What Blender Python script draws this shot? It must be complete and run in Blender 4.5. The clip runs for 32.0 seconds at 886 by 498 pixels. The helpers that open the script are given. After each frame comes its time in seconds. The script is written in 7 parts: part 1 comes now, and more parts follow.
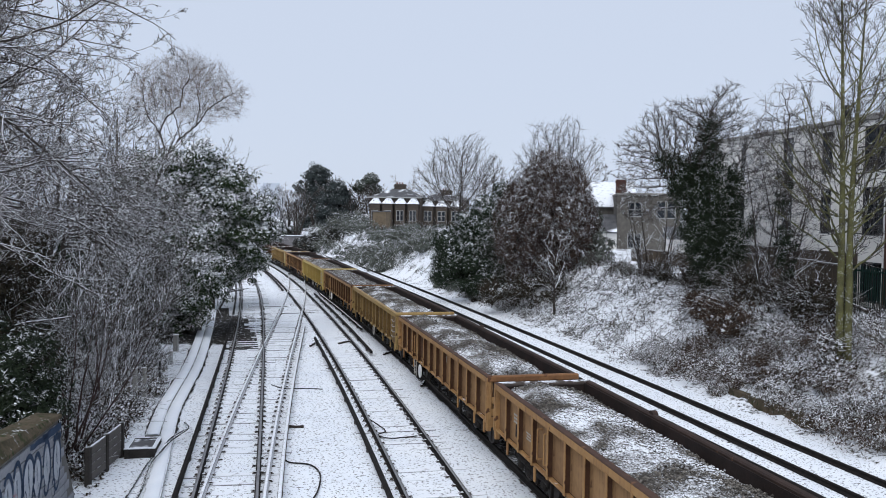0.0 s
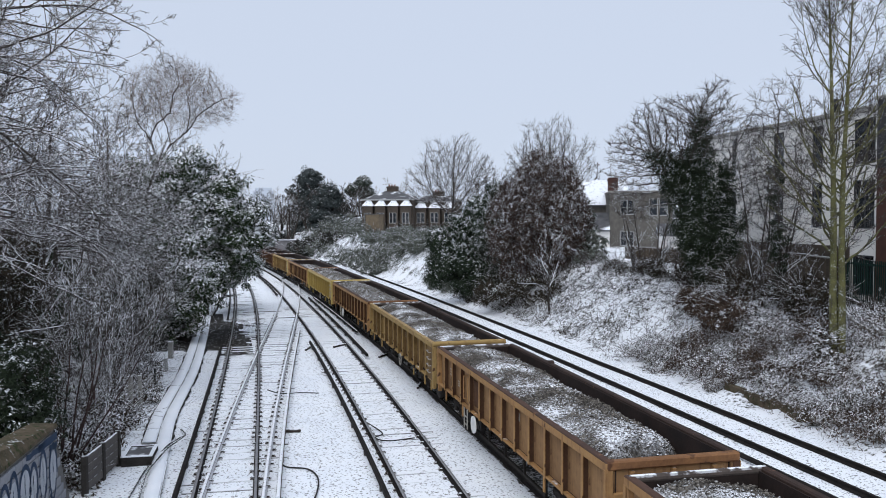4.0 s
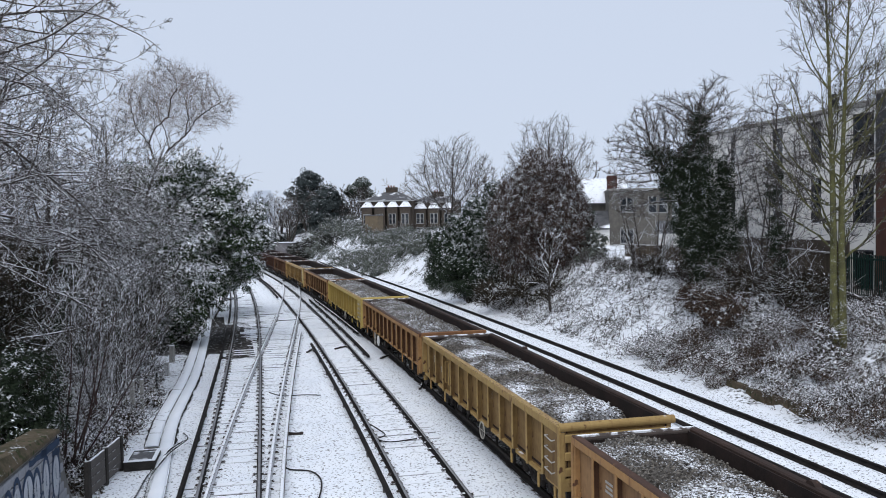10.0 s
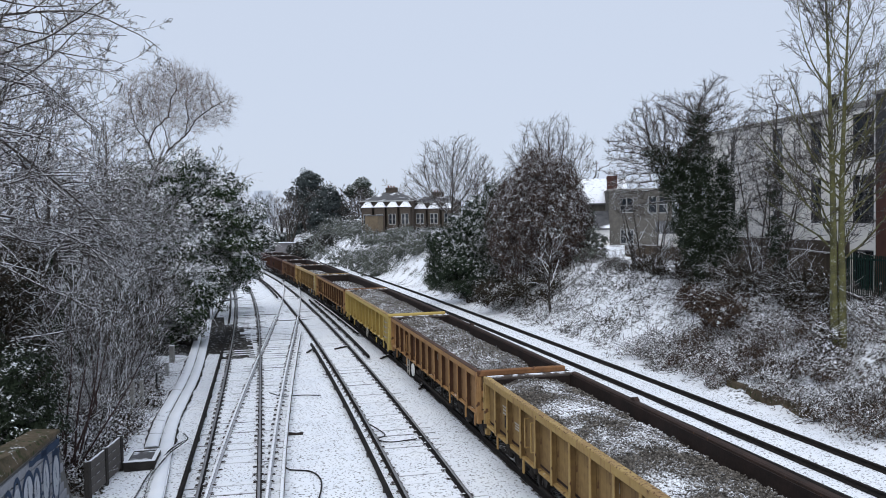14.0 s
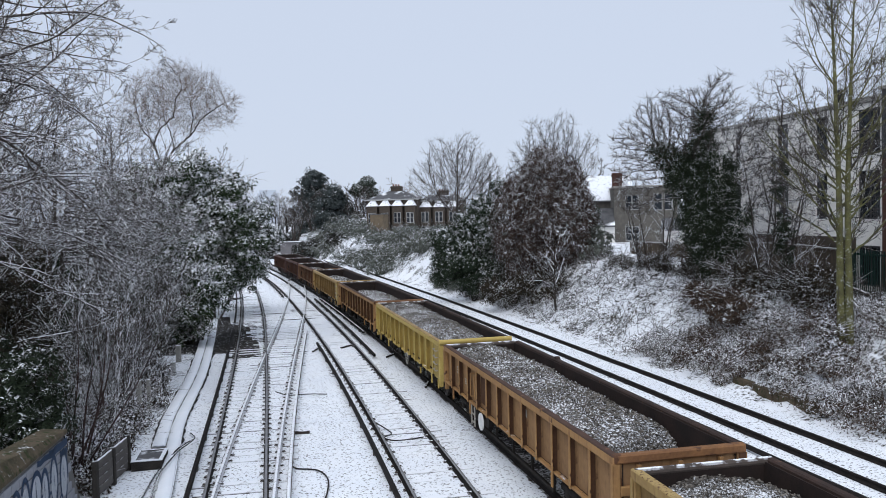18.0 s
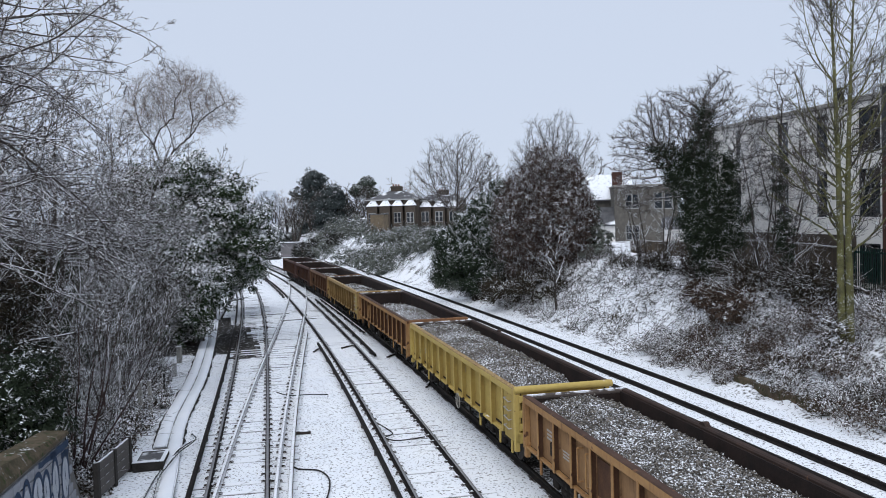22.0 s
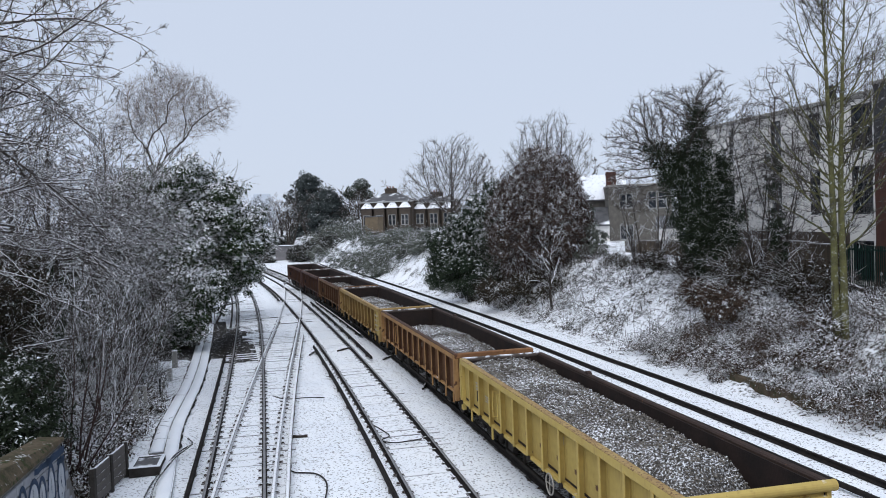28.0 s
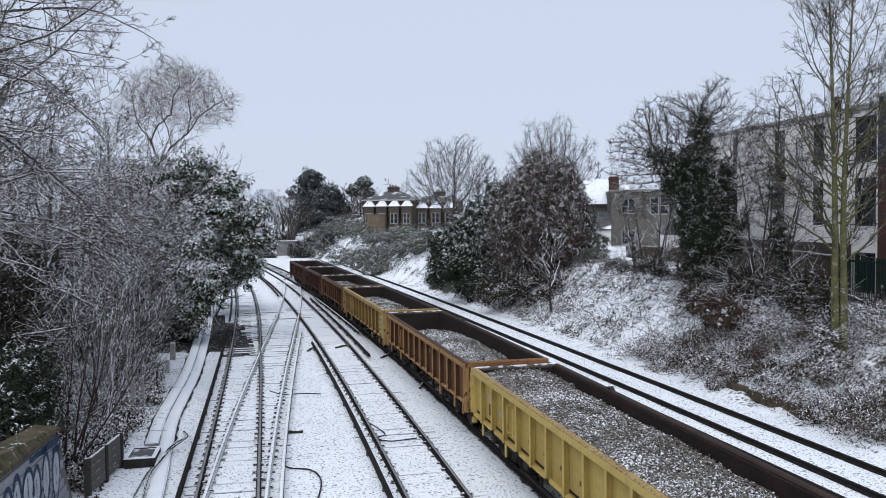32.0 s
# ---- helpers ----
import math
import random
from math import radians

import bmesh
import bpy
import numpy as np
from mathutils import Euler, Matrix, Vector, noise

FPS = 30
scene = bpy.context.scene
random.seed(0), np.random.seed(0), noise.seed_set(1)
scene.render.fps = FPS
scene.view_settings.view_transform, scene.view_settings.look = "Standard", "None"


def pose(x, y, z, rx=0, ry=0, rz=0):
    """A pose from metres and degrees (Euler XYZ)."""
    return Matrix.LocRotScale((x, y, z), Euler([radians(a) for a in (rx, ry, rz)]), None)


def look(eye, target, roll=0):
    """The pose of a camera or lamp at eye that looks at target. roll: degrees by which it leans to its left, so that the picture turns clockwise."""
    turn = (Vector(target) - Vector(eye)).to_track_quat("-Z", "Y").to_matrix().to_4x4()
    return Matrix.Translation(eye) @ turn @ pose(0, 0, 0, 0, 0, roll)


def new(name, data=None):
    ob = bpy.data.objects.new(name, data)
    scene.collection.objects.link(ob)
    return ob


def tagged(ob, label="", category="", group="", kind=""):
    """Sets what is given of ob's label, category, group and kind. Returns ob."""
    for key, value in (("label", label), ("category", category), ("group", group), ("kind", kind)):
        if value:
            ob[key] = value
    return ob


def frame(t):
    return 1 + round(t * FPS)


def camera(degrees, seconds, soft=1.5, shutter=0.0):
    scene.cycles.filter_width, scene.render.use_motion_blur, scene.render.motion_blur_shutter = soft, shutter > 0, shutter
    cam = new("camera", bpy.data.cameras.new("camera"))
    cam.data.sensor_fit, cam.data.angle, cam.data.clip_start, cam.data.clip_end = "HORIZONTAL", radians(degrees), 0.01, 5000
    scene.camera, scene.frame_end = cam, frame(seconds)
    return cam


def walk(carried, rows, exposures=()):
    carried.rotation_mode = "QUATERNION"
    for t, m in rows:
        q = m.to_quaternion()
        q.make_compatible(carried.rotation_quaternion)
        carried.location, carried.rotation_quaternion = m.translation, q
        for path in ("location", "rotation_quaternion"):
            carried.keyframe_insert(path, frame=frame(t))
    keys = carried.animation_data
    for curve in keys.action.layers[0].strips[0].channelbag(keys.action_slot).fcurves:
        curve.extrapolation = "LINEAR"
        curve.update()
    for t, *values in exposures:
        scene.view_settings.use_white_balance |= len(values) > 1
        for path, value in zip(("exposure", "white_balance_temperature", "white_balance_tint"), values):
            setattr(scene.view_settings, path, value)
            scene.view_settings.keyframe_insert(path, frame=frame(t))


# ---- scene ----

# Camera: hand-held on a road bridge over the line, almost still
EYE = Vector((0.0, 0.0, 6.85))
cam = camera(56.0, 32.0, soft=0.95)
# seconds, yaw to the left, pitch, roll (degrees)
AIM = [
    (0, 0.444, -2.416, 0.904), (0.5, 0.370, -2.424, 0.490), (1, 0.152, -2.366, -0.131), (1.5, 0.089, -2.358, -0.145),
    (2, 0.038, -2.352, -0.160), (3.5, 0.011, -2.322, -0.166), (5.5, 0.015, -2.326, -0.453), (6.5, 0.013, -2.313, -0.449),
    (7, 0.008, -2.306, -0.946), (7.5, 0.0, -2.308, -1.010), (10, 0.001, -2.302, -1.001), (14, -0.001, -2.290, -1.001),
    (14.5, -0.010, -2.294, -1.006), (16.5, 0.332, -2.405, -0.550), (17, 0.353, -2.409, -0.780), (17.5, 0.360, -2.400, -1.184),
    (18, 0.362, -2.399, -1.365), (19, 0.368, -2.392, -1.364), (19.5, 0.384, -2.397, -1.305), (20, 0.401, -2.401, -1.402),
    (20.5, 0.414, -2.397, -1.390), (21, 0.463, -2.406, -1.653), (21.5, 0.414, -2.416, -1.638), (22.5, 0.372, -2.410, -1.615),
    (24.5, 0.375, -2.407, -1.622), (25, 0.382, -2.399, -1.760), (25.5, 0.372, -2.389, -2.142), (27.5, 0.272, -2.357, -2.250),
    (28, 0.029, -2.315, -2.215), (28.5, -0.053, -2.312, -2.213), (29, -0.030, -2.309, -2.217), (29.5, 0.007, -2.301, -2.017),
    (30, 0.065, -2.308, -1.441), (30.5, 0.076, -2.311, -0.661), (31, 0.093, -2.331, -0.666), (31.5, 0.093, -2.333, -0.662),
    (32, 0.093, -2.322, -0.576)]


def aim(yaw, pitch, roll):
    a, b = radians(yaw), radians(pitch)
    way = Vector((-math.sin(a) * math.cos(b), math.cos(a) * math.cos(b), math.sin(b)))
    return look(EYE, EYE + way, roll)


walk(cam, [(t, aim(y, p, r)) for t, y, p, r in AIM])

# ---- light: snowy overcast day ----
world = bpy.data.worlds.new("overcast")
scene.world = world
world.use_nodes = True
wn, wl = world.node_tree.nodes, world.node_tree.links
wn.clear()
w_out, w_bg, w_mix, w_sky = (wn.new(k) for k in ("ShaderNodeOutputWorld", "ShaderNodeBackground", "ShaderNodeMixRGB", "ShaderNodeTexSky"))
w_sky.sky_type, w_sky.sun_disc = "NISHITA", False
w_sky.sun_elevation, w_sky.sun_rotation = radians(42), radians(200)
w_mix.inputs[0].default_value = 0.94
w_mix.inputs[2].default_value = (6.28, 7.07, 8.6, 1)
w_bg.inputs[1].default_value = 0.1
wl.new(w_sky.outputs[0], w_mix.inputs[1])
wl.new(w_mix.outputs[0], w_bg.inputs[0])
wl.new(w_bg.outputs[0], w_out.inputs[0])
sun = new("sun", bpy.data.lights.new("sun", "SUN"))
sun.data.energy, sun.data.angle, sun.data.color = 1.75, radians(60), (0.98, 0.99, 1.0)
sun.matrix_world = look((0, 0, 60), (14, 40, 0))
scene.view_settings.exposure = 0.0

# ---- materials ----
def mat(name, c1, c2, scale=3.0, rough=0.8, bump=0.2, snow=0.0, snow_lo=0.25, snow_hi=0.65, metal=0.0, spots=None, spot_scale=20.0, spot_at=0.6, island=0.0, bump_scale=None, piece=0.0, snow_scale=None, snow_fine=0.0, snow_mix=0.55, streak=None, streak_at=0.55):
    """Two-tone surface with coarse stains and fine grain; snow lies on what faces up."""
    m = bpy.data.materials.new(name)
    m.use_nodes = True
    nt = m.node_tree
    n, l = nt.nodes, nt.links
    p = n["Principled BSDF"]
    p.inputs["Roughness"].default_value, p.inputs["Metallic"].default_value = rough, metal
    p.inputs["Specular IOR Level"].default_value = 0.5 if metal else 0.09
    geo, tex = n.new("ShaderNodeNewGeometry"), n.new("ShaderNodeTexCoord")

    def noise_node(sc, detail=4.0, seed=0.0):
        q = n.new("ShaderNodeTexNoise")
        q.inputs["Scale"].default_value, q.inputs["Detail"].default_value = sc, detail
        mp = n.new("ShaderNodeMapping")
        mp.inputs["Location"].default_value = (seed, seed * 0.7, seed * 1.3)
        l.new(tex.outputs["Object"], mp.inputs[0])
        l.new(mp.outputs[0], q.inputs[0])
        return q

    def ramp(src, a, b):
        q = n.new("ShaderNodeMapRange")
        q.inputs[1].default_value, q.inputs[2].default_value = a, b
        l.new(src, q.inputs[0])
        return q.outputs[0]

    def mixed(fac, a, b):
        q = n.new("ShaderNodeMixRGB")
        for s, v in zip(q.inputs, (fac, a, b)):
            if isinstance(v, (tuple, float, int)):
                s.default_value = v if not isinstance(v, tuple) else (*v, 1)
            else:
                l.new(v, s)
        return q.outputs[0]

    def maths(op, a, b):
        q = n.new("ShaderNodeMath")
        q.operation = op
        for s, v in zip(q.inputs, (a, b)):
            if isinstance(v, (float, int)):
                s.default_value = v
            else:
                l.new(v, s)
        return q.outputs[0]

    big, fine = noise_node(scale, 5.0), noise_node(scale * 9.0, 3.0, 3.1)
    tone = maths("ADD", maths("MULTIPLY", big.outputs[0], 0.65), maths("MULTIPLY", fine.outputs[0], 0.35))
    fac = ramp(tone, 0.36, 0.64)
    if island:
        fac = maths("ADD", maths("MULTIPLY", fac, 1 - island), maths("MULTIPLY", geo.outputs["Random Per Island"], island))
    if piece:
        info = n.new("ShaderNodeObjectInfo")
        fac = maths("ADD", maths("MULTIPLY", fac, 1 - piece), maths("MULTIPLY", info.outputs["Random"], piece))
    col = mixed(fac, c1, c2)
    if spots:
        sp = noise_node(spot_scale, 6.0, 7.7)
        col = mixed(ramp(sp.outputs[0], spot_at, spot_at + 0.06), col, spots)
    if streak:
        run_mark = noise_node(9.0, 4.0, 21.0)
        run_mark.inputs[0].links[0].from_node.inputs["Scale"].default_value = (1, 1, 0.14)
        worn = ramp(run_mark.outputs[0], streak_at, streak_at + 0.22)
        col = mixed(maths("MULTIPLY", worn, 0.8), col, streak)
    if snow:
        sep = n.new("ShaderNodeSeparateXYZ")
        l.new(geo.outputs["Normal"], sep.inputs[0])
        up = ramp(sep.outputs[2], snow_lo, snow_hi)
        sn = noise_node(snow_scale or max(scale * 2.5, 2.0), 9.0, 11.0)
        lie = sn.outputs[0]
        if snow_fine:
            lie = maths("ADD", maths("MULTIPLY", lie, 1 - snow_mix), maths("MULTIPLY", noise_node(snow_fine, 3.0, 17.0).outputs[0], snow_mix))
        patch = ramp(lie, 0.62 - 0.32 * snow, 0.72 - 0.32 * snow)
        f = maths("MULTIPLY", up, patch)
        col = mixed(f, col, (0.84, 0.86, 0.90))
        l.new(ramp(f, 0.0, 1.0), p.inputs["Roughness"])
        q = n.new("ShaderNodeMapRange")
        q.inputs[3].default_value, q.inputs[4].default_value = rough, 0.85
        l.new(f, q.inputs[0])
        l.new(q.outputs[0], p.inputs["Roughness"])
    l.new(col, p.inputs["Base Color"])
    if bump:
        bp = n.new("ShaderNodeBump")
        bp.inputs["Strength"].default_value, bp.inputs["Distance"].default_value = bump, 0.03
        l.new(noise_node(bump_scale or scale * 12, 5.0, 5.0).outputs[0] if not spots else sp.outputs[0], bp.inputs["Height"])
        l.new(bp.outputs[0], p.inputs["Normal"])
    return m


def glass_mat(name, tint):
    m = bpy.data.materials.new(name)
    m.use_nodes = True
    p = m.node_tree.nodes["Principled BSDF"]
    p.inputs["Base Color"].default_value, p.inputs["Roughness"].default_value = (*tint, 1), 0.06
    p.inputs["Specular IOR Level"].default_value = 0.6
    return m


m_ballast = mat("snowy_ballast", (0.87, 0.89, 0.92), (0.80, 0.83, 0.88), 0.8, 0.9, 0.35, spots=(0.16, 0.15, 0.15), spot_scale=14.0, spot_at=0.573)
# bare damp ground; the evergreen's shade is also darkened into this colour
m_bare = mat("bare_damp_ballast", (0.025, 0.023, 0.021), (0.05, 0.046, 0.043), 2.5, 0.95, 0.6, snow=0.05, snow_lo=0.6, snow_hi=0.9)
m_bank = mat("snowy_bank", (0.06, 0.048, 0.036), (0.038, 0.037, 0.026), 1.6, 0.95, 0.8, snow=0.72, snow_lo=0.1, snow_hi=0.4, bump_scale=9.0, snow_scale=0.7, snow_fine=7.0)
# less snow under the wagons, and their shade darkened into the colour
m_undertrain = mat("sheltered_shaded_ballast", (0.10, 0.095, 0.09), (0.05, 0.046, 0.043), 5.0, 0.95, 0.8, snow=0.42, snow_lo=0.6, snow_hi=0.95, snow_scale=1.2, snow_fine=14.0)
m_field = mat("snowy_ground", (0.84, 0.86, 0.90), (0.5, 0.5, 0.48), 0.15, 0.95, 0.2)
m_sleeper = mat("tarred_sleeper", (0.06, 0.055, 0.05), (0.10, 0.09, 0.085), 1.2, 0.9, 0.3, snow=0.93, snow_lo=0.5, snow_hi=0.9)
# bare wood, darkened further for the shade of tree and train
m_baresleeper = mat("bare_dark_sleeper", (0.032, 0.029, 0.026), (0.06, 0.054, 0.05), 2.0, 0.8, 0.3, snow=0.2, snow_lo=0.5, snow_hi=0.9)
m_chair = mat("rail_chair_iron", (0.03, 0.026, 0.024), (0.06, 0.045, 0.038), 3.0, 0.8, 0.2, snow=0.62, snow_lo=0.5, snow_hi=0.9)
m_snowbeam = mat("snow_topped_beam", (0.10, 0.08, 0.07), (0.06, 0.05, 0.045), 2.0, 0.8, 0.2, snow=0.44, snow_lo=0.5, snow_hi=0.95)
m_rail = mat("rusty_rail", (0.012, 0.011, 0.011), (0.026, 0.022, 0.02), 6.0, 0.75, 0.1)
# worn head; the sky's reflection is put into this grey
m_railtop = mat("worn_skylit_rail_head", (0.17, 0.17, 0.18), (0.26, 0.26, 0.27), 3.0, 0.4, 0.05)
m_whiterail = mat("snowed_rail", (0.07, 0.05, 0.045), (0.12, 0.10, 0.09), 6.0, 0.6, 0.1, snow=1.0, snow_lo=0.3, snow_hi=0.7)
m_concretedark = mat("dark_weathered_concrete", (0.15, 0.138, 0.13), (0.08, 0.074, 0.07), 1.5, 0.9, 0.3, snow=0.6, snow_lo=0.6, snow_hi=0.9, piece=0.3)
m_tan = mat("tan_brick", (0.20, 0.155, 0.105), (0.14, 0.11, 0.078), 2.0, 0.9, 0.2)
m_concrete = mat("concrete", (0.33, 0.32, 0.30), (0.22, 0.215, 0.20), 1.5, 0.9, 0.3, snow=0.55, snow_lo=0.6, snow_hi=0.9, piece=0.3)
m_lidwet = mat("wet_grey_lid", (0.16, 0.16, 0.165), (0.07, 0.07, 0.075), 2.0, 0.5, 0.2, snow=0.35, snow_lo=0.5, snow_hi=0.9, snow_scale=2.0)
m_lid = mat("snowed_concrete_lid", (0.3, 0.29, 0.28), (0.2, 0.2, 0.19), 1.5, 0.9, 0.3, snow=1.0, snow_lo=0.5, snow_hi=0.9)
RUST = (0.10, 0.05, 0.03)
m_yellow = mat("yellow_wagon_paint", (0.51, 0.385, 0.122), (0.43, 0.31, 0.10), 1.1, 0.55, 0.15, snow=0.03, snow_lo=0.7, snow_hi=0.95, spots=RUST, spot_scale=5.0, spot_at=0.69, streak=(0.30, 0.20, 0.08), streak_at=0.58)
m_oldyellow = mat("faded_yellow_wagon_paint", (0.37, 0.255, 0.10), (0.28, 0.18, 0.075), 1.1, 0.6, 0.15, snow=0.03, snow_lo=0.7, snow_hi=0.95, spots=RUST, spot_scale=4.0, spot_at=0.66, streak=(0.17, 0.09, 0.04), streak_at=0.54)
m_orange = mat("ochre_wagon_paint", (0.38, 0.22, 0.092), (0.28, 0.155, 0.07), 1.1, 0.6, 0.15, snow=0.03, snow_lo=0.7, snow_hi=0.95, spots=RUST, spot_scale=4.0, spot_at=0.66, streak=(0.14, 0.07, 0.04), streak_at=0.55)
m_brown = mat("rusty_wagon_side", (0.19, 0.105, 0.056), (0.11, 0.062, 0.04), 1.4, 0.7, 0.2, snow=0.03, snow_lo=0.7, snow_hi=0.95, spots=(0.36, 0.21, 0.08), spot_scale=3.0, spot_at=0.66, streak=(0.07, 0.04, 0.03), streak_at=0.54)
m_redbrown = mat("dark_red_rust", (0.085, 0.046, 0.038), (0.055, 0.034, 0.031), 1.4, 0.8, 0.2, snow=0.03, snow_lo=0.7, snow_hi=0.95, streak=(0.045, 0.03, 0.027))
# panels: rust and streaks, on a base darkened for shade between the ribs
m_yellow_p = mat("grimy_shaded_yellow_panel", (0.46, 0.34, 0.105), (0.34, 0.24, 0.08), 0.9, 0.6, 0.15, spots=RUST, spot_scale=4.0, spot_at=0.67, piece=0.35, streak=(0.20, 0.12, 0.05), streak_at=0.55)
m_oldyellow_p = mat("grimy_shaded_faded_panel", (0.27, 0.175, 0.07), (0.14, 0.085, 0.045), 0.9, 0.65, 0.15, spots=RUST, spot_scale=3.0, spot_at=0.62, piece=0.4, streak=(0.09, 0.05, 0.03), streak_at=0.50)
m_orange_p = mat("grimy_shaded_ochre_panel", (0.34, 0.20, 0.095), (0.19, 0.11, 0.06), 0.9, 0.65, 0.15, spots=RUST, spot_scale=3.0, spot_at=0.63, piece=0.5, streak=(0.10, 0.05, 0.03), streak_at=0.52)
m_brown_p = mat("shaded_rusty_panel", (0.19, 0.10, 0.052), (0.085, 0.05, 0.037), 0.9, 0.75, 0.2, spots=(0.05, 0.03, 0.025), spot_scale=2.2, spot_at=0.58, piece=0.45, streak=(0.06, 0.035, 0.027), streak_at=0.52)
m_rustbeam = mat("rusty_ochre_beam", (0.26, 0.13, 0.06), (0.15, 0.075, 0.04), 2.0, 0.65, 0.15, spots=RUST, spot_scale=4.0, spot_at=0.6)
m_yellowrim = mat("rust_worn_yellow_rim", (0.40, 0.29, 0.12), (0.28, 0.18, 0.085), 2.0, 0.65, 0.15, spots=(0.12, 0.06, 0.035), spot_scale=16.0, spot_at=0.55)
# one brown for rust and for the shade behind the rib flange
m_rustshade = mat("rusty_shaded_web", (0.12, 0.062, 0.036), (0.07, 0.04, 0.028), 3.0, 0.85, 0.2)
m_rustrim = mat("rust_brown_rim", (0.095, 0.055, 0.04), (0.06, 0.038, 0.032), 2.0, 0.75, 0.2, spots=(0.16, 0.085, 0.05), spot_scale=4.0, spot_at=0.64)
m_darkrim = mat("dark_brown_rim", (0.055, 0.036, 0.03), (0.035, 0.026, 0.023), 2.0, 0.7, 0.2, spots=(0.11, 0.06, 0.04), spot_scale=9.0, spot_at=0.66)
m_inside = mat("rust_inside", (0.036, 0.025, 0.022), (0.022, 0.018, 0.017), 1.5, 0.85, 0.2)
m_under = mat("grimy_running_gear", (0.018, 0.016, 0.015), (0.034, 0.029, 0.026), 4.0, 0.8, 0.2)
m_wheel = mat("steel_wheel", (0.03, 0.026, 0.024), (0.06, 0.052, 0.048), 5.0, 0.6, 0.1)
m_white = mat("white_paint", (0.78, 0.78, 0.76), (0.66, 0.66, 0.64), 3.0, 0.6, 0.05)
def load_mat(name, snow, blend=0.55):
    return mat(name, (0.13, 0.118, 0.106), (0.018, 0.0155, 0.013), 16.0, 0.95, 1.0, snow=snow, snow_lo=0.4, snow_hi=0.85, bump_scale=20.0, snow_scale=0.75, snow_fine=24.0, snow_mix=blend)


def stone_mat(name, snow, blend=0.3):
    return mat(name, (0.020, 0.0165, 0.0135), (0.24, 0.217, 0.19), 6.0, 0.95, 0.0, snow=snow, snow_lo=0.4, snow_hi=0.85, snow_scale=0.75, snow_fine=12.0, snow_mix=blend, island=0.85)


m_stone = stone_mat("ballast_stone", 0.355, 0.66)
m_stonesnow = stone_mat("snow_flecked_stone", 0.425, 0.35)
m_stonewhite = stone_mat("snowy_stone", 0.56, 0.2)
m_load = load_mat("grey_track_ballast", 0.37, 0.72)
m_loadsnow = load_mat("snow_patched_ballast", 0.415, 0.4)
m_loadwhite = load_mat("snowy_ballast_heap", 0.48, 0.32)
m_bark = mat("wet_dark_bark", (0.035, 0.03, 0.027), (0.07, 0.06, 0.053), 4.0, 0.9, 0.4, snow=0.75, snow_lo=0.35, snow_hi=0.7)
m_barkgreen = mat("mossy_bark", (0.15, 0.145, 0.06), (0.065, 0.062, 0.035), 3.0, 0.9, 0.6, snow=0.22, snow_lo=-0.3, snow_hi=0.5, snow_scale=4.0, snow_fine=14.0)
m_twig = mat("snowy_twig", (0.035, 0.03, 0.028), (0.07, 0.058, 0.05), 2.0, 0.9, 0.0, snow=0.93, snow_lo=0.2, snow_hi=0.5)
m_twigsnowy = mat("snow_lined_twig", (0.032, 0.027, 0.026), (0.06, 0.05, 0.045), 2.0, 0.9, 0.0, snow=0.95, snow_lo=0.03, snow_hi=0.42)
m_twigbare = mat("bare_twig", (0.042, 0.036, 0.033), (0.08, 0.067, 0.06), 2.0, 0.9, 0.0, snow=0.5, snow_lo=0.3, snow_hi=0.6)
m_twigpale = mat("pale_brown_twig", (0.17, 0.14, 0.125), (0.27, 0.225, 0.20), 2.0, 0.9, 0.0, snow=0.4, snow_lo=0.3, snow_hi=0.7)
m_stem = mat("dark_red_stem", (0.045, 0.03, 0.028), (0.075, 0.05, 0.045), 3.0, 0.85, 0.0, snow=0.6, snow_lo=0.35, snow_hi=0.7)
m_ivy = mat("dark_ivy_leaf", (0.012, 0.019, 0.011), (0.03, 0.04, 0.022), 1.0, 0.6, 0.0, snow=0.38, snow_lo=0.45, snow_hi=0.8, island=0.6)
m_holly = mat("snow_tipped_dark_leaf", (0.012, 0.020, 0.012), (0.036, 0.050, 0.030), 1.0, 0.6, 0.0, snow=0.4, snow_lo=0.3, snow_hi=0.6, island=0.6)
m_laurel = mat("evergreen_leaf", (0.018, 0.03, 0.013), (0.05, 0.074, 0.034), 1.0, 0.55, 0.0, snow=0.74, snow_lo=0.15, snow_hi=0.5, island=0.6)
m_creeper = mat("dead_creeper", (0.045, 0.03, 0.024), (0.09, 0.066, 0.054), 1.0, 0.9, 0.0, snow=0.45, snow_lo=0.15, snow_hi=0.5, island=0.6)
m_bramble = mat("bramble_leaf", (0.025, 0.027, 0.018), (0.08, 0.053, 0.04), 1.0, 0.8, 0.0, snow=0.72, snow_lo=0.4, snow_hi=0.7, island=0.7, snow_scale=0.75, snow_fine=6.0, snow_mix=0.45)
m_scrub = mat("snowy_scrub_leaf", (0.075, 0.085, 0.07), (0.15, 0.16, 0.14), 1.0, 0.85, 0.0, snow=0.27, snow_lo=0.25, snow_hi=0.65, island=0.6)
m_pine = mat("pine_needle", (0.04, 0.052, 0.045), (0.06, 0.075, 0.055), 1.0, 0.8, 0.0, snow=0.5, snow_lo=0.3, snow_hi=0.7, island=0.6)
m_darkpine = mat("dark_far_conifer", (0.045, 0.055, 0.056), (0.07, 0.082, 0.08), 1.0, 0.9, 0.0, snow=0.22, snow_lo=0.4, snow_hi=0.8, island=0.6)
m_darkbush = mat("dark_bare_bush", (0.028, 0.03, 0.026), (0.055, 0.055, 0.048), 1.0, 0.9, 0.0, snow=0.25, snow_lo=0.35, snow_hi=0.7, island=0.6)
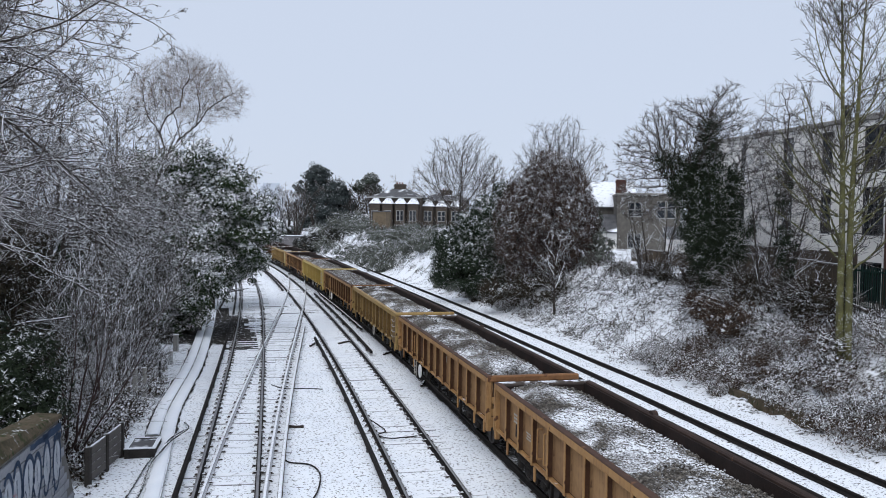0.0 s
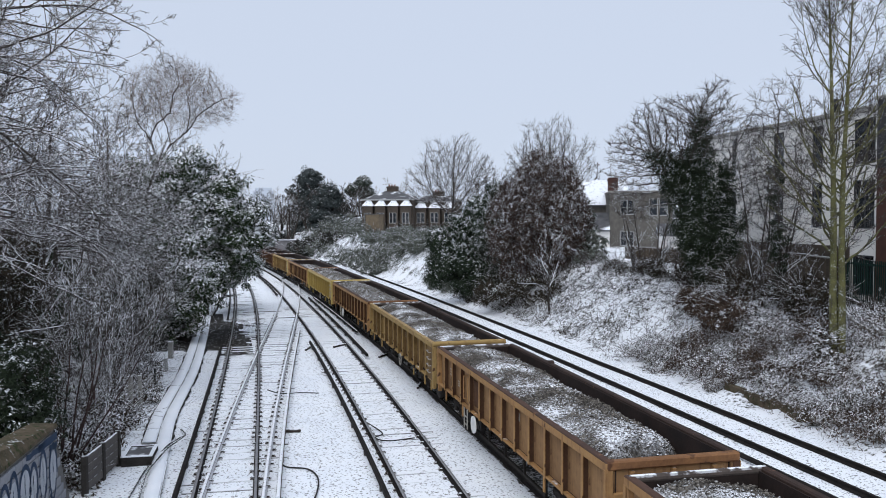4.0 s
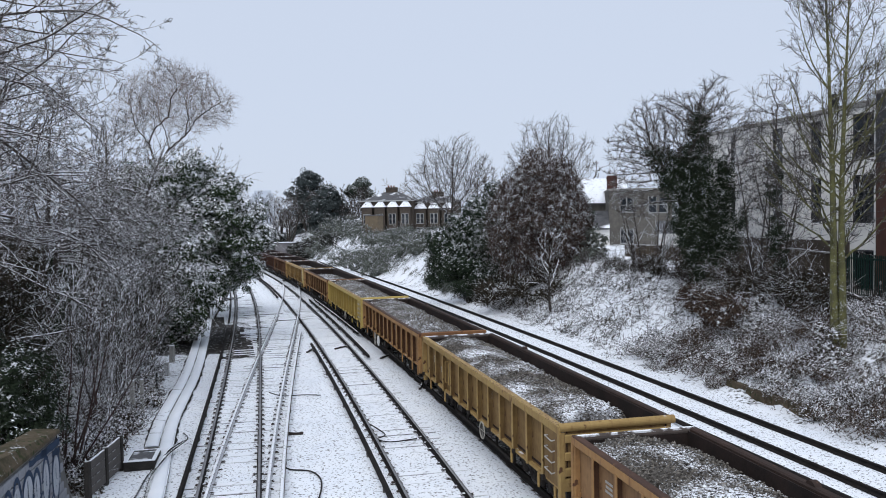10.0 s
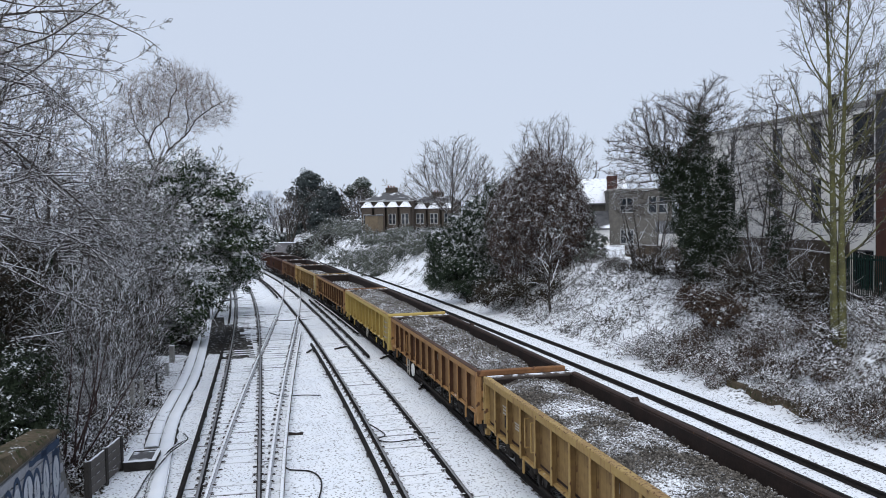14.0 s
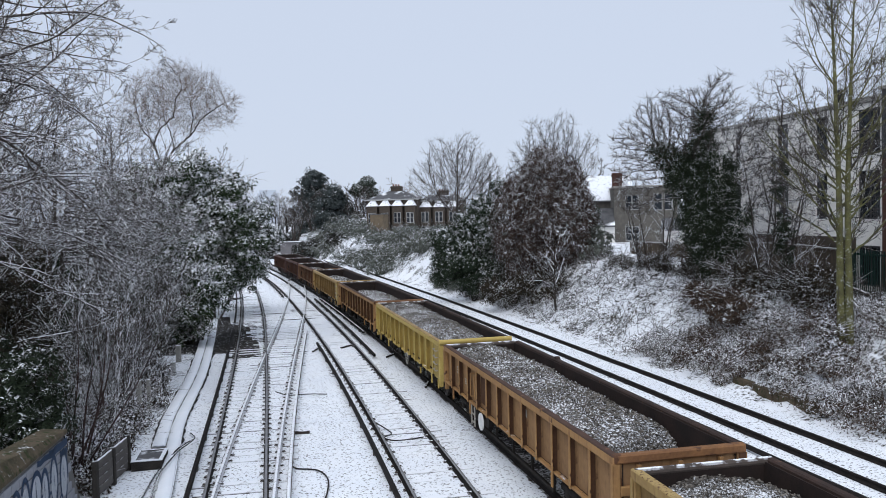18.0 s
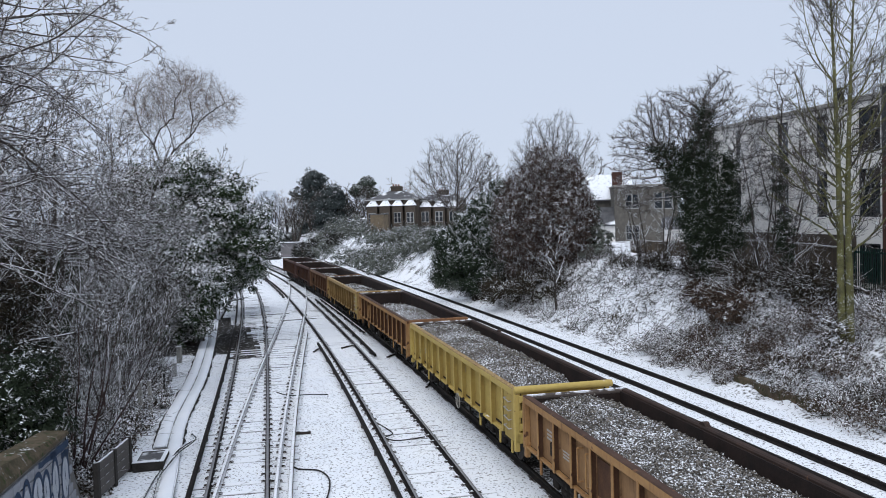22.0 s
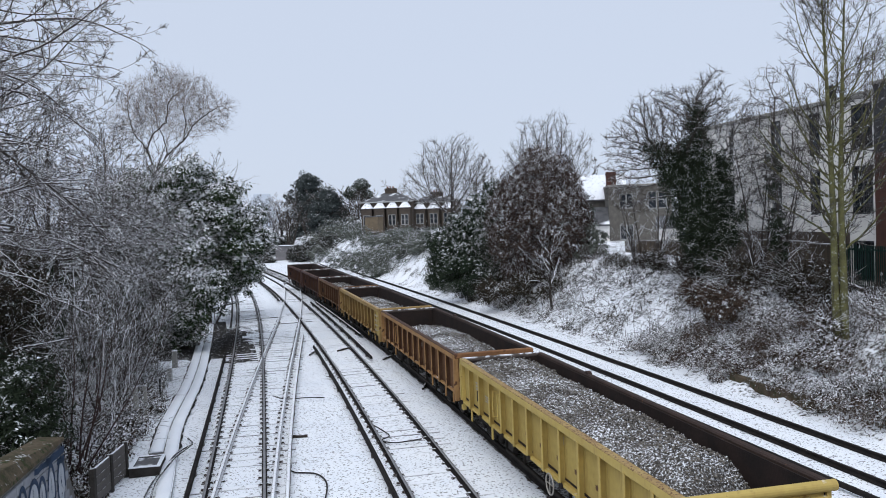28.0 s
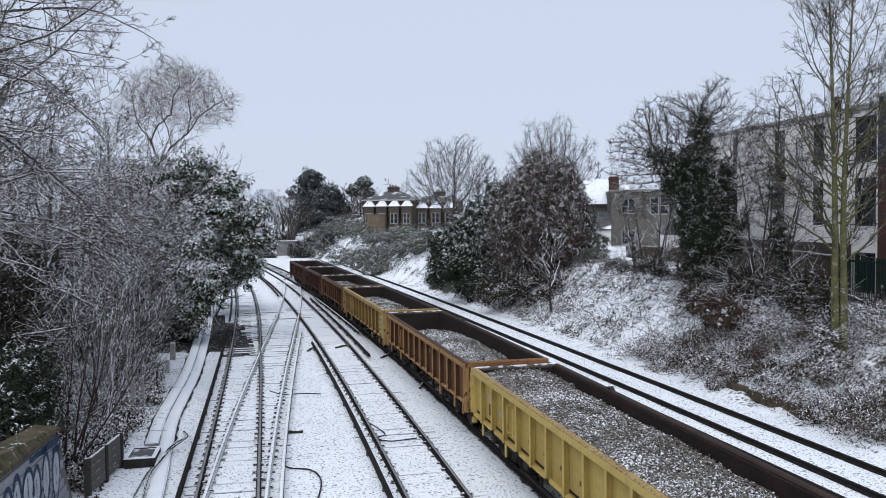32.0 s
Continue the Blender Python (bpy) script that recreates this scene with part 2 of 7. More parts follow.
m_redclad = mat("dark_red_brick", (0.10, 0.05, 0.04), (0.07, 0.038, 0.032), 3.0, 0.9, 0.3)
m_render = mat("white_render", (0.82, 0.80, 0.77), (0.74, 0.72, 0.69), 0.35, 0.9, 0.08)
m_brick = mat("red_brick", (0.20, 0.085, 0.06), (0.13, 0.06, 0.045), 3.0, 0.9, 0.3)
m_bracken = mat("dead_bracken", (0.045, 0.031, 0.024), (0.085, 0.058, 0.043), 1.0, 0.9, 0.0, snow=0.28, snow_lo=0.3, snow_hi=0.7, island=0.6)
m_brownbrick = mat("brown_brick", (0.095, 0.076, 0.062), (0.06, 0.05, 0.042), 3.0, 0.9, 0.3, snow=0.5, snow_lo=0.6, snow_hi=0.9)
m_greybrick = mat("grey_stock_brick", (0.15, 0.138, 0.122), (0.10, 0.094, 0.085), 3.0, 0.9, 0.3)
m_slate = mat("snowy_slate", (0.10, 0.10, 0.11), (0.15, 0.15, 0.16), 2.0, 0.7, 0.1, snow=0.95, snow_lo=0.2, snow_hi=0.4)
m_darkslate = mat("dark_slate", (0.07, 0.07, 0.075), (0.12, 0.12, 0.125), 2.0, 0.7, 0.1, snow=0.2, snow_lo=0.2, snow_hi=0.4, snow_scale=0.6)
m_frame = mat("dark_window_frame", (0.04, 0.04, 0.045), (0.06, 0.06, 0.065), 3.0, 0.5, 0.0)
m_whiteframe = mat("white_window_frame", (0.42, 0.42, 0.41), (0.33, 0.33, 0.32), 3.0, 0.5, 0.0)
m_black = mat("black_metal", (0.02, 0.022, 0.022), (0.035, 0.035, 0.035), 4.0, 0.5, 0.0, snow=0.5, snow_lo=0.7, snow_hi=0.95)
m_timber = mat("weathered_timber", (0.10, 0.078, 0.058), (0.06, 0.05, 0.04), 2.0, 0.9, 0.2, snow=0.8, snow_lo=0.6, snow_hi=0.9, piece=0.5)
m_glass = glass_mat("dark_window_glass", (0.02, 0.024, 0.03))
m_cable = mat("black_cable", (0.02, 0.02, 0.02), (0.035, 0.03, 0.03), 4.0, 0.6, 0.0)
m_block = mat("grey_concrete_block", (0.29, 0.30, 0.325), (0.20, 0.208, 0.228), 2.0, 0.9, 0.2, piece=0.4)
m_mortar = mat("mortar", (0.16, 0.155, 0.15), (0.11, 0.11, 0.105), 5.0, 0.95, 0.2)
m_blue = mat("blue_spray_paint", (0.03, 0.052, 0.098), (0.024, 0.04, 0.072), 5.0, 0.7, 0.05)
m_red = mat("red_spray_paint", (0.5, 0.06, 0.06), (0.4, 0.05, 0.06), 5.0, 0.7, 0.05)
m_palepaint = mat("pale_spray_paint", (0.44, 0.46, 0.50), (0.32, 0.35, 0.39), 4.0, 0.8, 0.05)
m_coping = mat("mossy_coping", (0.13, 0.10, 0.072), (0.05, 0.046, 0.028), 2.2, 0.95, 0.9, snow=0.1, snow_lo=0.3, snow_hi=0.9, snow_scale=3.0, snow_fine=12.0, spots=(0.04, 0.05, 0.022), spot_scale=5.0, spot_at=0.58)
# concrete lightened towards the sky's colour in place of haze
m_far = mat("hazed_far_concrete", (0.50, 0.54, 0.60), (0.54, 0.58, 0.64), 0.2, 0.9, 0.0)
# far leaves and twigs: snow on top, base colours paled to suggest haze
m_farleaf = mat("hazed_far_foliage", (0.10, 0.115, 0.11), (0.17, 0.185, 0.18), 0.6, 0.9, 0.0, snow=0.6, snow_lo=0.2, snow_hi=0.6, island=0.5)
m_fartwig = mat("hazed_far_twig", (0.22, 0.215, 0.22), (0.32, 0.31, 0.31), 1.0, 0.9, 0.0, snow=0.6, snow_lo=0.1, snow_hi=0.5)
m_pinkwall = mat("pale_painted_wall", (0.22, 0.205, 0.21), (0.15, 0.145, 0.15), 0.8, 0.9, 0.1)
m_orangecloth = mat("orange_plastic", (0.6, 0.2, 0.03), (0.5, 0.16, 0.03), 4.0, 0.5, 0.0)
m_ivybrown = mat("brown_ivy_leaf", (0.018, 0.02, 0.012), (0.05, 0.035, 0.025), 1.0, 0.7, 0.0, snow=0.30, snow_lo=0.45, snow_hi=0.8, island=0.6)
m_mark = mat("faded_stencil_paint", (0.42, 0.40, 0.36), (0.3, 0.28, 0.25), 6.0, 0.8, 0.0)
m_snow = mat("fresh_snow", (0.86, 0.88, 0.92), (0.80, 0.83, 0.88), 1.5, 0.9, 0.2)

m_gategreen = mat("green_steel_paint", (0.008, 0.022, 0.018), (0.014, 0.032, 0.026), 3.0, 0.6, 0.05, snow=0.3)

# ---- mesh helpers ----
def quick_mesh(name, verts, faces, mats, smooth=False, index=None):
    """A mesh from arrays: verts (N,3) and faces (M,3) or (M,4)."""
    verts, faces = np.asarray(verts, np.float32), np.asarray(faces, np.int32)
    me = bpy.data.meshes.new(name)
    k = faces.shape[1]
    me.vertices.add(len(verts))
    me.vertices.foreach_set("co", verts.ravel())
    me.loops.add(faces.size)
    me.loops.foreach_set("vertex_index", faces.ravel())
    me.polygons.add(len(faces))
    me.polygons.foreach_set("loop_start", np.arange(0, faces.size, k, dtype=np.int32))
    for m in mats if isinstance(mats, (list, tuple)) else [mats]:
        me.materials.append(m)
    if index is not None:
        me.polygons.foreach_set("material_index", np.asarray(index, np.int32))
    if smooth:
        me.polygons.foreach_set("use_smooth", np.ones(len(faces), bool))
    me.update(calc_edges=True)
    me.validate()
    return me


def part(name, data, material, parent, label="", at=None):
    """Links a mesh or a bmesh as one mesh object under a thing or under a part."""
    if isinstance(data, bmesh.types.BMesh):
        me = bpy.data.meshes.new(name)
        data.to_mesh(me)
        data.free()
        data = me
    if material is not None and not data.materials:
        data.materials.append(material)
    ob = new(name, data)
    if parent is not None:
        ob.parent = parent
    if at is not None:
        ob.matrix_basis = at
    return tagged(ob, label)


def thing(name, label, category, at=None, group="", kind=""):
    ob = new(name)
    ob.empty_display_size = 0.2
    if at is not None:
        ob.matrix_basis = at
    return tagged(ob, label, category, group, kind)


def boxes(specs, bevel=0.0, bm=None):
    """A bmesh of boxes (x0, x1, y0, y1, z0, z1)."""
    bm = bm or bmesh.new()
    for x0, x1, y0, y1, z0, z1 in specs:
        m = Matrix.LocRotScale(((x0 + x1) / 2, (y0 + y1) / 2, (z0 + z1) / 2), None, (abs(x1 - x0), abs(y1 - y0), abs(z1 - z0)))
        bmesh.ops.create_cube(bm, size=1, matrix=m)
    if bevel:
        bmesh.ops.bevel(bm, geom=bm.edges[:], offset=bevel, segments=1, affect="EDGES")
    return bm


def rod(bm, a, b, r, r2=None, sides=8):
    a, b = Vector(a), Vector(b)
    d = b - a
    m = Matrix.Translation((a + b) / 2) @ d.to_track_quat("Z", "Y").to_matrix().to_4x4()
    bmesh.ops.create_cone(bm, cap_ends=True, segments=sides, radius1=r, radius2=r if r2 is None else r2, depth=d.length, matrix=m)
    return bm


def tubes(p0, p1, r0, r1, sides):
    """Arrays of tapered tube segments; returns verts and quad faces."""
    n = len(p0)
    d = p1 - p0
    d = d / np.maximum(np.linalg.norm(d, axis=1, keepdims=True), 1e-6)
    ref = np.where(np.abs(d[:, 2:3]) > 0.9, np.array([[1.0, 0, 0]]), np.array([[0, 0, 1.0]]))
    a = np.cross(d, ref)
    a /= np.maximum(np.linalg.norm(a, axis=1, keepdims=True), 1e-6)
    b = np.cross(a, d)
    th = np.arange(sides) * 2 * np.pi / sides - np.pi / 2
    ring = a[:, None, :] * np.cos(th)[None, :, None] + b[:, None, :] * np.sin(th)[None, :, None]
    v = np.concatenate([p0[:, None, :] + ring * r0[:, None, None], p1[:, None, :] + ring * r1[:, None, None]], 1).reshape(-1, 3)
    i = np.arange(sides)
    j = (i + 1) % sides
    f = np.stack([i, j, j + sides, i + sides], 1)
    f = (f[None] + (np.arange(n) * 2 * sides)[:, None, None]).reshape(-1, 4)
    return v, f


def sweep(points, profile, mats, name, index=None):
    """A profile (across, up) swept along level points."""
    p = np.asarray(points, float)
    t = np.gradient(p, axis=0)
    t /= np.linalg.norm(t, axis=1, keepdims=True)
    nrm = np.stack([t[:, 1], -t[:, 0], 0 * t[:, 0]], 1)
    nrm /= np.linalg.norm(nrm, axis=1, keepdims=True)
    pr = np.asarray(profile, float)
    k = len(pr)
    v = p[:, None, :] + nrm[:, None, :] * pr[None, :, 0:1] + np.array([0, 0, 1.0]) * pr[None, :, 1:2]
    v = v.reshape(-1, 3)
    i = np.arange(k)
    j = (i + 1) % k
    f = np.stack([i, j, j + k, i + k], 1)
    f = (f[None] + (np.arange(len(p) - 1) * k)[:, None, None]).reshape(-1, 4)[:, ::-1]
    caps = []
    return quick_mesh(name, v, f, mats, index=None if index is None else np.tile(index, len(p) - 1))


# ---- plan: lines of the railway (x as a function of y, metres) ----
def rim(y):
    return -5.957e-4 * y * y - 0.2077 * y + 6.2393


def line_d(y):
    s = -1.1914e-3 * y - 0.2077
    return rim(y) + 1.38 * np.sqrt(1 + s * s)


def line_a(y):
    return -5.0248e-6 * y**3 + 2.7777e-4 * y**2 - 0.21909 * y - 1.0507


def line_b(y):
    return 2.7469e-6 * y**3 - 9.5869e-4 * y**2 - 0.18149 * y + 3.8151 - 0.0007 * np.maximum(y - 75.0, 0.0) ** 2


def line_x(y):
    y = np.minimum(y, 92.0) + 0 * y
    return -1.3115e-5 * y**3 + 1.8551e-3 * y**2 - 0.23329 * y - 1.1395


def line_c(y):
    q = np.minimum(y, 100.0)
    return -2.396e-4 * q * q - 0.23956 * q + 16.9085 - 0.77 - 0.275 * (y - q)


def curve(line, y0, y1, off=0.0, z=0.0, step=1.0):
    y = np.arange(y0, y1 + 1e-6, step)
    x = line(y)
    s = np.gradient(x, y)
    n = 1 / np.sqrt(1 + s * s)
    return np.stack([x + off * n, y - off * s * n, np.full_like(y, z)], 1)


# ---- ground: one sheet ----
def spread(lo, hi, fine0, fine1, step, grow=1.25):
    a = list(np.arange(fine0, fine1 + 1e-6, step))
    d = step
    while a[-1] < hi:
        d *= grow
        a.append(a[-1] + d)
    d = step
    while a[0] > lo:
        d *= grow
        a.insert(0, a[0] - d)
    return np.array(a)


def smooth(a, b, x):
    t = np.clip((x - a) / (b - a), 0, 1)
    return t * t * (3 - 2 * t)


LATTICE = np.random.RandomState(77).uniform(-1, 1, (64, 256, 256))


def wob(x, y, f, seed):
    """Smooth lattice noise in two octaves; f is about the waves per six metres."""
    out = 0
    for o, (g, amp) in enumerate(((f * 0.30, 0.7), (f * 0.71, 0.45))):
        t = LATTICE[(seed * 2 + o) % 64]
        a, b = x * g * 0.8 + y * g * 0.6 + 500.3, y * g * 0.8 - x * g * 0.6 + 700.7
        i, j = np.floor(a).astype(int), np.floor(b).astype(int)
        u, v = a - i, b - j
        u, v = u * u * (3 - 2 * u), v * v * (3 - 2 * v)
        p = lambda q, r: t[(i + q) % 256, (j + r) % 256]
        out = out + amp * ((p(0, 0) * (1 - u) + p(1, 0) * u) * (1 - v) + (p(0, 1) * (1 - u) + p(1, 1) * u) * v)
    return out


def crest(y):
    return np.clip(2.75 + (y - 32) * 0.035, 2.3, 3.9)


def ground_z(u, y):
    """Height of the ground at u metres right of the loaded line's centre."""
    z = -0.172 + 0 * u
    bank = smooth(9.9, 15.6, u + 0.35 * wob(u * 0, y, 0.5, 3))
    z = z + bank * (crest(y) + 0.17)
    rough = smooth(9.8, 10.8, u) * (1 - 0.6 * smooth(16.5, 19, u))
    z = z + rough * ((0.22 + 0.12 * smooth(44, 36, y)) * wob(u, y, 2.2, 4) + 0.13 * wob(u, y, 6.0, 5) + 0.07 * wob(u, y, 13, 6))
    left = smooth(-13.0, -20.0, u)
    z = z + left * (1.9 + 0.2 * wob(u, y, 0.8, 7))
    lrough = smooth(-12.6, -13.4, u)
    z = z + lrough * (0.10 * wob(u, y, 1.7, 8) + 0.06 * wob(u, y, 4.5, 9))
    wall_x = -8.74 + 0.2 * (18.5 - y)
    near = smooth(21.8, 19.6, y) * smooth(-0.25, -0.75, u + line_d(y) - wall_x)
    z = z + near * (1.3 + 0.13 * np.clip(20 - y, 0, 12)) * (1 - 0.6 * left)
    flat = 1 - np.maximum(rough, lrough)
    return z + flat * (0.018 * wob(u, y, 2.3, 10) + 0.012 * wob(u, y, 6.0, 11))


GU = spread(-1400, 1400, -24, 24, 0.3)
GV = spread(-500, 3200, 10, 112, 0.32)
uu, vv = np.meshgrid(GU, GV)
ref = line_d(np.clip(vv, -40, 170)) + np.where(vv > 170, (vv - 170) * -0.41, 0)
gz = ground_z(uu, vv)
nu, nv = len(GU), len(GV)
gi = (np.arange(nv - 1)[:, None] * nu + np.arange(nu - 1)[None, :]).ravel()
gf = np.stack([gi, gi + 1, gi + nu + 1, gi + nu], 1)
cu = (GU[:-1] + GU[1:]) / 2
cv = (GV[:-1] + GV[1:]) / 2
cuu, cvv = np.meshgrid(cu, cv)
# index 4: strip beneath the train, its shade held in the colour
gidx = np.where((np.abs(cuu + 0.25 * wob(cuu, cvv, 3.0, 27)) < 0.9) & (cvv < 170), 4, 0)
# index 3: snowless ground by the evergreen, tree shade in its colour
gidx = np.where(gidx == 4, 4, np.where((cuu > -13.6) & (cuu < -7.6) & (np.abs(cvv - 51) < 8.5 + 2.0 * wob(cuu, cvv, 1.1, 19)) & (cuu + 0.16 * (cvv - 51) < -7.9 + 0.9 * wob(cuu, cvv, 1.5, 18)), 3, np.where((cuu > 9.9) & (cuu < 30) | (cuu < -12.7) & (cuu > -30), 1, np.where(np.abs(cuu) > 30, 2, 0))))
ground = new("ground", quick_mesh("ground", np.stack([uu + ref, vv, gz], -1).reshape(-1, 3), gf, [m_ballast, m_bank, m_field, m_bare, m_undertrain], smooth=True, index=gidx.ravel()))
tagged(ground, "snow-covered ballast and earth banks beside the railway", "ground", kind="structure")


def on_ground(x, y):
    return float(ground_z(np.array([x - line_d(np.array(float(y)))]), np.array([float(y)]))[0])


# ---- railway tracks ----
RAIL = [(-0.07, -0.16), (0.07, -0.16), (0.07, -0.118), (0.012, -0.10), (0.012, -0.045), (0.038, -0.035), (0.038, 0.0), (-0.038, 0.0), (-0.038, -0.035), (-0.012, -0.045), (-0.012, -0.10), (-0.07, -0.118)]
RAIL_IDX = [0, 0, 0, 0, 0, 0, 1, 0, 0, 0, 0, 0]
COND = [(-0.06, -0.03), (0.06, -0.03), (0.06, -0.01), (0.045, 0.02), (0.045, 0.085), (-0.045, 0.085), (-0.045, 0.02), (-0.06, -0.01)]


def sleeper_mesh(half, wood, name="sleeper", high=-0.07):
    bm = boxes([(-half, half, -0.125, 0.125, -0.28, -0.148)], 0.015)
    wood_faces = set(bm.faces)
    for s in (-0.7525, 0.7525):
        boxes([(s - 0.16, s + 0.16, -0.075, 0.075, -0.16, -0.125), (s - 0.135, s - 0.055, -0.045, 0.045, -0.13, high), (s + 0.055, s + 0.135, -0.045, 0.045, -0.13, high)], 0, bm)
    for f in bm.faces:
        f.material_index = 0 if f in wood_faces else 1
    me = bpy.data.meshes.new(name)
    bm.to_mesh(me)
    bm.free()
    me.materials.append(wood)
    me.materials.append(m_chair)
    return me


def track(name, label, line, y0, y1, sl0, sl1, top=m_railtop, half=1.3, seed=1, side=m_rail, bare=(0, 0), low=0.0, high=-0.092):
    t = thing(name, label, "railway track", kind="structure")
    for off, nm in ((-0.7525, "rail"), (0.7525, "rail")):
        part(nm, sweep(curve(line, y0, y1, off), RAIL, [side, top], "rail", RAIL_IDX), None, t, "steel running rail, dark sides")
    me, bare_me = sleeper_mesh(half, m_sleeper, high=high), sleeper_mesh(half, m_baresleeper, high=high)
    r = random.Random(seed)
    y = sl0
    while y < sl1:
        s = (float(line(np.array(y + 0.5))) - float(line(np.array(y - 0.5))))
        a = math.degrees(math.atan(-s))
        part("sleeper", bare_me if bare[0] < y < bare[1] else me, None, t, at=pose(float(line(np.array(y))) + r.uniform(-0.03, 0.03), y, low + r.uniform(-0.042, 0.002), 0, 0, a + r.uniform(-0.8, 0.8)))
        y += 0.70 / math.sqrt(1 + s * s)
    return t


def conductor(label, line, y0, y1, off, mats=(m_rail, m_rail), z=0.0):
    t = thing("conductor_rail", label, "conductor rail", group="conductor rails", kind="structure")
    pts = curve(line, y0, y1, off, z, 0.8)
    part("rail", sweep(pts, COND, [mats[0], mats[1]], "conductor", [0, 0, 0, 0, 1, 0, 0, 0]), None, t)
    bm = boxes([(-0.06, 0.06, -0.06, 0.06, -0.17, -0.02)], 0.015)
    me = bpy.data.meshes.new("insulator")
    bm.to_mesh(me)
    bm.free()
    me.materials.append(m_concretedark)
    for i in range(2, len(pts) - 1, 4):
        part("insulator", me, None, t, at=pose(pts[i][0], pts[i][1], z))
    return t


track("track_a", "snow-covered railway track curving away, dark wooden sleepers", line_a, 8, 125, 17, 84, seed=1, bare=(44.5, 56))
track("track_b", "snow-covered railway track with dark rails", line_b, 8, 150, 17, 90, seed=2)
track("track_d", "railway track under the loaded wagons", line_d, 4, 165, 17, 100, top=m_rail, seed=3, bare=(0, 200), low=-0.05)
track("track_c", "snow-covered railway track beside the bank", line_c, 8, 165, 16, 80, top=m_rail, seed=4, low=-0.07, high=-0.1)
tagged(bpy.data.objects["track_a"], group="railway tracks")
xo = track("crossover_track", "snow-topped crossover rails between two tracks", line_x, 12, 104, 17, 60, top=m_whiterail, seed=5, side=m_whiterail)
conductor("dark conductor rail beside a running rail", line_a, 12, 52, -1.17)
conductor("dark conductor rail beside a running rail", line_a, 55, 100, -1.17)
conductor("dark conductor rail beside a running rail", line_b, 10, 45.8, -1.17)
conductor("dark conductor rail ending in a ramp", line_b, 40.2, 69, 1.17)
conductor("dark conductor rail beside a running rail", line_b, 72, 118, -1.17)
conductor("snow-topped conductor rail", line_x, 12, 50, 1.12, (m_whiterail, m_whiterail))
conductor("thin conductor rail beside the loaded wagons", line_d, 49, 70, -1.17, (m_rail, m_whiterail))

conductor("dark conductor rail in the snowy space between tracks", line_c, 8, 60, -1.80, z=-0.06)

# ---- ballast train ----
# seconds and metres along the line of one wagon's far end: steady, then slowing to a crawl
RUN = [(0, 67.75), (1, 65.7), (2, 63.6), (3.5, 60.43), (6, 55.55), (7.5, 52.45), (9, 49.3), (11, 45.2), (13, 41.15), (14.5, 37.95), (16.5, 33.4), (18, 29.95), (19, 27.65),
       (20, 25.5), (21, 23.4), (22, 21.35), (23, 19.4), (24, 17.55), (25, 15.8), (25.5, 15.0), (27.5, 12.85), (28, 12.5), (29, 11.9), (30, 11.4), (31, 11.08), (32, 10.86)]
RT, RS = np.array([a for a, _ in RUN], float), np.array([b for _, b in RUN], float)
RM = np.gradient(RS, RT)
LEN, PITCH, SHORT = 14.05, 14.8, 10.55
_ys = np.linspace(-60, 200, 5201)
_ss = np.concatenate([[0], np.cumsum(np.hypot(np.diff(rim(_ys)), np.diff(_ys)))])
_ss -= np.interp(0, _ys, _ss)


def run(t):
    i = int(np.clip(np.searchsorted(RT, t, side="right") - 1, 0, len(RT) - 2))
    h = RT[i + 1] - RT[i]
    w = (t - RT[i]) / h
    return float((1 + 2 * w) * (1 - w) ** 2 * RS[i] + w * (1 - w) ** 2 * h * RM[i] + w * w * (3 - 2 * w) * RS[i + 1] + w * w * (w - 1) * h * RM[i + 1])


def at_s(s):
    y = float(np.interp(s, _ss, _ys))
    return Vector((float(line_d(np.array(y))), y, 0.0))


def wagon_pose(t, k):
    """Pose of wagon k at t: local +y points away from the bridge, origin under its middle at rail level. The three last wagons are shorter."""
    far = run(t) + (6 - max(k, 3)) * PITCH + max(3 - k, 0) * (SHORT + 0.75)
    long = LEN if k > 2 else SHORT
    a, b = at_s(far - 2.3), at_s(far - long + 2.3)
    d = a - b
    c = (a + b) / 2
    return pose(c.x, c.y, 0, 0, 0, math.degrees(math.atan2(-d.x, d.y)))


H0, H1 = 1.06, 2.30


def wheelset_mesh():
    bm = bmesh.new()
    for s in (-0.75, 0.75):
        rod(bm, (s - 0.065, 0, 0), (s + 0.065, 0, 0), 0.44, sides=24)
        i = -0.065 if s > 0 else 0.065
        rod(bm, (s + i * 1.3, 0, 0), (s + i, 0, 0), 0.47, sides=24)
    rod(bm, (-0.95, 0, 0), (0.95, 0, 0), 0.09, sides=10)
    boxes([(0.81, 0.835, -0.05, 0.05, -0.38, 0.38), (-0.835, -0.81, -0.05, 0.05, -0.38, 0.38)], 0, bm)
    me = bpy.data.meshes.new("wheelset")
    bm.to_mesh(me)
    bm.free()
    me.materials.append(m_wheel)
    return me


def bogie_mesh():
    bm = bmesh.new()
    for s in (-1, 1):
        x0, x1 = sorted((s * 0.97, s * 1.09))
        boxes([(x0, x1, -1.25, 1.25, 0.52, 0.72), (x0, x1, -0.45, 0.45, 0.34, 0.55), (x0, x1, -1.05, -0.75, 0.36, 0.66), (x0, x1, 0.75, 1.05, 0.36, 0.66)], 0.03, bm)
        for y in (-0.28, 0, 0.28):
            rod(bm, (s * 1.03, y, 0.42), (s * 1.03, y, 0.85), 0.085, sides=8)
    boxes([(-1.0, 1.0, -0.28, 0.28, 0.5, 0.85)], 0.03, bm)
    me = bpy.data.meshes.new("bogie_frame")
    bm.to_mesh(me)
    bm.free()
    me.materials.append(m_under)
    return me


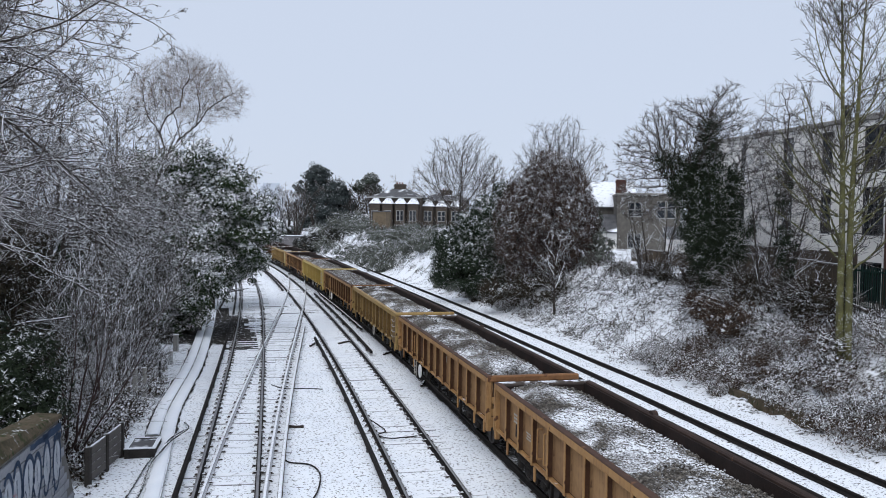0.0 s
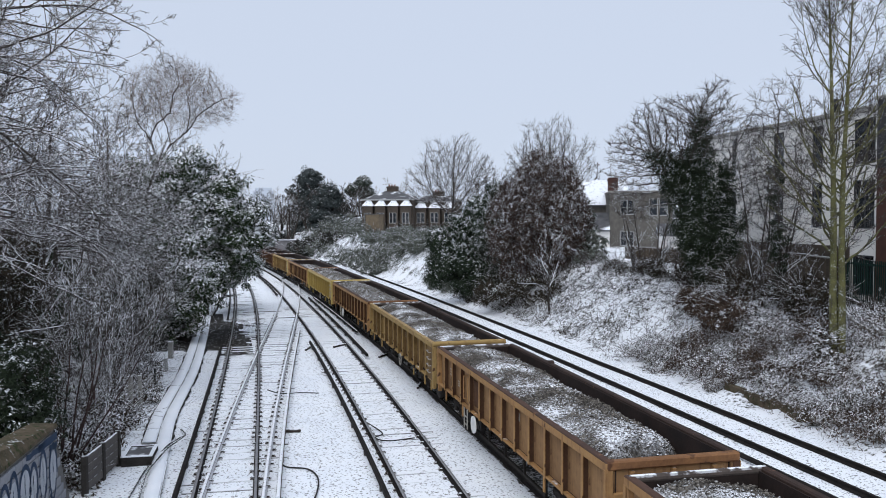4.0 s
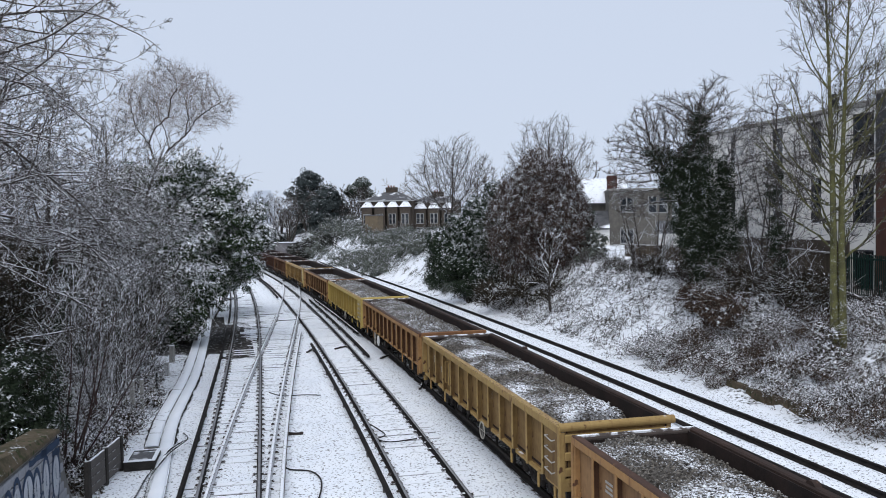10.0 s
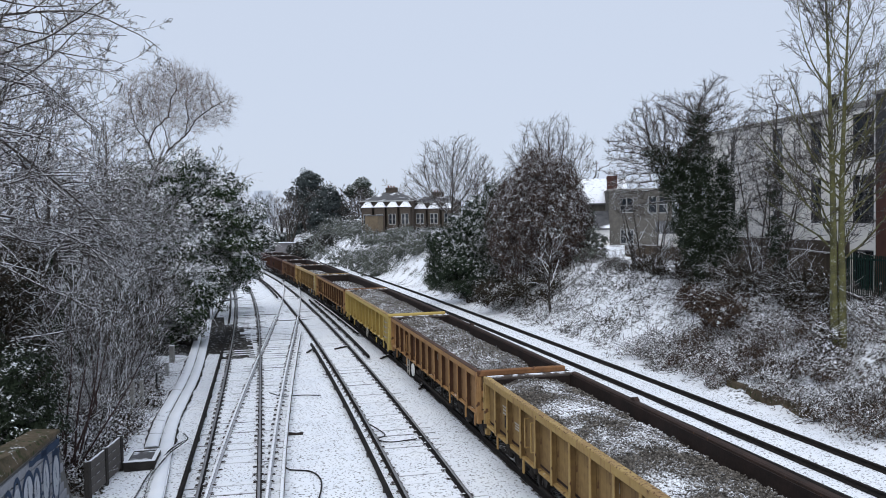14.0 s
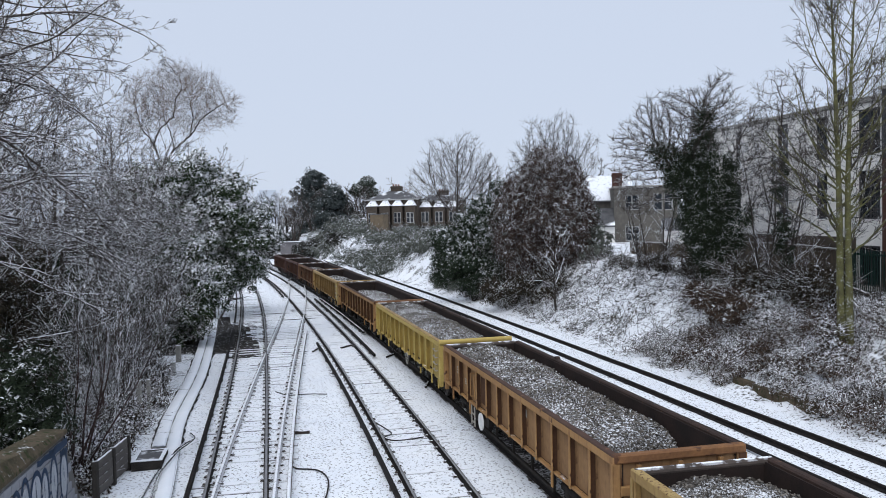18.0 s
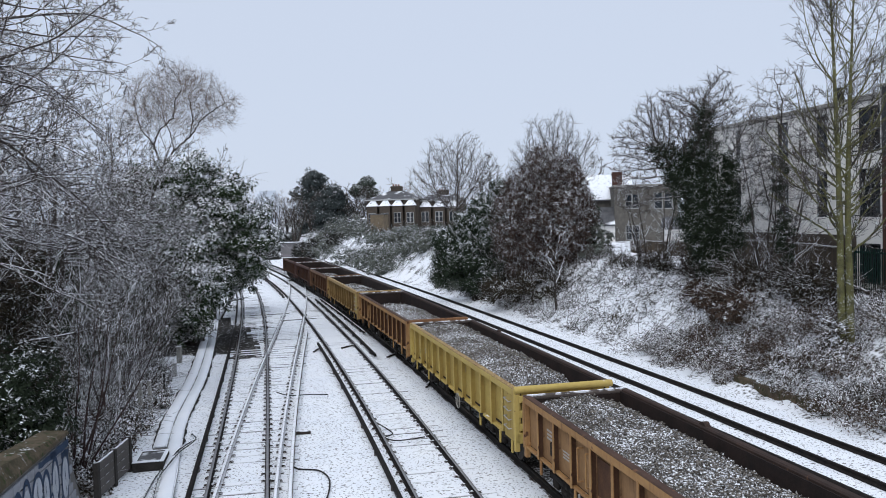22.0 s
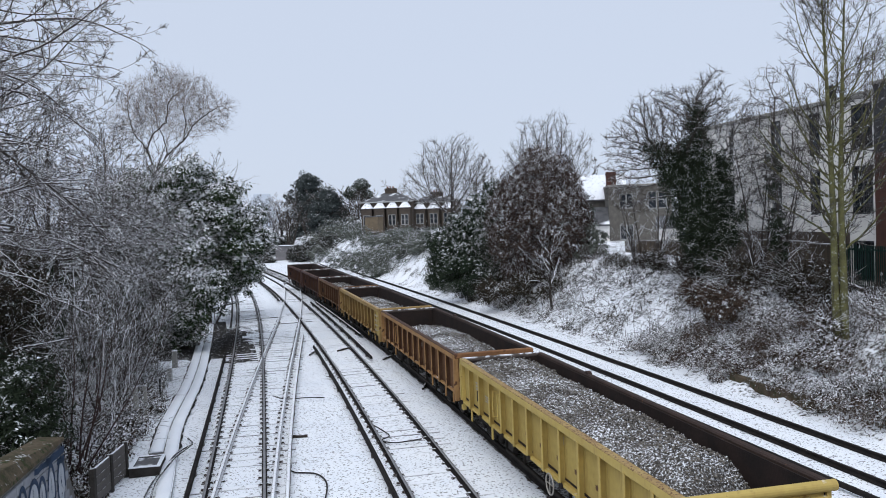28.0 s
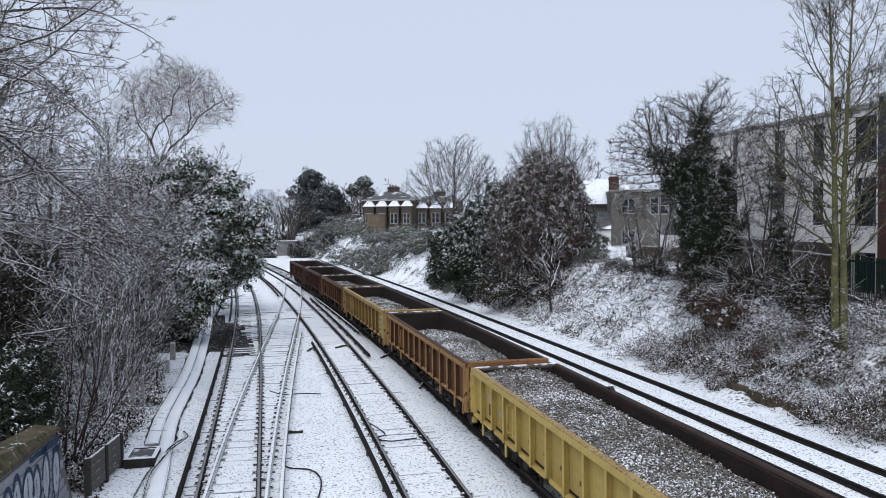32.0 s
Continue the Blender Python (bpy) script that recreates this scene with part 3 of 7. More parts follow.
WHEELSET, BOGIE = wheelset_mesh(), bogie_mesh()


def simple(name, specs, bevel, material):
    me = bpy.data.meshes.new(name)
    bm = boxes(specs, bevel)
    bm.to_mesh(me)
    bm.free()
    me.materials.append(material)
    return me


def load_mesh(seed, level, snowy, near_gap, far_gap, HL):
    """A heap of ballast, high along the near side and sloping to the far wall, lumpy with stones."""
    r = np.random.RandomState(seed)
    full = far_gap < 0.8
    xs, ys = np.linspace(-1.15, 1.15, 46), np.linspace(-HL + 0.16, HL - 0.16, 270)
    x, y = np.meshgrid(xs, ys)
    skew = 0.55 * (x + 1.15)
    e = smooth(0, near_gap, y + HL - 0.1 - skew) * smooth(0, far_gap, HL - 0.1 - y - 0.4 * skew)
    swell = 0
    for c in np.linspace(-4.8, 5.2 if full else 4.0, 4):
        swell = np.maximum(swell, np.exp(-((y - c - r.uniform(-0.5, 0.5)) / r.uniform(1.4, 2.3)) ** 2) * r.uniform(0.6, 1.0))
    ridge = 1 - np.where(x > -0.35, ((x + 0.35) / 1.5) ** 2 * 1.15, ((x + 0.35) / 0.8) ** 2 * 0.45)
    z = level - 0.12 + (0.30 + 0.16 * swell) * ridge * (0.3 + 0.7 * e) - 0.62 * (1 - e)
    z = z + 0.07 * wob(x, y, 3, seed + 1) + 0.035 * wob(x, y, 9, seed + 5) + 0.02 * wob(x, y, 40, seed + 2) + r.normal(0, 0.022, z.shape)
    z = np.minimum(np.maximum(z, H0 + 0.1), 2.2 + 0.3 * smooth(-1.15, -0.2, x))
    n = len(xs)
    i = (np.arange(len(ys) - 1)[:, None] * n + np.arange(n - 1)[None, :]).ravel()
    heap = quick_mesh("ballast_load", np.stack([x, y, z], -1).reshape(-1, 3), np.stack([i, i + 1, i + n + 1, i + n], 1), snowy)
    k = 14500 if seed >= 15 else 5000
    a, b = r.uniform(0, len(ys) - 1.01, k), r.uniform(0, n - 1.01, k)
    ai, bi = a.astype(int), b.astype(int)
    c = np.stack([xs[bi] + (b - bi) * (xs[1] - xs[0]), ys[ai] + (a - ai) * (ys[1] - ys[0]), z[ai, bi]], 1)
    octa = np.array([(1, 0, 0), (0, 1, 0), (-1, 0, 0), (0, -1, 0), (0.2, 0.1, 1), (0, 0, -1)], float)
    turn, size = r.uniform(0, 6.28, k), r.uniform(0.016, 0.042, k)
    q = octa[None] * np.array([1.2, 0.85, 0.75]) + r.normal(0, 0.24, (k, 6, 3))
    v = np.stack([q[..., 0] * np.cos(turn)[:, None] - q[..., 1] * np.sin(turn)[:, None], q[..., 0] * np.sin(turn)[:, None] + q[..., 1] * np.cos(turn)[:, None], q[..., 2]], -1) * size[:, None, None] + c[:, None, :]
    tri = np.array([(0, 1, 4), (1, 2, 4), (2, 3, 4), (3, 0, 4), (1, 0, 5), (2, 1, 5), (3, 2, 5), (0, 3, 5)])
    return heap, (v.reshape(-1, 3), (tri[None] + np.arange(k)[:, None, None] * 6).reshape(-1, 3))


def rib_mesh(low, paint, web):
    """An angle-section stiffener: a web on its far edge and a front flange that overhangs towards the near end."""
    bm = boxes([(-0.07, 0.075, 0.03, 0.046, low, H1 - 0.16)])
    for f in bm.faces:
        f.material_index = 1
    old = set(bm.faces)
    boxes([(-0.085, -0.068, -0.052, 0.05, low, H1 - 0.16)], 0, bm)
    for f in bm.faces:
        if f not in old:
            f.material_index = 0
    me = bpy.data.meshes.new("rib")
    bm.to_mesh(me)
    bm.free()
    me.materials.append(paint)
    me.materials.append(web)
    return me


def wagon(label, paint, panel_m, rim_m, inner, seed, level, wheel=None, snowy=None, near_gap=1.3, far_gap=0.15, flat_end=False, dark_bay=None, length=LEN):
    """flat_end: a plain end plate with step irons instead of a last rib; dark_bay: a bay with a flat rusty plate
    coloured as a shaded opening.
    """
    w = thing("ballast_wagon", label, "goods wagon", group="ballast train")
    r = random.Random(seed)
    low = 0.90 if flat_end else 1.0
    HL = length / 2
    n0 = -HL + (1.02 if flat_end else 0.06)
    count = round((HL - 0.06 - n0) / 1.07) + 1
    pitch = (HL - 0.06 - n0) / (count - 1)
    panel = simple("side_panel", [(-0.03, 0.03, -HL + 0.03, HL - 0.03, low + 0.02, H1 - 0.09)], 0, panel_m)
    bay = simple("side_panel", [(-0.03, 0.03, -pitch / 2 + 0.003, pitch / 2 - 0.003, low + 0.04, H1 - 0.14)], 0, panel_m)
    # web darker than the flange paint, adding cavity shade by colour
    rib = rib_mesh(low, paint, {m_yellow: m_yellow_p, m_oldyellow: m_oldyellow_p}.get(paint, m_rustshade))
    lining = simple("lining", [(-0.012, 0.012, -HL + 0.06, HL - 0.06, H0, H1 - 0.06)], 0, inner)
    face = simple("rail_face", [(-0.03, 0.03, -HL, HL, H1 - 0.19, H1 - 0.02)], 0.01, paint)
    rim_top = simple("top_rail", [(-0.085, 0.085, -HL, HL, H1 - 0.05, H1)], 0.018, rim_m)
    # the far rim takes a darker brown than the near one
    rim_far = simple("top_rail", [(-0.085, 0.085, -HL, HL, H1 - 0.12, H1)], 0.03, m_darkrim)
    flange = simple("side_sill", [(-0.06, 0.06, -HL, HL, low - 0.02, low + 0.045)], 0.012, paint)
    foot = simple("rib_latch", [(-0.05, 0.03, -0.06, 0.05, -0.07, 0.05)], 0.015, m_under)
    for s in (-1, 1):
        if s > 0:
            part("side_panel", panel, None, w, at=pose(1.215, 0, 0))
        else:
            for i in range(count - 1):
                y = n0 + (i + 0.5) * pitch
                part("side_panel", bay, None, w, at=pose(-1.215 + r.uniform(-0.006, 0.006) + (0.02 if i == dark_bay else 0), y, 0))
                if i == dark_bay:
                    # no real recess: the opening's shade is only the plate's dark colour
                    part("recess", boxes([(-1.262, -1.23, y - pitch / 2 + 0.1, y + pitch / 2 - 0.06, low + 0.2, H1 - 0.32)], 0.01), m_rustshade, w, "rusty dark plate, coloured as a shaded opening")
            if flat_end:
                part("corner_plate", boxes([(-1.36, -1.19, -HL + 0.02, n0 - 0.06, low + 0.03, H1 - 0.15)], 0.015), panel_m, w, "plain painted corner plate")
        part("side_lining", lining, None, w, "rust-brown inner face", at=pose(s * 1.168, 0, 0))
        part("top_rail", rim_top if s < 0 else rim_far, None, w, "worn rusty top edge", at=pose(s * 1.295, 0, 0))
        part("side_sill", flange, None, w, at=pose(s * 1.29, 0, 0))
        for i in range(count):
            part("rib", rib, None, w, at=pose(s * 1.31, n0 + i * pitch, 0, 0, 0, 0 if s < 0 else 180))
            if s < 0 and flat_end and i % 2 == 0:
                part("rib_latch", foot, None, w, "small dark latch", at=pose(-1.37, n0 + i * pitch - 0.05, low + 0.02))
    part("rail_face", face, None, w, at=pose(-1.352, 0, 0))
    end = simple("end_wall", [(-1.3, 1.3, -0.03, 0.03, low, H1 - 0.12)], 0, panel_m)
    endlin = simple("end_lining", [(-1.15, 1.15, -0.012, 0.012, H0, H1 - 0.1)], 0, inner)
    post = simple("end_post", [(-0.05, 0.05, -0.05, 0.05, low, H1 - 0.2)], 0.012, paint)
    corner = simple("corner_post", [(-0.07, 0.07, -0.07, 0.07, low - 0.25, H1 - 0.15)], 0.02, paint)
    head = simple("headstock", [(-1.3, 1.3, -0.09, 0.09, 0.86, 1.14)], 0.015, paint)
    cross = simple("end_rail", [(-1.24, 1.24, -0.045, 0.045, -0.09, 0.09)], 0.015, paint)
    part("floor", simple("floor", [(-1.25, 1.25, -HL + 0.1, HL - 0.1, H0 - 0.06, H0)], 0, inner), None, w)
    for s in (-1, 1):
        part("end_wall", end, None, w, at=pose(0, s * (HL - 0.1), 0))
        part("end_lining", endlin, None, w, at=pose(0, s * (HL - 0.145), 0))
        if s < 0 and wheel == "spoked":
            bm = rod(bmesh.new(), (-1.36, 0, 0), (1.36, 0, 0), 0.095, sides=16)
            part("end_tube", bm, paint, w, "stout round end tube, snow-dusted", at=pose(0, -HL + 0.06, H1 - 0.05))
            part("end_rail", cross, None, w, at=pose(0, -HL + 0.03, H1 - 0.29))
        elif s < 0:
            part("end_beam", simple("end_beam", [(-1.37, 1.37, -0.09, 0.09, H1 - 0.16, H1 + 0.015)], 0.03, m_rustbeam if paint is m_orange else paint), None, w, "square end beam dusted with snow", at=pose(0, -HL + 0.07, 0))
        else:
            bm = rod(bmesh.new(), (-1.33, 0, H1 - 0.07), (1.33, 0, H1 - 0.07), 0.085, sides=12)
            part("end_tube", bm, m_snowbeam, w, "round end tube topped with snow", at=pose(0, HL - 0.08, 0))
        for z in (1.28, 1.62):
            part("end_rail", cross, None, w, at=pose(0, s * (HL - 0.04), z))
        part("headstock", head, None, w, at=pose(0, s * (HL - 0.09), 0))
        for x in (-0.85, 0.0, 0.85):
            part("end_post", post, None, w, at=pose(x, s * (HL - 0.045), 0))
        part("corner_post", corner, None, w, at=pose(-1.3, s * (HL - 0.07), 0))
        for x in (-0.875, 0.875):
            bm = rod(bmesh.new(), (x, s * HL, 1.03), (x, s * (HL + 0.27), 1.03), 0.075)
            rod(bm, (x, s * (HL + 0.27), 1.03), (x, s * (HL + 0.35), 1.03), 0.22, sides=14)
            part("buffer", bm, m_under, w)
        part("coupling", rod(bmesh.new(), (0, s * HL, 0.98), (0, s * (HL + 0.37), 0.9), 0.05), m_under, w)
        part("bogie", BOGIE, None, w, "grimy cast bogie frame", at=pose(0, s * (HL - 2.3), 0))
        for q in (-0.9, 0.9):
            part("wheelset", WHEELSET, None, w, at=pose(0, s * (HL - 2.3) + q, 0.46))
    if flat_end:
        for z in (1.22, 1.46, 1.70, 1.94):
            bm = rod(bmesh.new(), (-1.44, -HL + 0.72, z), (-1.44, -HL + 0.3, z - 0.03), 0.016, sides=6)
            for q in (0.72, 0.3):
                rod(bm, (-1.25, -HL + q, z), (-1.44, -HL + q, z - (0.03 if q < 0.5 else 0)), 0.016, sides=6)
            part("step_iron", bm, m_mark, w, "bent step iron")
    sole = simple("solebar", [(-0.06, 0.06, -HL + 0.1, HL - 0.1, 0.80, 1.06)], 0.01, m_under)
    for s in (-1, 1):
        part("solebar", sole, None, w, at=pose(s * 1.08, 0, 0))
    bm = boxes([(-0.5, 0.5, -1.6, -0.7, 0.45, 0.9), (-0.95, -0.35, 0.3, 1.5, 0.5, 0.85), (-0.06, 0.06, -HL + 3, HL - 3, 0.55, 0.85)], 0.02)
    rod(bm, (0.6, 0.5, 0.62), (0.6, 2.0, 0.62), 0.17, sides=12)
    part("brake_gear", bm, m_under, w)
    for y0, y1 in ((-3.1, 3.1),):
        bm = boxes([(-1.14, -1.06, y0, y1, 0.34, 0.42)], 0.01)
        for q in np.linspace(y0, y1, 5):
            boxes([(-1.13, -1.07, q - 0.03, q + 0.03, 0.42, 0.80)], 0, bm)
        part("brake_lever_guard", bm, m_under, w, "grimy brake lever and guard")
    for yy, z, l, h in [(HL - 1.6, 1.75, 0.34, 0.05), (HL - 1.6, 1.66, 0.30, 0.05), (HL - 1.6, 1.57, 0.34, 0.05), (HL - 2.75, 1.55, 0.6, 0.035), (HL - 2.75, 1.48, 0.5, 0.035), (HL - 2.75, 1.41, 0.56, 0.035), (-1.6, 1.75, 0.12, 0.2)]:
        part("painted_mark", boxes([(-1.2565, -1.252, yy - l / 2, yy + l / 2, z, z + h)]), m_mark, w, "illegible stencilled line")
    part("latch_box", boxes([(-1.36, -1.257, HL - 2.15, HL - 1.9, 1.30, 1.62)], 0.02), m_under, w, "dark latch box")
    for yy in (HL - 3.65, HL - 4.1):
        bm = rod(bmesh.new(), (-1.38, yy, 1.25), (-1.38, yy, 1.95), 0.018, sides=6)
        rod(bm, (-1.25, yy, 1.95), (-1.38, yy, 1.95), 0.018, sides=6)
        rod(bm, (-1.25, yy, 1.25), (-1.38, yy, 1.25), 0.018, sides=6)
        part("grab_rail", bm, paint, w, "upright grab rail")
    for yy in (-HL + 0.35, -HL + 1.4, -HL + 3.4, HL - 3.4, HL - 1.2):
        part("door_hook", boxes([(-1.37, -1.31, yy - 0.04, yy + 0.04, low - 0.36, low)], 0.02), paint, w, "hanging steel lug")
    bm = rod(bmesh.new(), (1.24, 3.0, H1 - 0.06), (1.37, 3.0, H1 - 0.06), 0.14, sides=16)
    part("rim_lug", bm, m_darkrim, w, "rounded lug on the far rim")
    if wheel == "disc":
        bm = rod(bmesh.new(), (-1.37, 2.35, 0.70), (-1.33, 2.35, 0.70), 0.25, sides=24)
        part("brake_handwheel", bm, m_white, w, "white disc handwheel")
        bm = boxes([(-1.39, -1.36, 2.95, 2.99, 0.4, 1.0), (-1.39, -1.36, 3.3, 3.34, 0.4, 1.0), (-1.388, -1.362, 2.97, 3.32, 0.5, 0.54), (-1.388, -1.362, 2.97, 3.32, 0.74, 0.78)])
        part("foot_step", bm, m_mark, w, "pale metal step")
    elif wheel == "spoked":
        bm = bmesh.new()
        for i in range(16):
            a, b = i * math.tau / 16, (i + 1) * math.tau / 16
            rod(bm, (-1.37, -1.0 + 0.24 * math.cos(a), 0.72 + 0.24 * math.sin(a)), (-1.37, -1.0 + 0.24 * math.cos(b), 0.72 + 0.24 * math.sin(b)), 0.018, sides=5)
            if i % 4 == 0:
                rod(bm, (-1.37, -1.0, 0.72), (-1.37, -1.0 + 0.24 * math.cos(a), 0.72 + 0.24 * math.sin(a)), 0.011, sides=5)
        part("brake_handwheel", bm, m_mark, w, "pale spoked handwheel")
    if level:
        heap, (sv, sf) = load_mesh(seed, level, snowy or m_load, near_gap, far_gap, HL)
        part("ballast_load", heap, None, w, "heaped grey ballast stones with snow on top")
        coat = {m_loadsnow: m_stonesnow, m_loadwhite: m_stonewhite}.get(snowy, m_stone)
        tagged(part("stone_layer", quick_mesh("stone_layer", sv, sf, coat), None, w, "loose angular ballast stones"), kind="stuff")
    return w


WAGONS = {
    0: wagon("dark maroon rusty open wagon, almost empty", m_redbrown, m_redbrown, m_rustrim, m_inside, 10, 1.25, near_gap=2.0, far_gap=2.0, length=SHORT),
    1: wagon("dark red-brown rusty open wagon with a little ballast", m_redbrown, m_redbrown, m_rustrim, m_inside, 11, 1.35, near_gap=2.0, far_gap=2.0, length=SHORT),
    2: wagon("rust-brown open wagon partly filled with ballast", m_brown, m_brown_p, m_rustrim, m_inside, 12, 1.7, near_gap=2.5, far_gap=3.0, length=SHORT),
    3: wagon("yellow ribbed open wagon partly filled with ballast", m_oldyellow, m_yellow_p, m_oldyellow, m_inside, 13, 1.75, near_gap=1.5, far_gap=5.0, flat_end=True),
    4: wagon("rusty tan ribbed open wagon loaded with ballast", m_orange, m_brown_p, m_rustrim, m_inside, 14, 1.9, near_gap=2.2, far_gap=6.0),
    5: wagon("yellow ribbed open wagon heaped with grey ballast", m_yellow, m_yellow_p, m_yellowrim, m_inside, 15, 2.06, "spoked", near_gap=1.5, far_gap=0.5, flat_end=True),
    6: wagon("ochre ribbed open wagon heaped with grey ballast", m_orange, m_orange_p, m_rustrim, m_inside, 16, 2.05, "disc", near_gap=1.4, far_gap=0.4, dark_bay=8),
    7: wagon("faded yellow ribbed open wagon, ballast under patchy snow", m_oldyellow, m_oldyellow_p, m_yellowrim, m_inside, 17, 2.03, "spoked", m_loadsnow, near_gap=0.8, far_gap=0.6, flat_end=True),
    8: wagon("ochre ribbed open wagon heaped with snowy ballast", m_orange, m_orange_p, m_rustrim, m_inside, 18, 2.05, "disc", m_loadsnow, near_gap=1.0, far_gap=0.4, dark_bay=8),
    9: wagon("ochre ribbed open wagon, ballast thick with snow", m_orange, m_orange_p, m_rustrim, m_inside, 19, 2.08, None, m_loadwhite, near_gap=1.2, far_gap=0.4),
}


def motions():
    """The train rolls towards the bridge and slows down; its wheels turn."""
    times = [i * 0.5 for i in range(65)]
    spin = [i * 0.25 for i in range(129)]
    start = run(0)
    for k, w in WAGONS.items():
        walk(w, [(t, wagon_pose(t, k)) for t in times])
        for c in w.children:
            if c.name.startswith("wheelset"):
                x, y, z = c.location
                walk(c, [(t, pose(x, y, z, math.degrees((start - run(t)) / 0.46))) for t in spin])

# ---- trees and shrubs ----
def unit(v):
    return v / np.maximum(np.linalg.norm(v, axis=-1, keepdims=True), 1e-6)


def limbs(rng, start, way, length, radius, k, wobble, lift, taper=0.4):
    """Wandering branches: points (N, k+1, 3) and radii (N, k+1)."""
    n = len(start)
    pts, d = [start], way.copy()
    for _ in range(k):
        d = unit(d + rng.normal(0, wobble, (n, 3)) + np.array([0, 0, 1.0]) * lift)
        pts.append(pts[-1] + d * (length / k)[:, None])
    rad = radius[:, None] * (1 - (1 - taper) * np.linspace(0, 1, k + 1)[None, :])
    return np.stack(pts, 1), rad


def shoots(rng, pts, rad, n, lo, hi, angle, spread_deg, ratio, length, thin, bias=(0, 0, 0)):
    """Children of each branch: start, direction, length and radius."""
    m, k1, _ = pts.shape
    par = np.repeat(np.arange(m), n)
    t = rng.uniform(lo, hi, len(par)) * (k1 - 1)
    i = np.minimum(t.astype(int), k1 - 2)
    w = (t - i)[:, None]
    st = pts[par, i] * (1 - w) + pts[par, i + 1] * w
    pd = unit(pts[par, i + 1] - pts[par, i])
    side = unit(np.cross(pd, rng.normal(0, 1, (len(par), 3))))
    a = np.radians(rng.normal(angle, spread_deg, len(par)))[:, None]
    d = unit(pd * np.cos(a) + side * np.sin(a) + np.array(bias))
    ln = length[par] * ratio * rng.uniform(0.6, 1.15, len(par)) * (1 - 0.45 * t / (k1 - 1))
    rr = rad[par, i] * thin
    return st, d, ln, rr


def segs(pts, rad, sides, least=0.004):
    p0, p1 = pts[:, :-1].reshape(-1, 3), pts[:, 1:].reshape(-1, 3)
    r0, r1 = rad[:, :-1].ravel(), rad[:, 1:].ravel()
    return tubes(p0, p1, np.maximum(r0, least), np.maximum(r1, least), sides)


def joined(chunks):
    v, f, o = [], [], 0
    for a, b in chunks:
        v.append(a)
        f.append(b + o)
        o += len(a)
    return np.concatenate(v), np.concatenate(f)


def bare_tree(name, label, base, stems, height, r0, seed, levels, bark, twig, group="", stem_k=7, stem_wobble=0.07, least=0.006, lift0=0.06, category="tree", parts=("trunk", "crown"), bias=(0, 0, 0), limb_bark=False, feet=None):
    """stems: start directions of the trunk or trunks. levels: (count, from, to, angle, length ratio, thickness ratio, steps, wobble, lift)."""
    rng = np.random.RandomState(seed)
    t = thing(name, label, category, Matrix.Translation(base), group)
    st = np.zeros((len(stems), 3))
    st[:, :2] = rng.normal(0, 0.12, (len(stems), 2)) if len(stems) > 1 else 0
    if feet:
        st[:, :2] = feet
    st[:, 2] = -0.25
    pts, rad = limbs(rng, st, unit(np.array(stems, float)), height * rng.uniform(0.85, 1.0, len(stems)), np.full(len(stems), r0), stem_k, stem_wobble, lift0, 0.10)
    trunk, crown = [segs(pts, rad, 9)], []
    ln = np.full(len(stems), float(height))
    for i, (n, lo, hi, ang, ratio, thin, k, wb, lf) in enumerate(levels):
        s, d, ln, rr = shoots(rng, pts, rad, n, lo, hi, ang, 10, ratio, ln, thin, bias if i == 0 else (0, 0, 0))
        pts, rad = limbs(rng, s, d, ln, rr, k, wb, lf)
        (trunk if i == 0 and limb_bark else crown).append(segs(pts, rad, 5 if i == 0 else 3, least))
    v, f = joined(trunk)
    base_part = part(parts[0] if parts[0] == "trunk" else "stem_base", quick_mesh("trunk", v, f, bark, smooth=True), None, t)
    if parts[0] != "trunk":
        tagged(base_part, "slender dark stems", kind="stuff")
    v, f = joined(crown)
    part(parts[1], quick_mesh("crown", v, f, twig), None, t, "fine bare twigs")
    return t


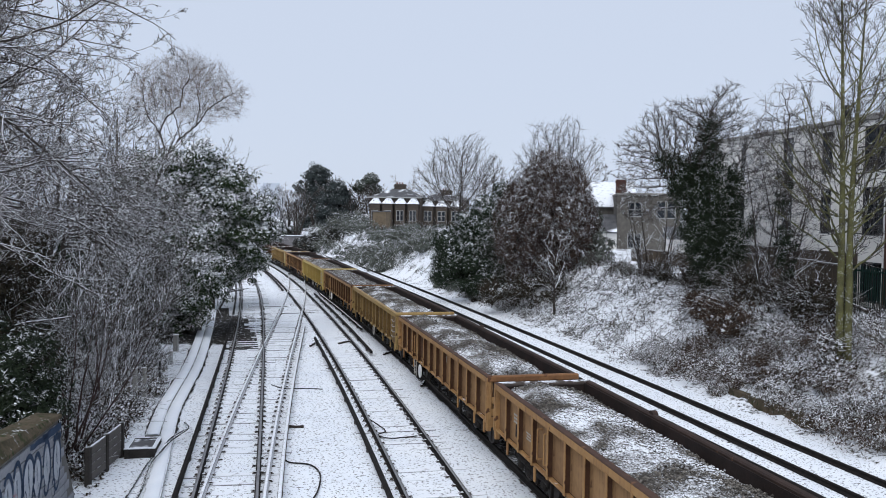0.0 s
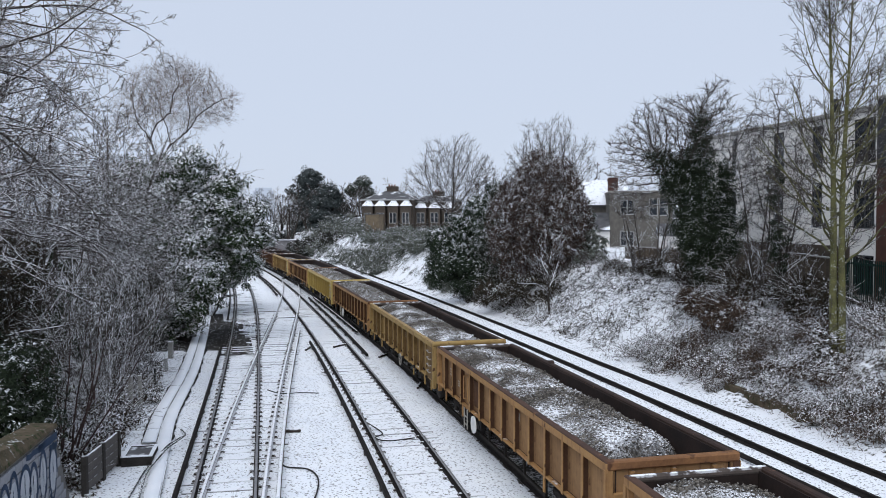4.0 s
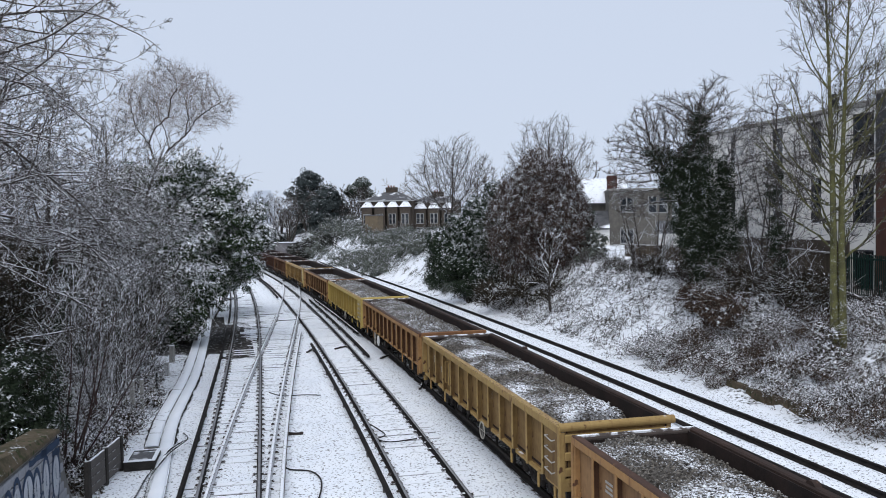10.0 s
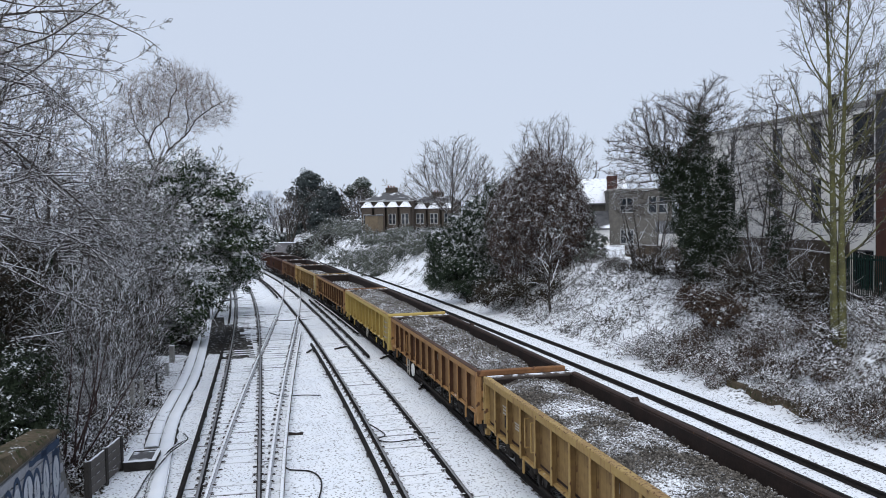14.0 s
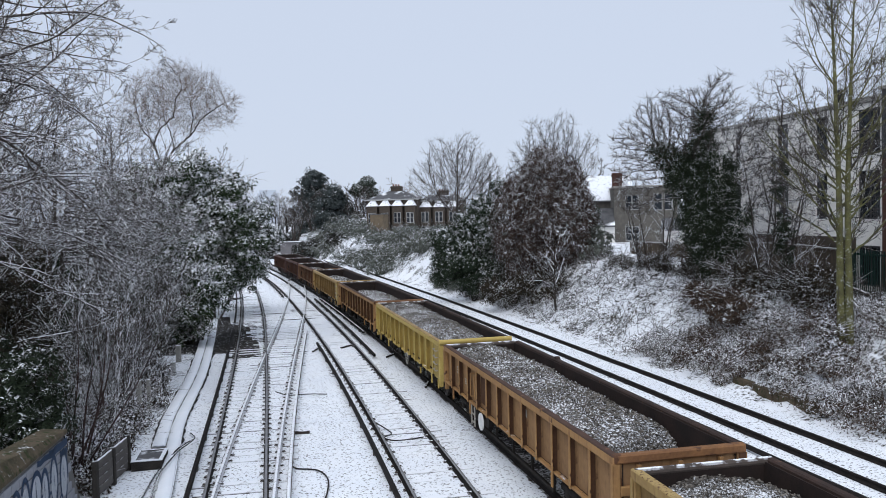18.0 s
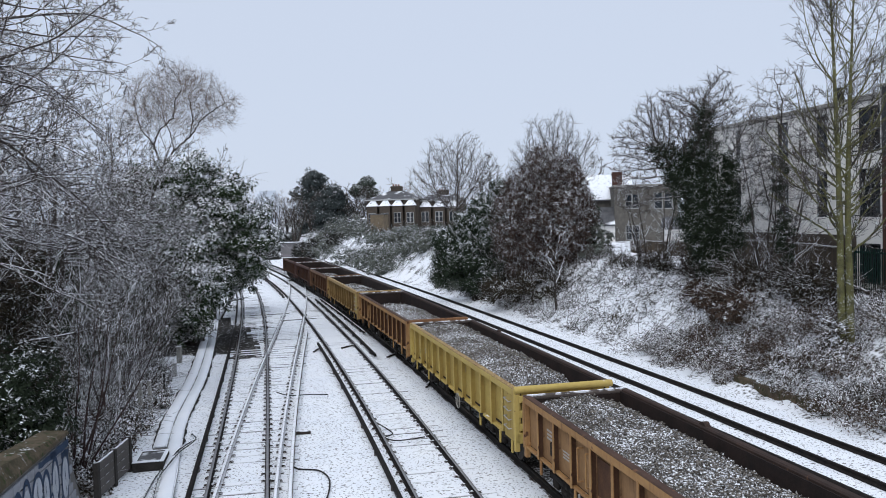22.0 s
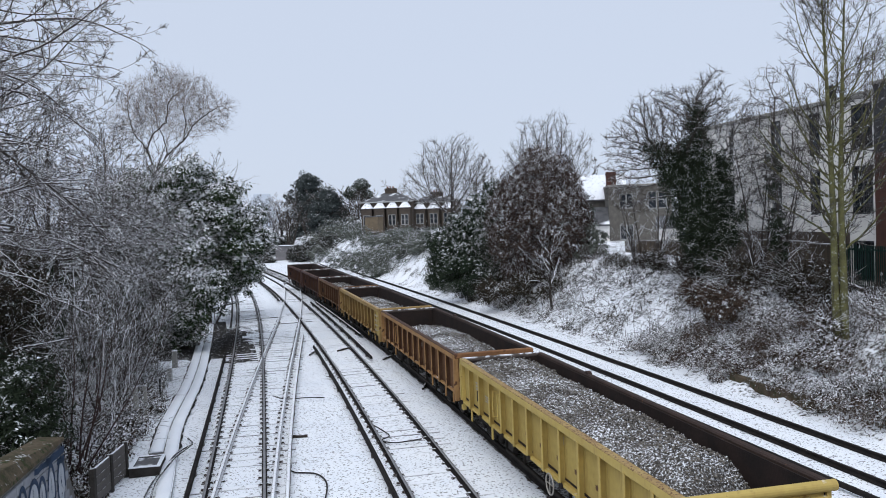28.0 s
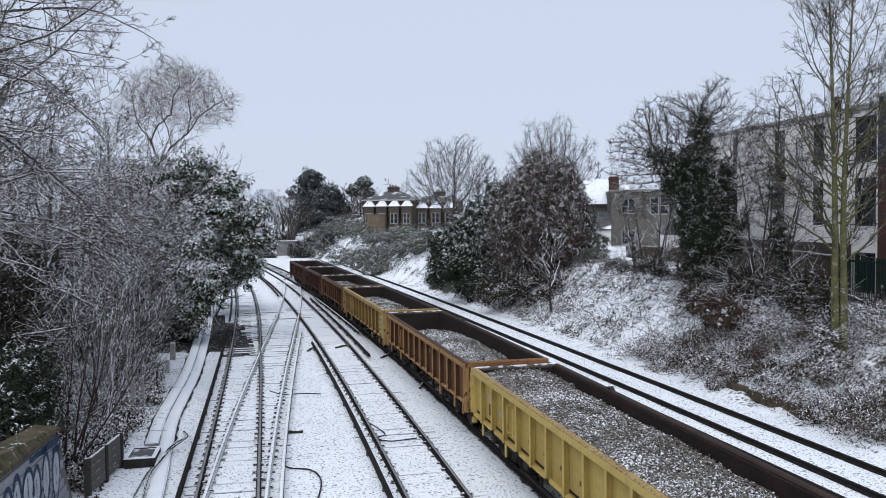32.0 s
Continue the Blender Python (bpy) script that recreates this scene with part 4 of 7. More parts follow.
def grown_tree(name, label, base, trunk, lobes, count, step, seed, r_tip, bark, twig, group="", power=0.42, twigs=2, twig_len=0.5, droop=0.0, wobble=0.25, shell=0.0, limb=0.03, category="tree", parts=("trunk", "crown"), forks=()):
    """A crown that grows towards points spread through its lobes (x, y, z, rx, ry, rz), so that branches share the room evenly."""
    rng = np.random.RandomState(seed)
    t = thing(name, label, category, Matrix.Translation(base), group)
    lob = np.array(lobes, float)
    vol = np.prod(lob[:, 3:], axis=1)
    pick = rng.choice(len(lob), count, p=vol / vol.sum())
    goal = lob[pick, :3] + unit(rng.normal(0, 1, (count, 3))) * lob[pick, 3:] * rng.uniform(shell, 1, (count, 1)) ** (1 / 3)
    tr = np.array(trunk, float)
    nodes, par = [tr[0]], [-1]
    for a, b in zip(tr, tr[1:]):
        k = max(2, int(np.linalg.norm(b - a) / (step * 1.5)))
        for i in range(1, k + 1):
            nodes.append(a + (b - a) * i / k + rng.normal(0, 0.02, 3))
            par.append(len(nodes) - 2)
    for way in forks:
        way = np.array(way, float)
        j = int(np.linalg.norm(np.array(nodes) - way[0], axis=1).argmin())
        for a, b in zip(way, way[1:]):
            k = max(2, int(np.linalg.norm(b - a) / step))
            for i in range(1, k + 1):
                nodes.append(a + (b - a) * i / k + rng.normal(0, 0.03, 3))
                par.append(j)
                j = len(nodes) - 1
    pts, par = np.array(nodes), list(par)
    near = np.linalg.norm(goal[:, None] - pts[None], axis=2)
    best, dist = near.argmin(1), near.min(1)
    alive = np.ones(count, bool)
    for _ in range(110):
        if alive.sum() < 5:
            break
        g, b = goal[alive], best[alive]
        d = unit(g - pts[b])
        sums = np.zeros((len(pts), 3))
        np.add.at(sums, b, d)
        grow = np.unique(b)
        way = unit(unit(sums[grow]) + rng.normal(0, wobble, (len(grow), 3)) + np.array([0, 0, -droop]))
        fresh = pts[grow] + way * step
        n0 = len(pts)
        pts = np.concatenate([pts, fresh])
        par.extend(grow.tolist())
        nd = np.linalg.norm(g[:, None] - fresh[None], axis=2)
        nb, nm = nd.argmin(1), nd.min(1)
        idx = np.where(alive)[0]
        closer = nm < dist[idx]
        best[idx[closer]] = n0 + nb[closer]
        dist[idx[closer]] = nm[closer]
        alive[idx] = dist[idx] > step * 1.3
    par = np.array(par)
    tips = np.zeros(len(pts))
    kids = np.bincount(par[1:], minlength=len(pts))
    tips[kids == 0] = 1
    for i in range(len(pts) - 1, 0, -1):
        tips[par[i]] += tips[i]
    r = r_tip * np.maximum(tips, 1) ** power
    a, b = pts[par[1:]], pts[1:]
    r1 = r[1:]
    r0 = np.minimum(r[par[1:]], r1 * 1.5)
    big = r1 > limb
    v, f = tubes(a[big], b[big], r0[big], r1[big], 8)
    part(parts[0], quick_mesh("trunk", v, f, bark, smooth=True), None, t)
    ch = [tubes(a[~big], b[~big], r0[~big], r1[~big], 4)]
    thin = np.where(~big)[0]
    st = np.repeat(thin, twigs)
    pd = unit(b[st] - a[st])
    side = unit(np.cross(pd, rng.normal(0, 1, (len(st), 3))))
    an = np.radians(rng.normal(38, 9, len(st)))[:, None]
    w = rng.uniform(0, 1, (len(st), 1))
    tp, rd = limbs(rng, a[st] * (1 - w) + b[st] * w, unit(pd * np.cos(an) + side * np.sin(an)), twig_len * rng.uniform(0.4, 1.2, len(st)), np.full(len(st), r_tip * 0.8), 2, 0.12, -droop * 0.5)
    ch.append(segs(tp, rd, 3, r_tip * 0.4))
    v, f = joined(ch)
    part(parts[1], quick_mesh("crown", v, f, twig), None, t, "fine bare twigs")
    return t


def spray_tree(name, label, base, trunk, r0, count, zs, lengths, rise, turn, seed, levels, bark, twig, group="", sag=-0.05, least=0.005):
    """A tree whose long limbs sweep out to one side of its trunk; rise and turn are ranges in degrees."""
    rng = np.random.RandomState(seed)
    t = thing(name, label, "tree", Matrix.Translation(base), group)
    tr = np.array(trunk, float)
    k = len(tr)
    rad = r0 * np.linspace(1, 0.35, k)
    stem = [segs(tr[None], rad[None], 10)]
    z = np.sort(rng.uniform(zs[0], zs[1], count))
    st = np.stack([np.interp(z, tr[:, 2], tr[:, j]) for j in range(3)], 1)
    el, az = np.radians(rng.uniform(rise[0], rise[1], count)), np.radians(rng.uniform(turn[0], turn[1], count))
    d = np.stack([np.cos(el) * np.cos(az), np.cos(el) * np.sin(az), np.sin(el)], 1)
    ln = rng.uniform(lengths[0], lengths[1], count)
    pts, rr = limbs(rng, st, d, ln, rng.uniform(0.035, 0.06, count), 18, 0.085, sag, 0.14)
    stem.append(segs(pts, rr, 7))
    crown = []
    for n, lo, hi, ang, ratio, thin, steps, wb, lf in levels:
        s, d, ln, r1 = shoots(rng, pts, rr, n, lo, hi, ang, 9, ratio, ln, thin)
        pts, rr = limbs(rng, s, d, ln, r1, steps, wb, lf)
        crown.append(segs(pts, rr, 4 if not crown else 3, least))
    v, f = joined(stem)
    part("trunk", quick_mesh("trunk", v, f, bark, smooth=True), None, t)
    v, f = joined(crown)
    part("crown", quick_mesh("crown", v, f, twig), None, t, "fine bare twigs lined with snow")
    return t


def leaves(rng, pos, out, size, long=1.4, droop=0.0, loose=0.55):
    """A folded leaf blade at each position, facing roughly outwards."""
    n = len(pos)
    nrm = unit(out + rng.normal(0, loose, (n, 3)) + np.array([0, 0, 0.25]))
    a = unit(np.cross(nrm, rng.normal(0, 1, (n, 3))))
    if droop:
        a = unit(a + np.array([0, 0, -droop]))
    b = np.cross(nrm, a)
    s = size * rng.uniform(0.6, 1.4, (n, 1))
    v = np.stack([pos - a * s * long, pos + b * s * 0.5 + nrm * s * 0.15, pos + a * s * long, pos - b * s * 0.5 + nrm * s * 0.15], 1).reshape(-1, 3)
    i = np.arange(n)[:, None] * 4
    return v, np.concatenate([i + np.array([[0, 1, 2]]), i + np.array([[0, 2, 3]])])


def foliage(rng, lobes, count, size, clump=0.45, per=60, long=1.4, droop=0.0, shell=0.55, loose=0.55):
    """Leaves in clumps over lobes (x, y, z, rx, ry, rz)."""
    lob = np.array(lobes, float)
    vol = np.prod(lob[:, 3:], axis=1) ** 0.67
    nc = max(1, count // per)
    pick = rng.choice(len(lob), nc, p=vol / vol.sum())
    d = unit(rng.normal(0, 1, (nc, 3)))
    c = lob[pick, :3] + d * lob[pick, 3:] * rng.uniform(shell, 1.04, (nc, 1))
    cs = clump * rng.uniform(0.5, 1.4, (nc, 1))
    par = np.repeat(np.arange(nc), per)
    e = unit(rng.normal(0, 1, (len(par), 3))) * rng.uniform(0.2, 1, (len(par), 1)) ** 0.5
    pos = c[par] + e * cs[par] * np.array([1, 1, 0.75])
    return leaves(rng, pos, unit(e * 0.7 + d[par] * 0.6), size, long, droop, loose)


def leafy(name, label, base, lobes, count, size, leaf, seed, stems=(), clump=0.45, per=60, long=1.4, droop=0.0, category="tree", shell=0.55, bark=None, twigs=0, loose=0.55):
    rng = np.random.RandomState(seed)
    t = thing(name, label, category, Matrix.Translation(base))
    ch = []
    for (p, q, r) in stems:
        p, q = np.array([p], float), np.array([q], float)
        d = q - p
        pts, rad = limbs(rng, p, unit(d), np.linalg.norm(d, axis=1), np.array([r]), 6, 0.08, 0.0, 0.35)
        ch.append(segs(pts, rad, 8))
        s, dd, ln, rr = shoots(rng, pts, rad, 9, 0.3, 0.98, 50, 12, 0.45, np.linalg.norm(d, axis=1), 0.5)
        pts, rad = limbs(rng, s, dd, ln, rr, 4, 0.15, 0.05)
        ch.append(segs(pts, rad, 5))
    if ch:
        v, f = joined(ch)
        part("trunk", quick_mesh("trunk", v, f, bark or m_bark, smooth=True), None, t)
    v, f = foliage(rng, lobes, count, size, clump, per, long, droop, shell, loose)
    part("crown", quick_mesh("crown", v, f, leaf), None, t)
    if twigs:
        lob = np.array(lobes, float)
        pick = rng.choice(len(lob), twigs)
        d = unit(rng.normal(0, 1, (twigs, 3)) + np.array([0, 0, 0.3]))
        p = lob[pick, :3] + d * lob[pick, 3:] * 0.8
        pts, rad = limbs(rng, p, d, rng.uniform(0.5, 1.4, twigs), np.full(twigs, 0.012), 3, 0.2, 0.0)
        v, f = segs(pts, rad, 4)
        tagged(part("twig_fringe", quick_mesh("twig_fringe", v, f, m_twig), None, t), kind="stuff")
    return t


def ivy_on(tree, lobes, count, size, seed, clump):
    """Ivy climbing a tree, as a part of it."""
    v, f = foliage(np.random.RandomState(seed), lobes, count, size, clump)
    return part("ivy", quick_mesh("ivy", v, f, m_ivy), None, tree, "dark green climbing ivy")


def gp(x, y, dz=0.0):
    return (x, y, on_ground(x, y) + dz)


# left side of the line -------------------------------------------------
SWEEP = [(12, 0.12, 0.98, 44, 0.36, 0.62, 8, 0.085, 0.03), (9, 0.12, 1.0, 47, 0.34, 0.6, 4, 0.12, 0.04), (4, 0.15, 1.0, 46, 0.42, 0.6, 2, 0.14, 0.04)]
FINE = [(13, 0.15, 0.98, 46, 0.46, 0.5, 8, 0.10, 0.045), (8, 0.18, 1.0, 44, 0.44, 0.52, 4, 0.13, 0.04), (5, 0.15, 1.0, 42, 0.46, 0.58, 3, 0.14, 0.02), (1, 0.2, 0.95, 38, 0.6, 0.75, 2, 0.14, 0.0)]
TWIGGY = [(7, 0.15, 0.97, 34, 0.55, 0.5, 4, 0.12, 0.02), (6, 0.12, 1.0, 36, 0.55, 0.5, 3, 0.13, 0.0), (4, 0.12, 1.0, 34, 0.6, 0.6, 2, 0.14, 0.0)]
BUSHY = [(10, 0.15, 0.97, 32, 0.55, 0.5, 5, 0.11, 0.03), (8, 0.12, 1.0, 36, 0.55, 0.5, 3, 0.13, 0.0), (4, 0.12, 1.0, 34, 0.6, 0.6, 2, 0.14, 0.0)]
spray_tree("ash_tree", "bare tree with snow lying along its dark limbs", (-13.4, 18.4, 1.0), [(0, 0, -0.8), (0.1, 0.1, 3.0), (0.5, 0.2, 6.5), (0.7, 0.2, 9.5), (1.4, 0.2, 12.0)], 0.2, 32, (5.6, 11.9), (4.6, 6.9), (-5, 24), (-18, 45), 77, SWEEP, m_bark, m_twig, "trackside trees", sag=-0.022, least=0.0058)
spray_tree("ash_tree", "bare tree whose snowy branches reach across the evergreen", gp(-15.6, 32.5), [(0, 0, -0.2), (0.2, 0.1, 3.0), (0.6, 0.1, 6.0), (0.8, 0.1, 8.0)], 0.16, 28, (4.4, 8.0), (3.8, 6.2), (-6, 15), (-32, 24), 19, SWEEP, m_bark, m_twig, "trackside trees", sag=-0.03, least=0.007)
bare_tree("ash_tree", "slender bare tree thick with snowy twigs", gp(-15.8, 31.0), [(0.10, 0.0, 1), (-0.2, 0.1, 1), (0.25, 0.1, 1)], 11.5, 0.13, 23, FINE, m_bark, m_twig, "trackside trees")
bare_tree("ash_tree", "slender bare tree reaching over the thicket", gp(-14.6, 22.0), [(0.1, 0.0, 1), (0.3, 0.2, 1)], 11.0, 0.12, 20, FINE, m_bark, m_twig, "trackside trees")
bare_tree("thicket_shrub", "many-stemmed shrub, dark red stems leaning over the path", gp(-10.35, 22.6), [(-0.05 + 0.07 * i, 0.25 - 0.06 * (i % 5), 1) for i in range(0, 11, 2)], 6.0, 0.036, 25, [(8, 0.35, 0.97, 30, 0.5, 0.5, 5, 0.11, 0.03), (6, 0.12, 1.0, 36, 0.5, 0.55, 3, 0.13, 0.0), (4, 0.12, 1.0, 34, 0.6, 0.7, 2, 0.14, 0.0)], m_stem, m_twig, category="shrub", parts=("stem", "twig_mass"), least=0.006)
grown_tree("thicket_shrub", "snow-laden shrub with dense fine twigs", gp(-12.2, 28.6), [(0, 0, -0.2), (0.1, 0, 0.6)], [(-0.2, 0.3, 3.6, 1.6, 2.0, 2.8), (0.1, -0.3, 2.2, 1.0, 1.4, 1.6)], 1000, 0.23, 26, 0.0062, m_stem, m_twig, twigs=2, twig_len=0.5, wobble=0.12, droop=-0.22, limb=0.03, category="shrub", parts=("stem", "twig_mass"))
bare_tree("thicket_shrub", "low snowy shrub beside the cable troughs", gp(-13.2, 33.0), [(math.cos(a) * 0.4, math.sin(a) * 0.4, 1) for a in range(8)], 5.0, 0.03, 27, BUSHY, m_stem, m_twig, category="shrub", parts=("stem", "twig_mass"))
bare_tree("thicket_shrub", "tangled snowy shrub before the evergreen", gp(-15.4, 38.5), [(math.cos(a) * 0.4, math.sin(a) * 0.4, 1) for a in range(8)], 5.6, 0.04, 29, BUSHY, m_stem, m_twigbare, category="shrub", parts=("stem", "twig_mass"))
leafy("ivy_hedge", "deep green ivy thicket behind the bare shrubs", gp(-17.0, 30.0), [(0, -5, 2.2, 1.6, 3, 2.2), (-0.5, 0, 2.6, 1.8, 3.5, 2.6), (-0.5, 6, 2.6, 1.8, 3.5, 2.6), (0.6, 10, 2.0, 1.6, 3, 2.2), (2.8, 2.5, 1.7, 1.3, 2.5, 1.7), (2.6, -2.5, 1.7, 1.2, 2.2, 1.7), (2.4, 6.5, 1.7, 1.3, 2.5, 1.8)], 42000, 0.06, m_ivy, 30, clump=0.5, category="shrub")
leafy("ivy_bush", "dark green ivy bush sprinkled with snow", (-10.6, 20.4, 1.1), [(0, 0, 1.5, 1.0, 1.1, 1.3), (-1.3, 0.5, 1.7, 1.2, 1.2, 1.3), (0.4, -0.3, 0.6, 0.8, 0.9, 0.8), (-1.2, -0.6, 0.8, 1.0, 1.0, 1.0)], 24000, 0.042, m_ivy, 31, stems=[((0, 0, -0.6), (0, 0.1, 1.8), 0.05), ((-1.2, 0.4, -0.6), (-1.3, 0.5, 2.6), 0.05)], clump=0.3, category="shrub")
leafy("ivy_tree", "ivy-smothered tree, dark brown and green leaves", gp(-13.3, 23.4), [(0, 0, 3.2, 1.6, 1.6, 2.2), (1.1, 0.3, 1.9, 1.3, 1.3, 1.6), (-0.8, 0.2, 5.0, 1.4, 1.3, 1.5), (0.6, 0.8, 4.6, 1.3, 1.2, 1.4), (-1.2, 0, 2.4, 1.2, 1.2, 1.8)], 38000, 0.042, m_ivybrown, 32, stems=[((0, 0, -0.2), (0, 0.2, 5.5), 0.2)], clump=0.4, twigs=500)
leafy("bay_tree", "broad evergreen tree, dark leaves dusted with snow", gp(-14.6, 47.0),
      [(0, 0, 5.0, 2.8, 3.0, 3.8), (-1.8, -1.0, 7.0, 2.2, 2.4, 2.6), (1.5, 2.0, 5.0, 2.0, 2.4, 3.0), (1.1, -1.5, 3.2, 1.8, 2.0, 2.3), (-2.6, 0.5, 4.0, 2.2, 2.2, 2.8), (0.2, 0.5, 8.2, 1.6, 1.8, 1.7), (1.7, 0, 8.4, 1.3, 1.5, 1.5), (2.9, 0, 6.4, 1.2, 1.4, 1.3), (3.1, 0.4, 4.9, 0.9, 1.2, 0.9), (2.6, -0.6, 7.4, 0.9, 1.0, 0.9), (-4.0, 0, 7.8, 1.8, 1.8, 1.8), (-0.4, -1.8, 2.0, 2.0, 1.6, 1.8), (0.4, 0, 9.8, 1.7, 1.7, 1.2), (2.4, 0, 8.9, 1.3, 1.4, 1.1), (3.5, 0, 7.2, 1.1, 1.3, 1.0), (4.1, 0.2, 5.9, 0.8, 1.0, 0.7), (-1.8, 0, 9.4, 1.8, 1.6, 1.2), (-3.6, 0, 9.0, 1.6, 1.5, 1.0)], 130000, 0.07, m_laurel, 33,
      stems=[((0, 0, -0.2), (0.3, 0.2, 6.5), 0.24), ((0.3, 0.3, -0.2), (1.6, 1.8, 5.0), 0.16), ((-0.3, 0, -0.2), (-2.2, 0.2, 5.6), 0.16)], clump=0.5, per=90, twigs=700, shell=0.35, loose=0.4)
leafy("bay_tree", "evergreen tree leaning over the track, snow on its leaves", gp(-16.6, 58.0),
      [(0, 0, 4.2, 2.4, 2.8, 3.2), (1.1, 2.4, 4.0, 1.8, 2.4, 2.2), (-2.0, 0, 6.0, 2.2, 2.2, 2.4), (1.5, 5.0, 3.8, 1.3, 2.4, 1.6), (0.6, 1.0, 6.6, 1.3, 1.4, 1.3)], 45000, 0.085, m_laurel, 34,
      stems=[((0, 0, -0.2), (0.2, 0.3, 6.0), 0.22), ((0.2, 0.3, -0.2), (2.0, 4.5, 4.0), 0.15)], clump=0.55, per=90, twigs=400, shell=0.4)
grown_tree("willow_tree", "tall bare tree leaning outwards, broad pale brown crown", (-20.6, 60.0, 0.0), [(0, 0, -0.4), (0.1, 0, 6.0), (0.4, 0, 11.0)], [(1.9, 0, 15.4, 2.6, 2.4, 2.5), (4.2, 0, 14.9, 1.7, 1.7, 1.5), (-0.4, 0, 15.4, 1.9, 2.0, 2.2), (3.0, 0, 16.4, 1.7, 1.6, 1.2), (1.2, 0, 17.2, 1.5, 1.5, 1.0), (4.6, 0, 14.0, 1.2, 1.0, 0.8), (-1.8, 0, 14.2, 1.4, 1.2, 1.6), (2.9, 0, 13.6, 1.0, 1.0, 0.8)], 4200, 0.24, 35, 0.0066, m_bark, m_twigpale, twigs=4, twig_len=0.85, limb=0.03, power=0.43, droop=-0.3, wobble=0.12,
           forks=[[(0.4, 0, 11.0), (1.1, 0.1, 12.0), (2.2, 0.2, 12.9), (3.1, 0.2, 14.1), (4.2, 0.1, 14.9), (5.1, 0, 15.3)], [(0.2, 0, 10.6), (-0.3, -0.2, 12.4), (0.2, -0.3, 13.4), (1.2, -0.3, 14.2), (1.4, -0.3, 15.4), (1.9, -0.2, 16.4)], [(1.1, 0.1, 12.0), (0.8, 0.3, 13.0), (0.2, 0.5, 14.6)], [(2.2, 0.2, 12.9), (2.6, -0.2, 14.2), (2.4, -0.3, 15.8)], [(-0.3, -0.2, 12.4), (-1.2, -0.3, 13.6), (-1.5, -0.3, 15.2)]])
leafy("hedge_scrub", "snowy scrub behind the evergreen trees", gp(-21, 40), [(0, 0, 2, 3, 6, 2.5), (-3, 8, 2.5, 3, 6, 3), (1.0, 26, 1.6, 2.4, 6, 2.0)], 24000, 0.08, m_ivy, 36, clump=0.6, category="shrub", twigs=1500)
bare_tree("ash_tree", "bare tree in the thicket behind", gp(-20.5, 36.0), [(0.05, 0.05, 1), (0.3, 0, 1)], 12.5, 0.2, 37, FINE, m_bark, m_twig, "trackside trees", least=0.008)
bare_tree("ash_tree", "bare tree in the thicket behind", gp(-18.0, 27.0), [(0.0, 0.05, 1), (0.4, 0.1, 1)], 10.5, 0.2, 38, FINE, m_bark, m_twig, "trackside trees", least=0.008)
for x, y, h, seed in ((-16.4, 40.0, 12.4, 40), (-14.2, 36.5, 10.6, 43)):
    bare_tree("ash_tree", "bare tree filling the thicket before the evergreen", gp(x, y), [(0.0, 0.05, 1), (-0.25, 0, 1), (0.08, 0.1, 1)], h, 0.13, seed, FINE, m_bark, m_twig, "trackside trees", least=0.008)
bare_tree("ash_tree", "bare tree among the evergreens", gp(-17.5, 49.0), [(0.0, 0.05, 1), (-0.3, 0, 1), (0.3, 0.1, 1)], 11.0, 0.2, 39, FINE, m_bark, m_twigbare, "trackside trees", least=0.010)

# right side of the line ------------------------------------------------
TALL = [(36, 0.22, 0.99, 54, 0.33, 0.36, 11, 0.09, 0.07), (11, 0.2, 1.0, 40, 0.44, 0.5, 5, 0.13, 0.05), (9, 0.12, 1.0, 40, 0.4, 0.62, 3, 0.14, 0.03)]
sycamore = bare_tree("sycamore_tree", "tall bare tree with green mossy bark and upswept limbs", (13.9, 29.0, 2.2), [(0.0, 0.0, 1), (-0.012, 0.01, 1)], 14.5, 0.15, 41, TALL, m_barkgreen, m_twigbare, stem_wobble=0.015, least=0.0055, limb_bark=True, feet=[(0.03, 0), (-0.17, 0.14)])
leafy("undergrowth", "brown brambles and ivy round the foot of the mossy tree", gp(13.6, 28.9, -0.05), [(-0.1, -0.2, 0.3, 0.6, 0.4, 0.6), (-0.35, 0, 1.0, 0.35, 0.3, 0.7), (0.4, -0.1, 0.2, 0.6, 0.4, 0.4)], 3600, 0.04, m_bramble, 141, clump=0.22, category="shrub", twigs=60)
STEMS = [[(0, 0, 0.4), (-0.5, 0, 2.0), (-1.3, 0, 4.4), (-2.0, 0, 5.7), (-2.8, 0, 7.4)], [(0, 0, 0.6), (-0.3, -0.1, 3.0), (-0.6, -0.1, 6.0), (-0.6, 0, 9.2)], [(0, 0, 0.6), (0.3, 0.1, 3.2), (0.6, 0.1, 5.2), (0.85, 0, 6.9)], [(-0.3, 0, 2.5), (-1.0, 0, 5.0), (-1.5, 0, 7.2)], [(0, 0, 0.6), (1.0, 0.1, 2.6), (1.6, 0.1, 4.0)]]
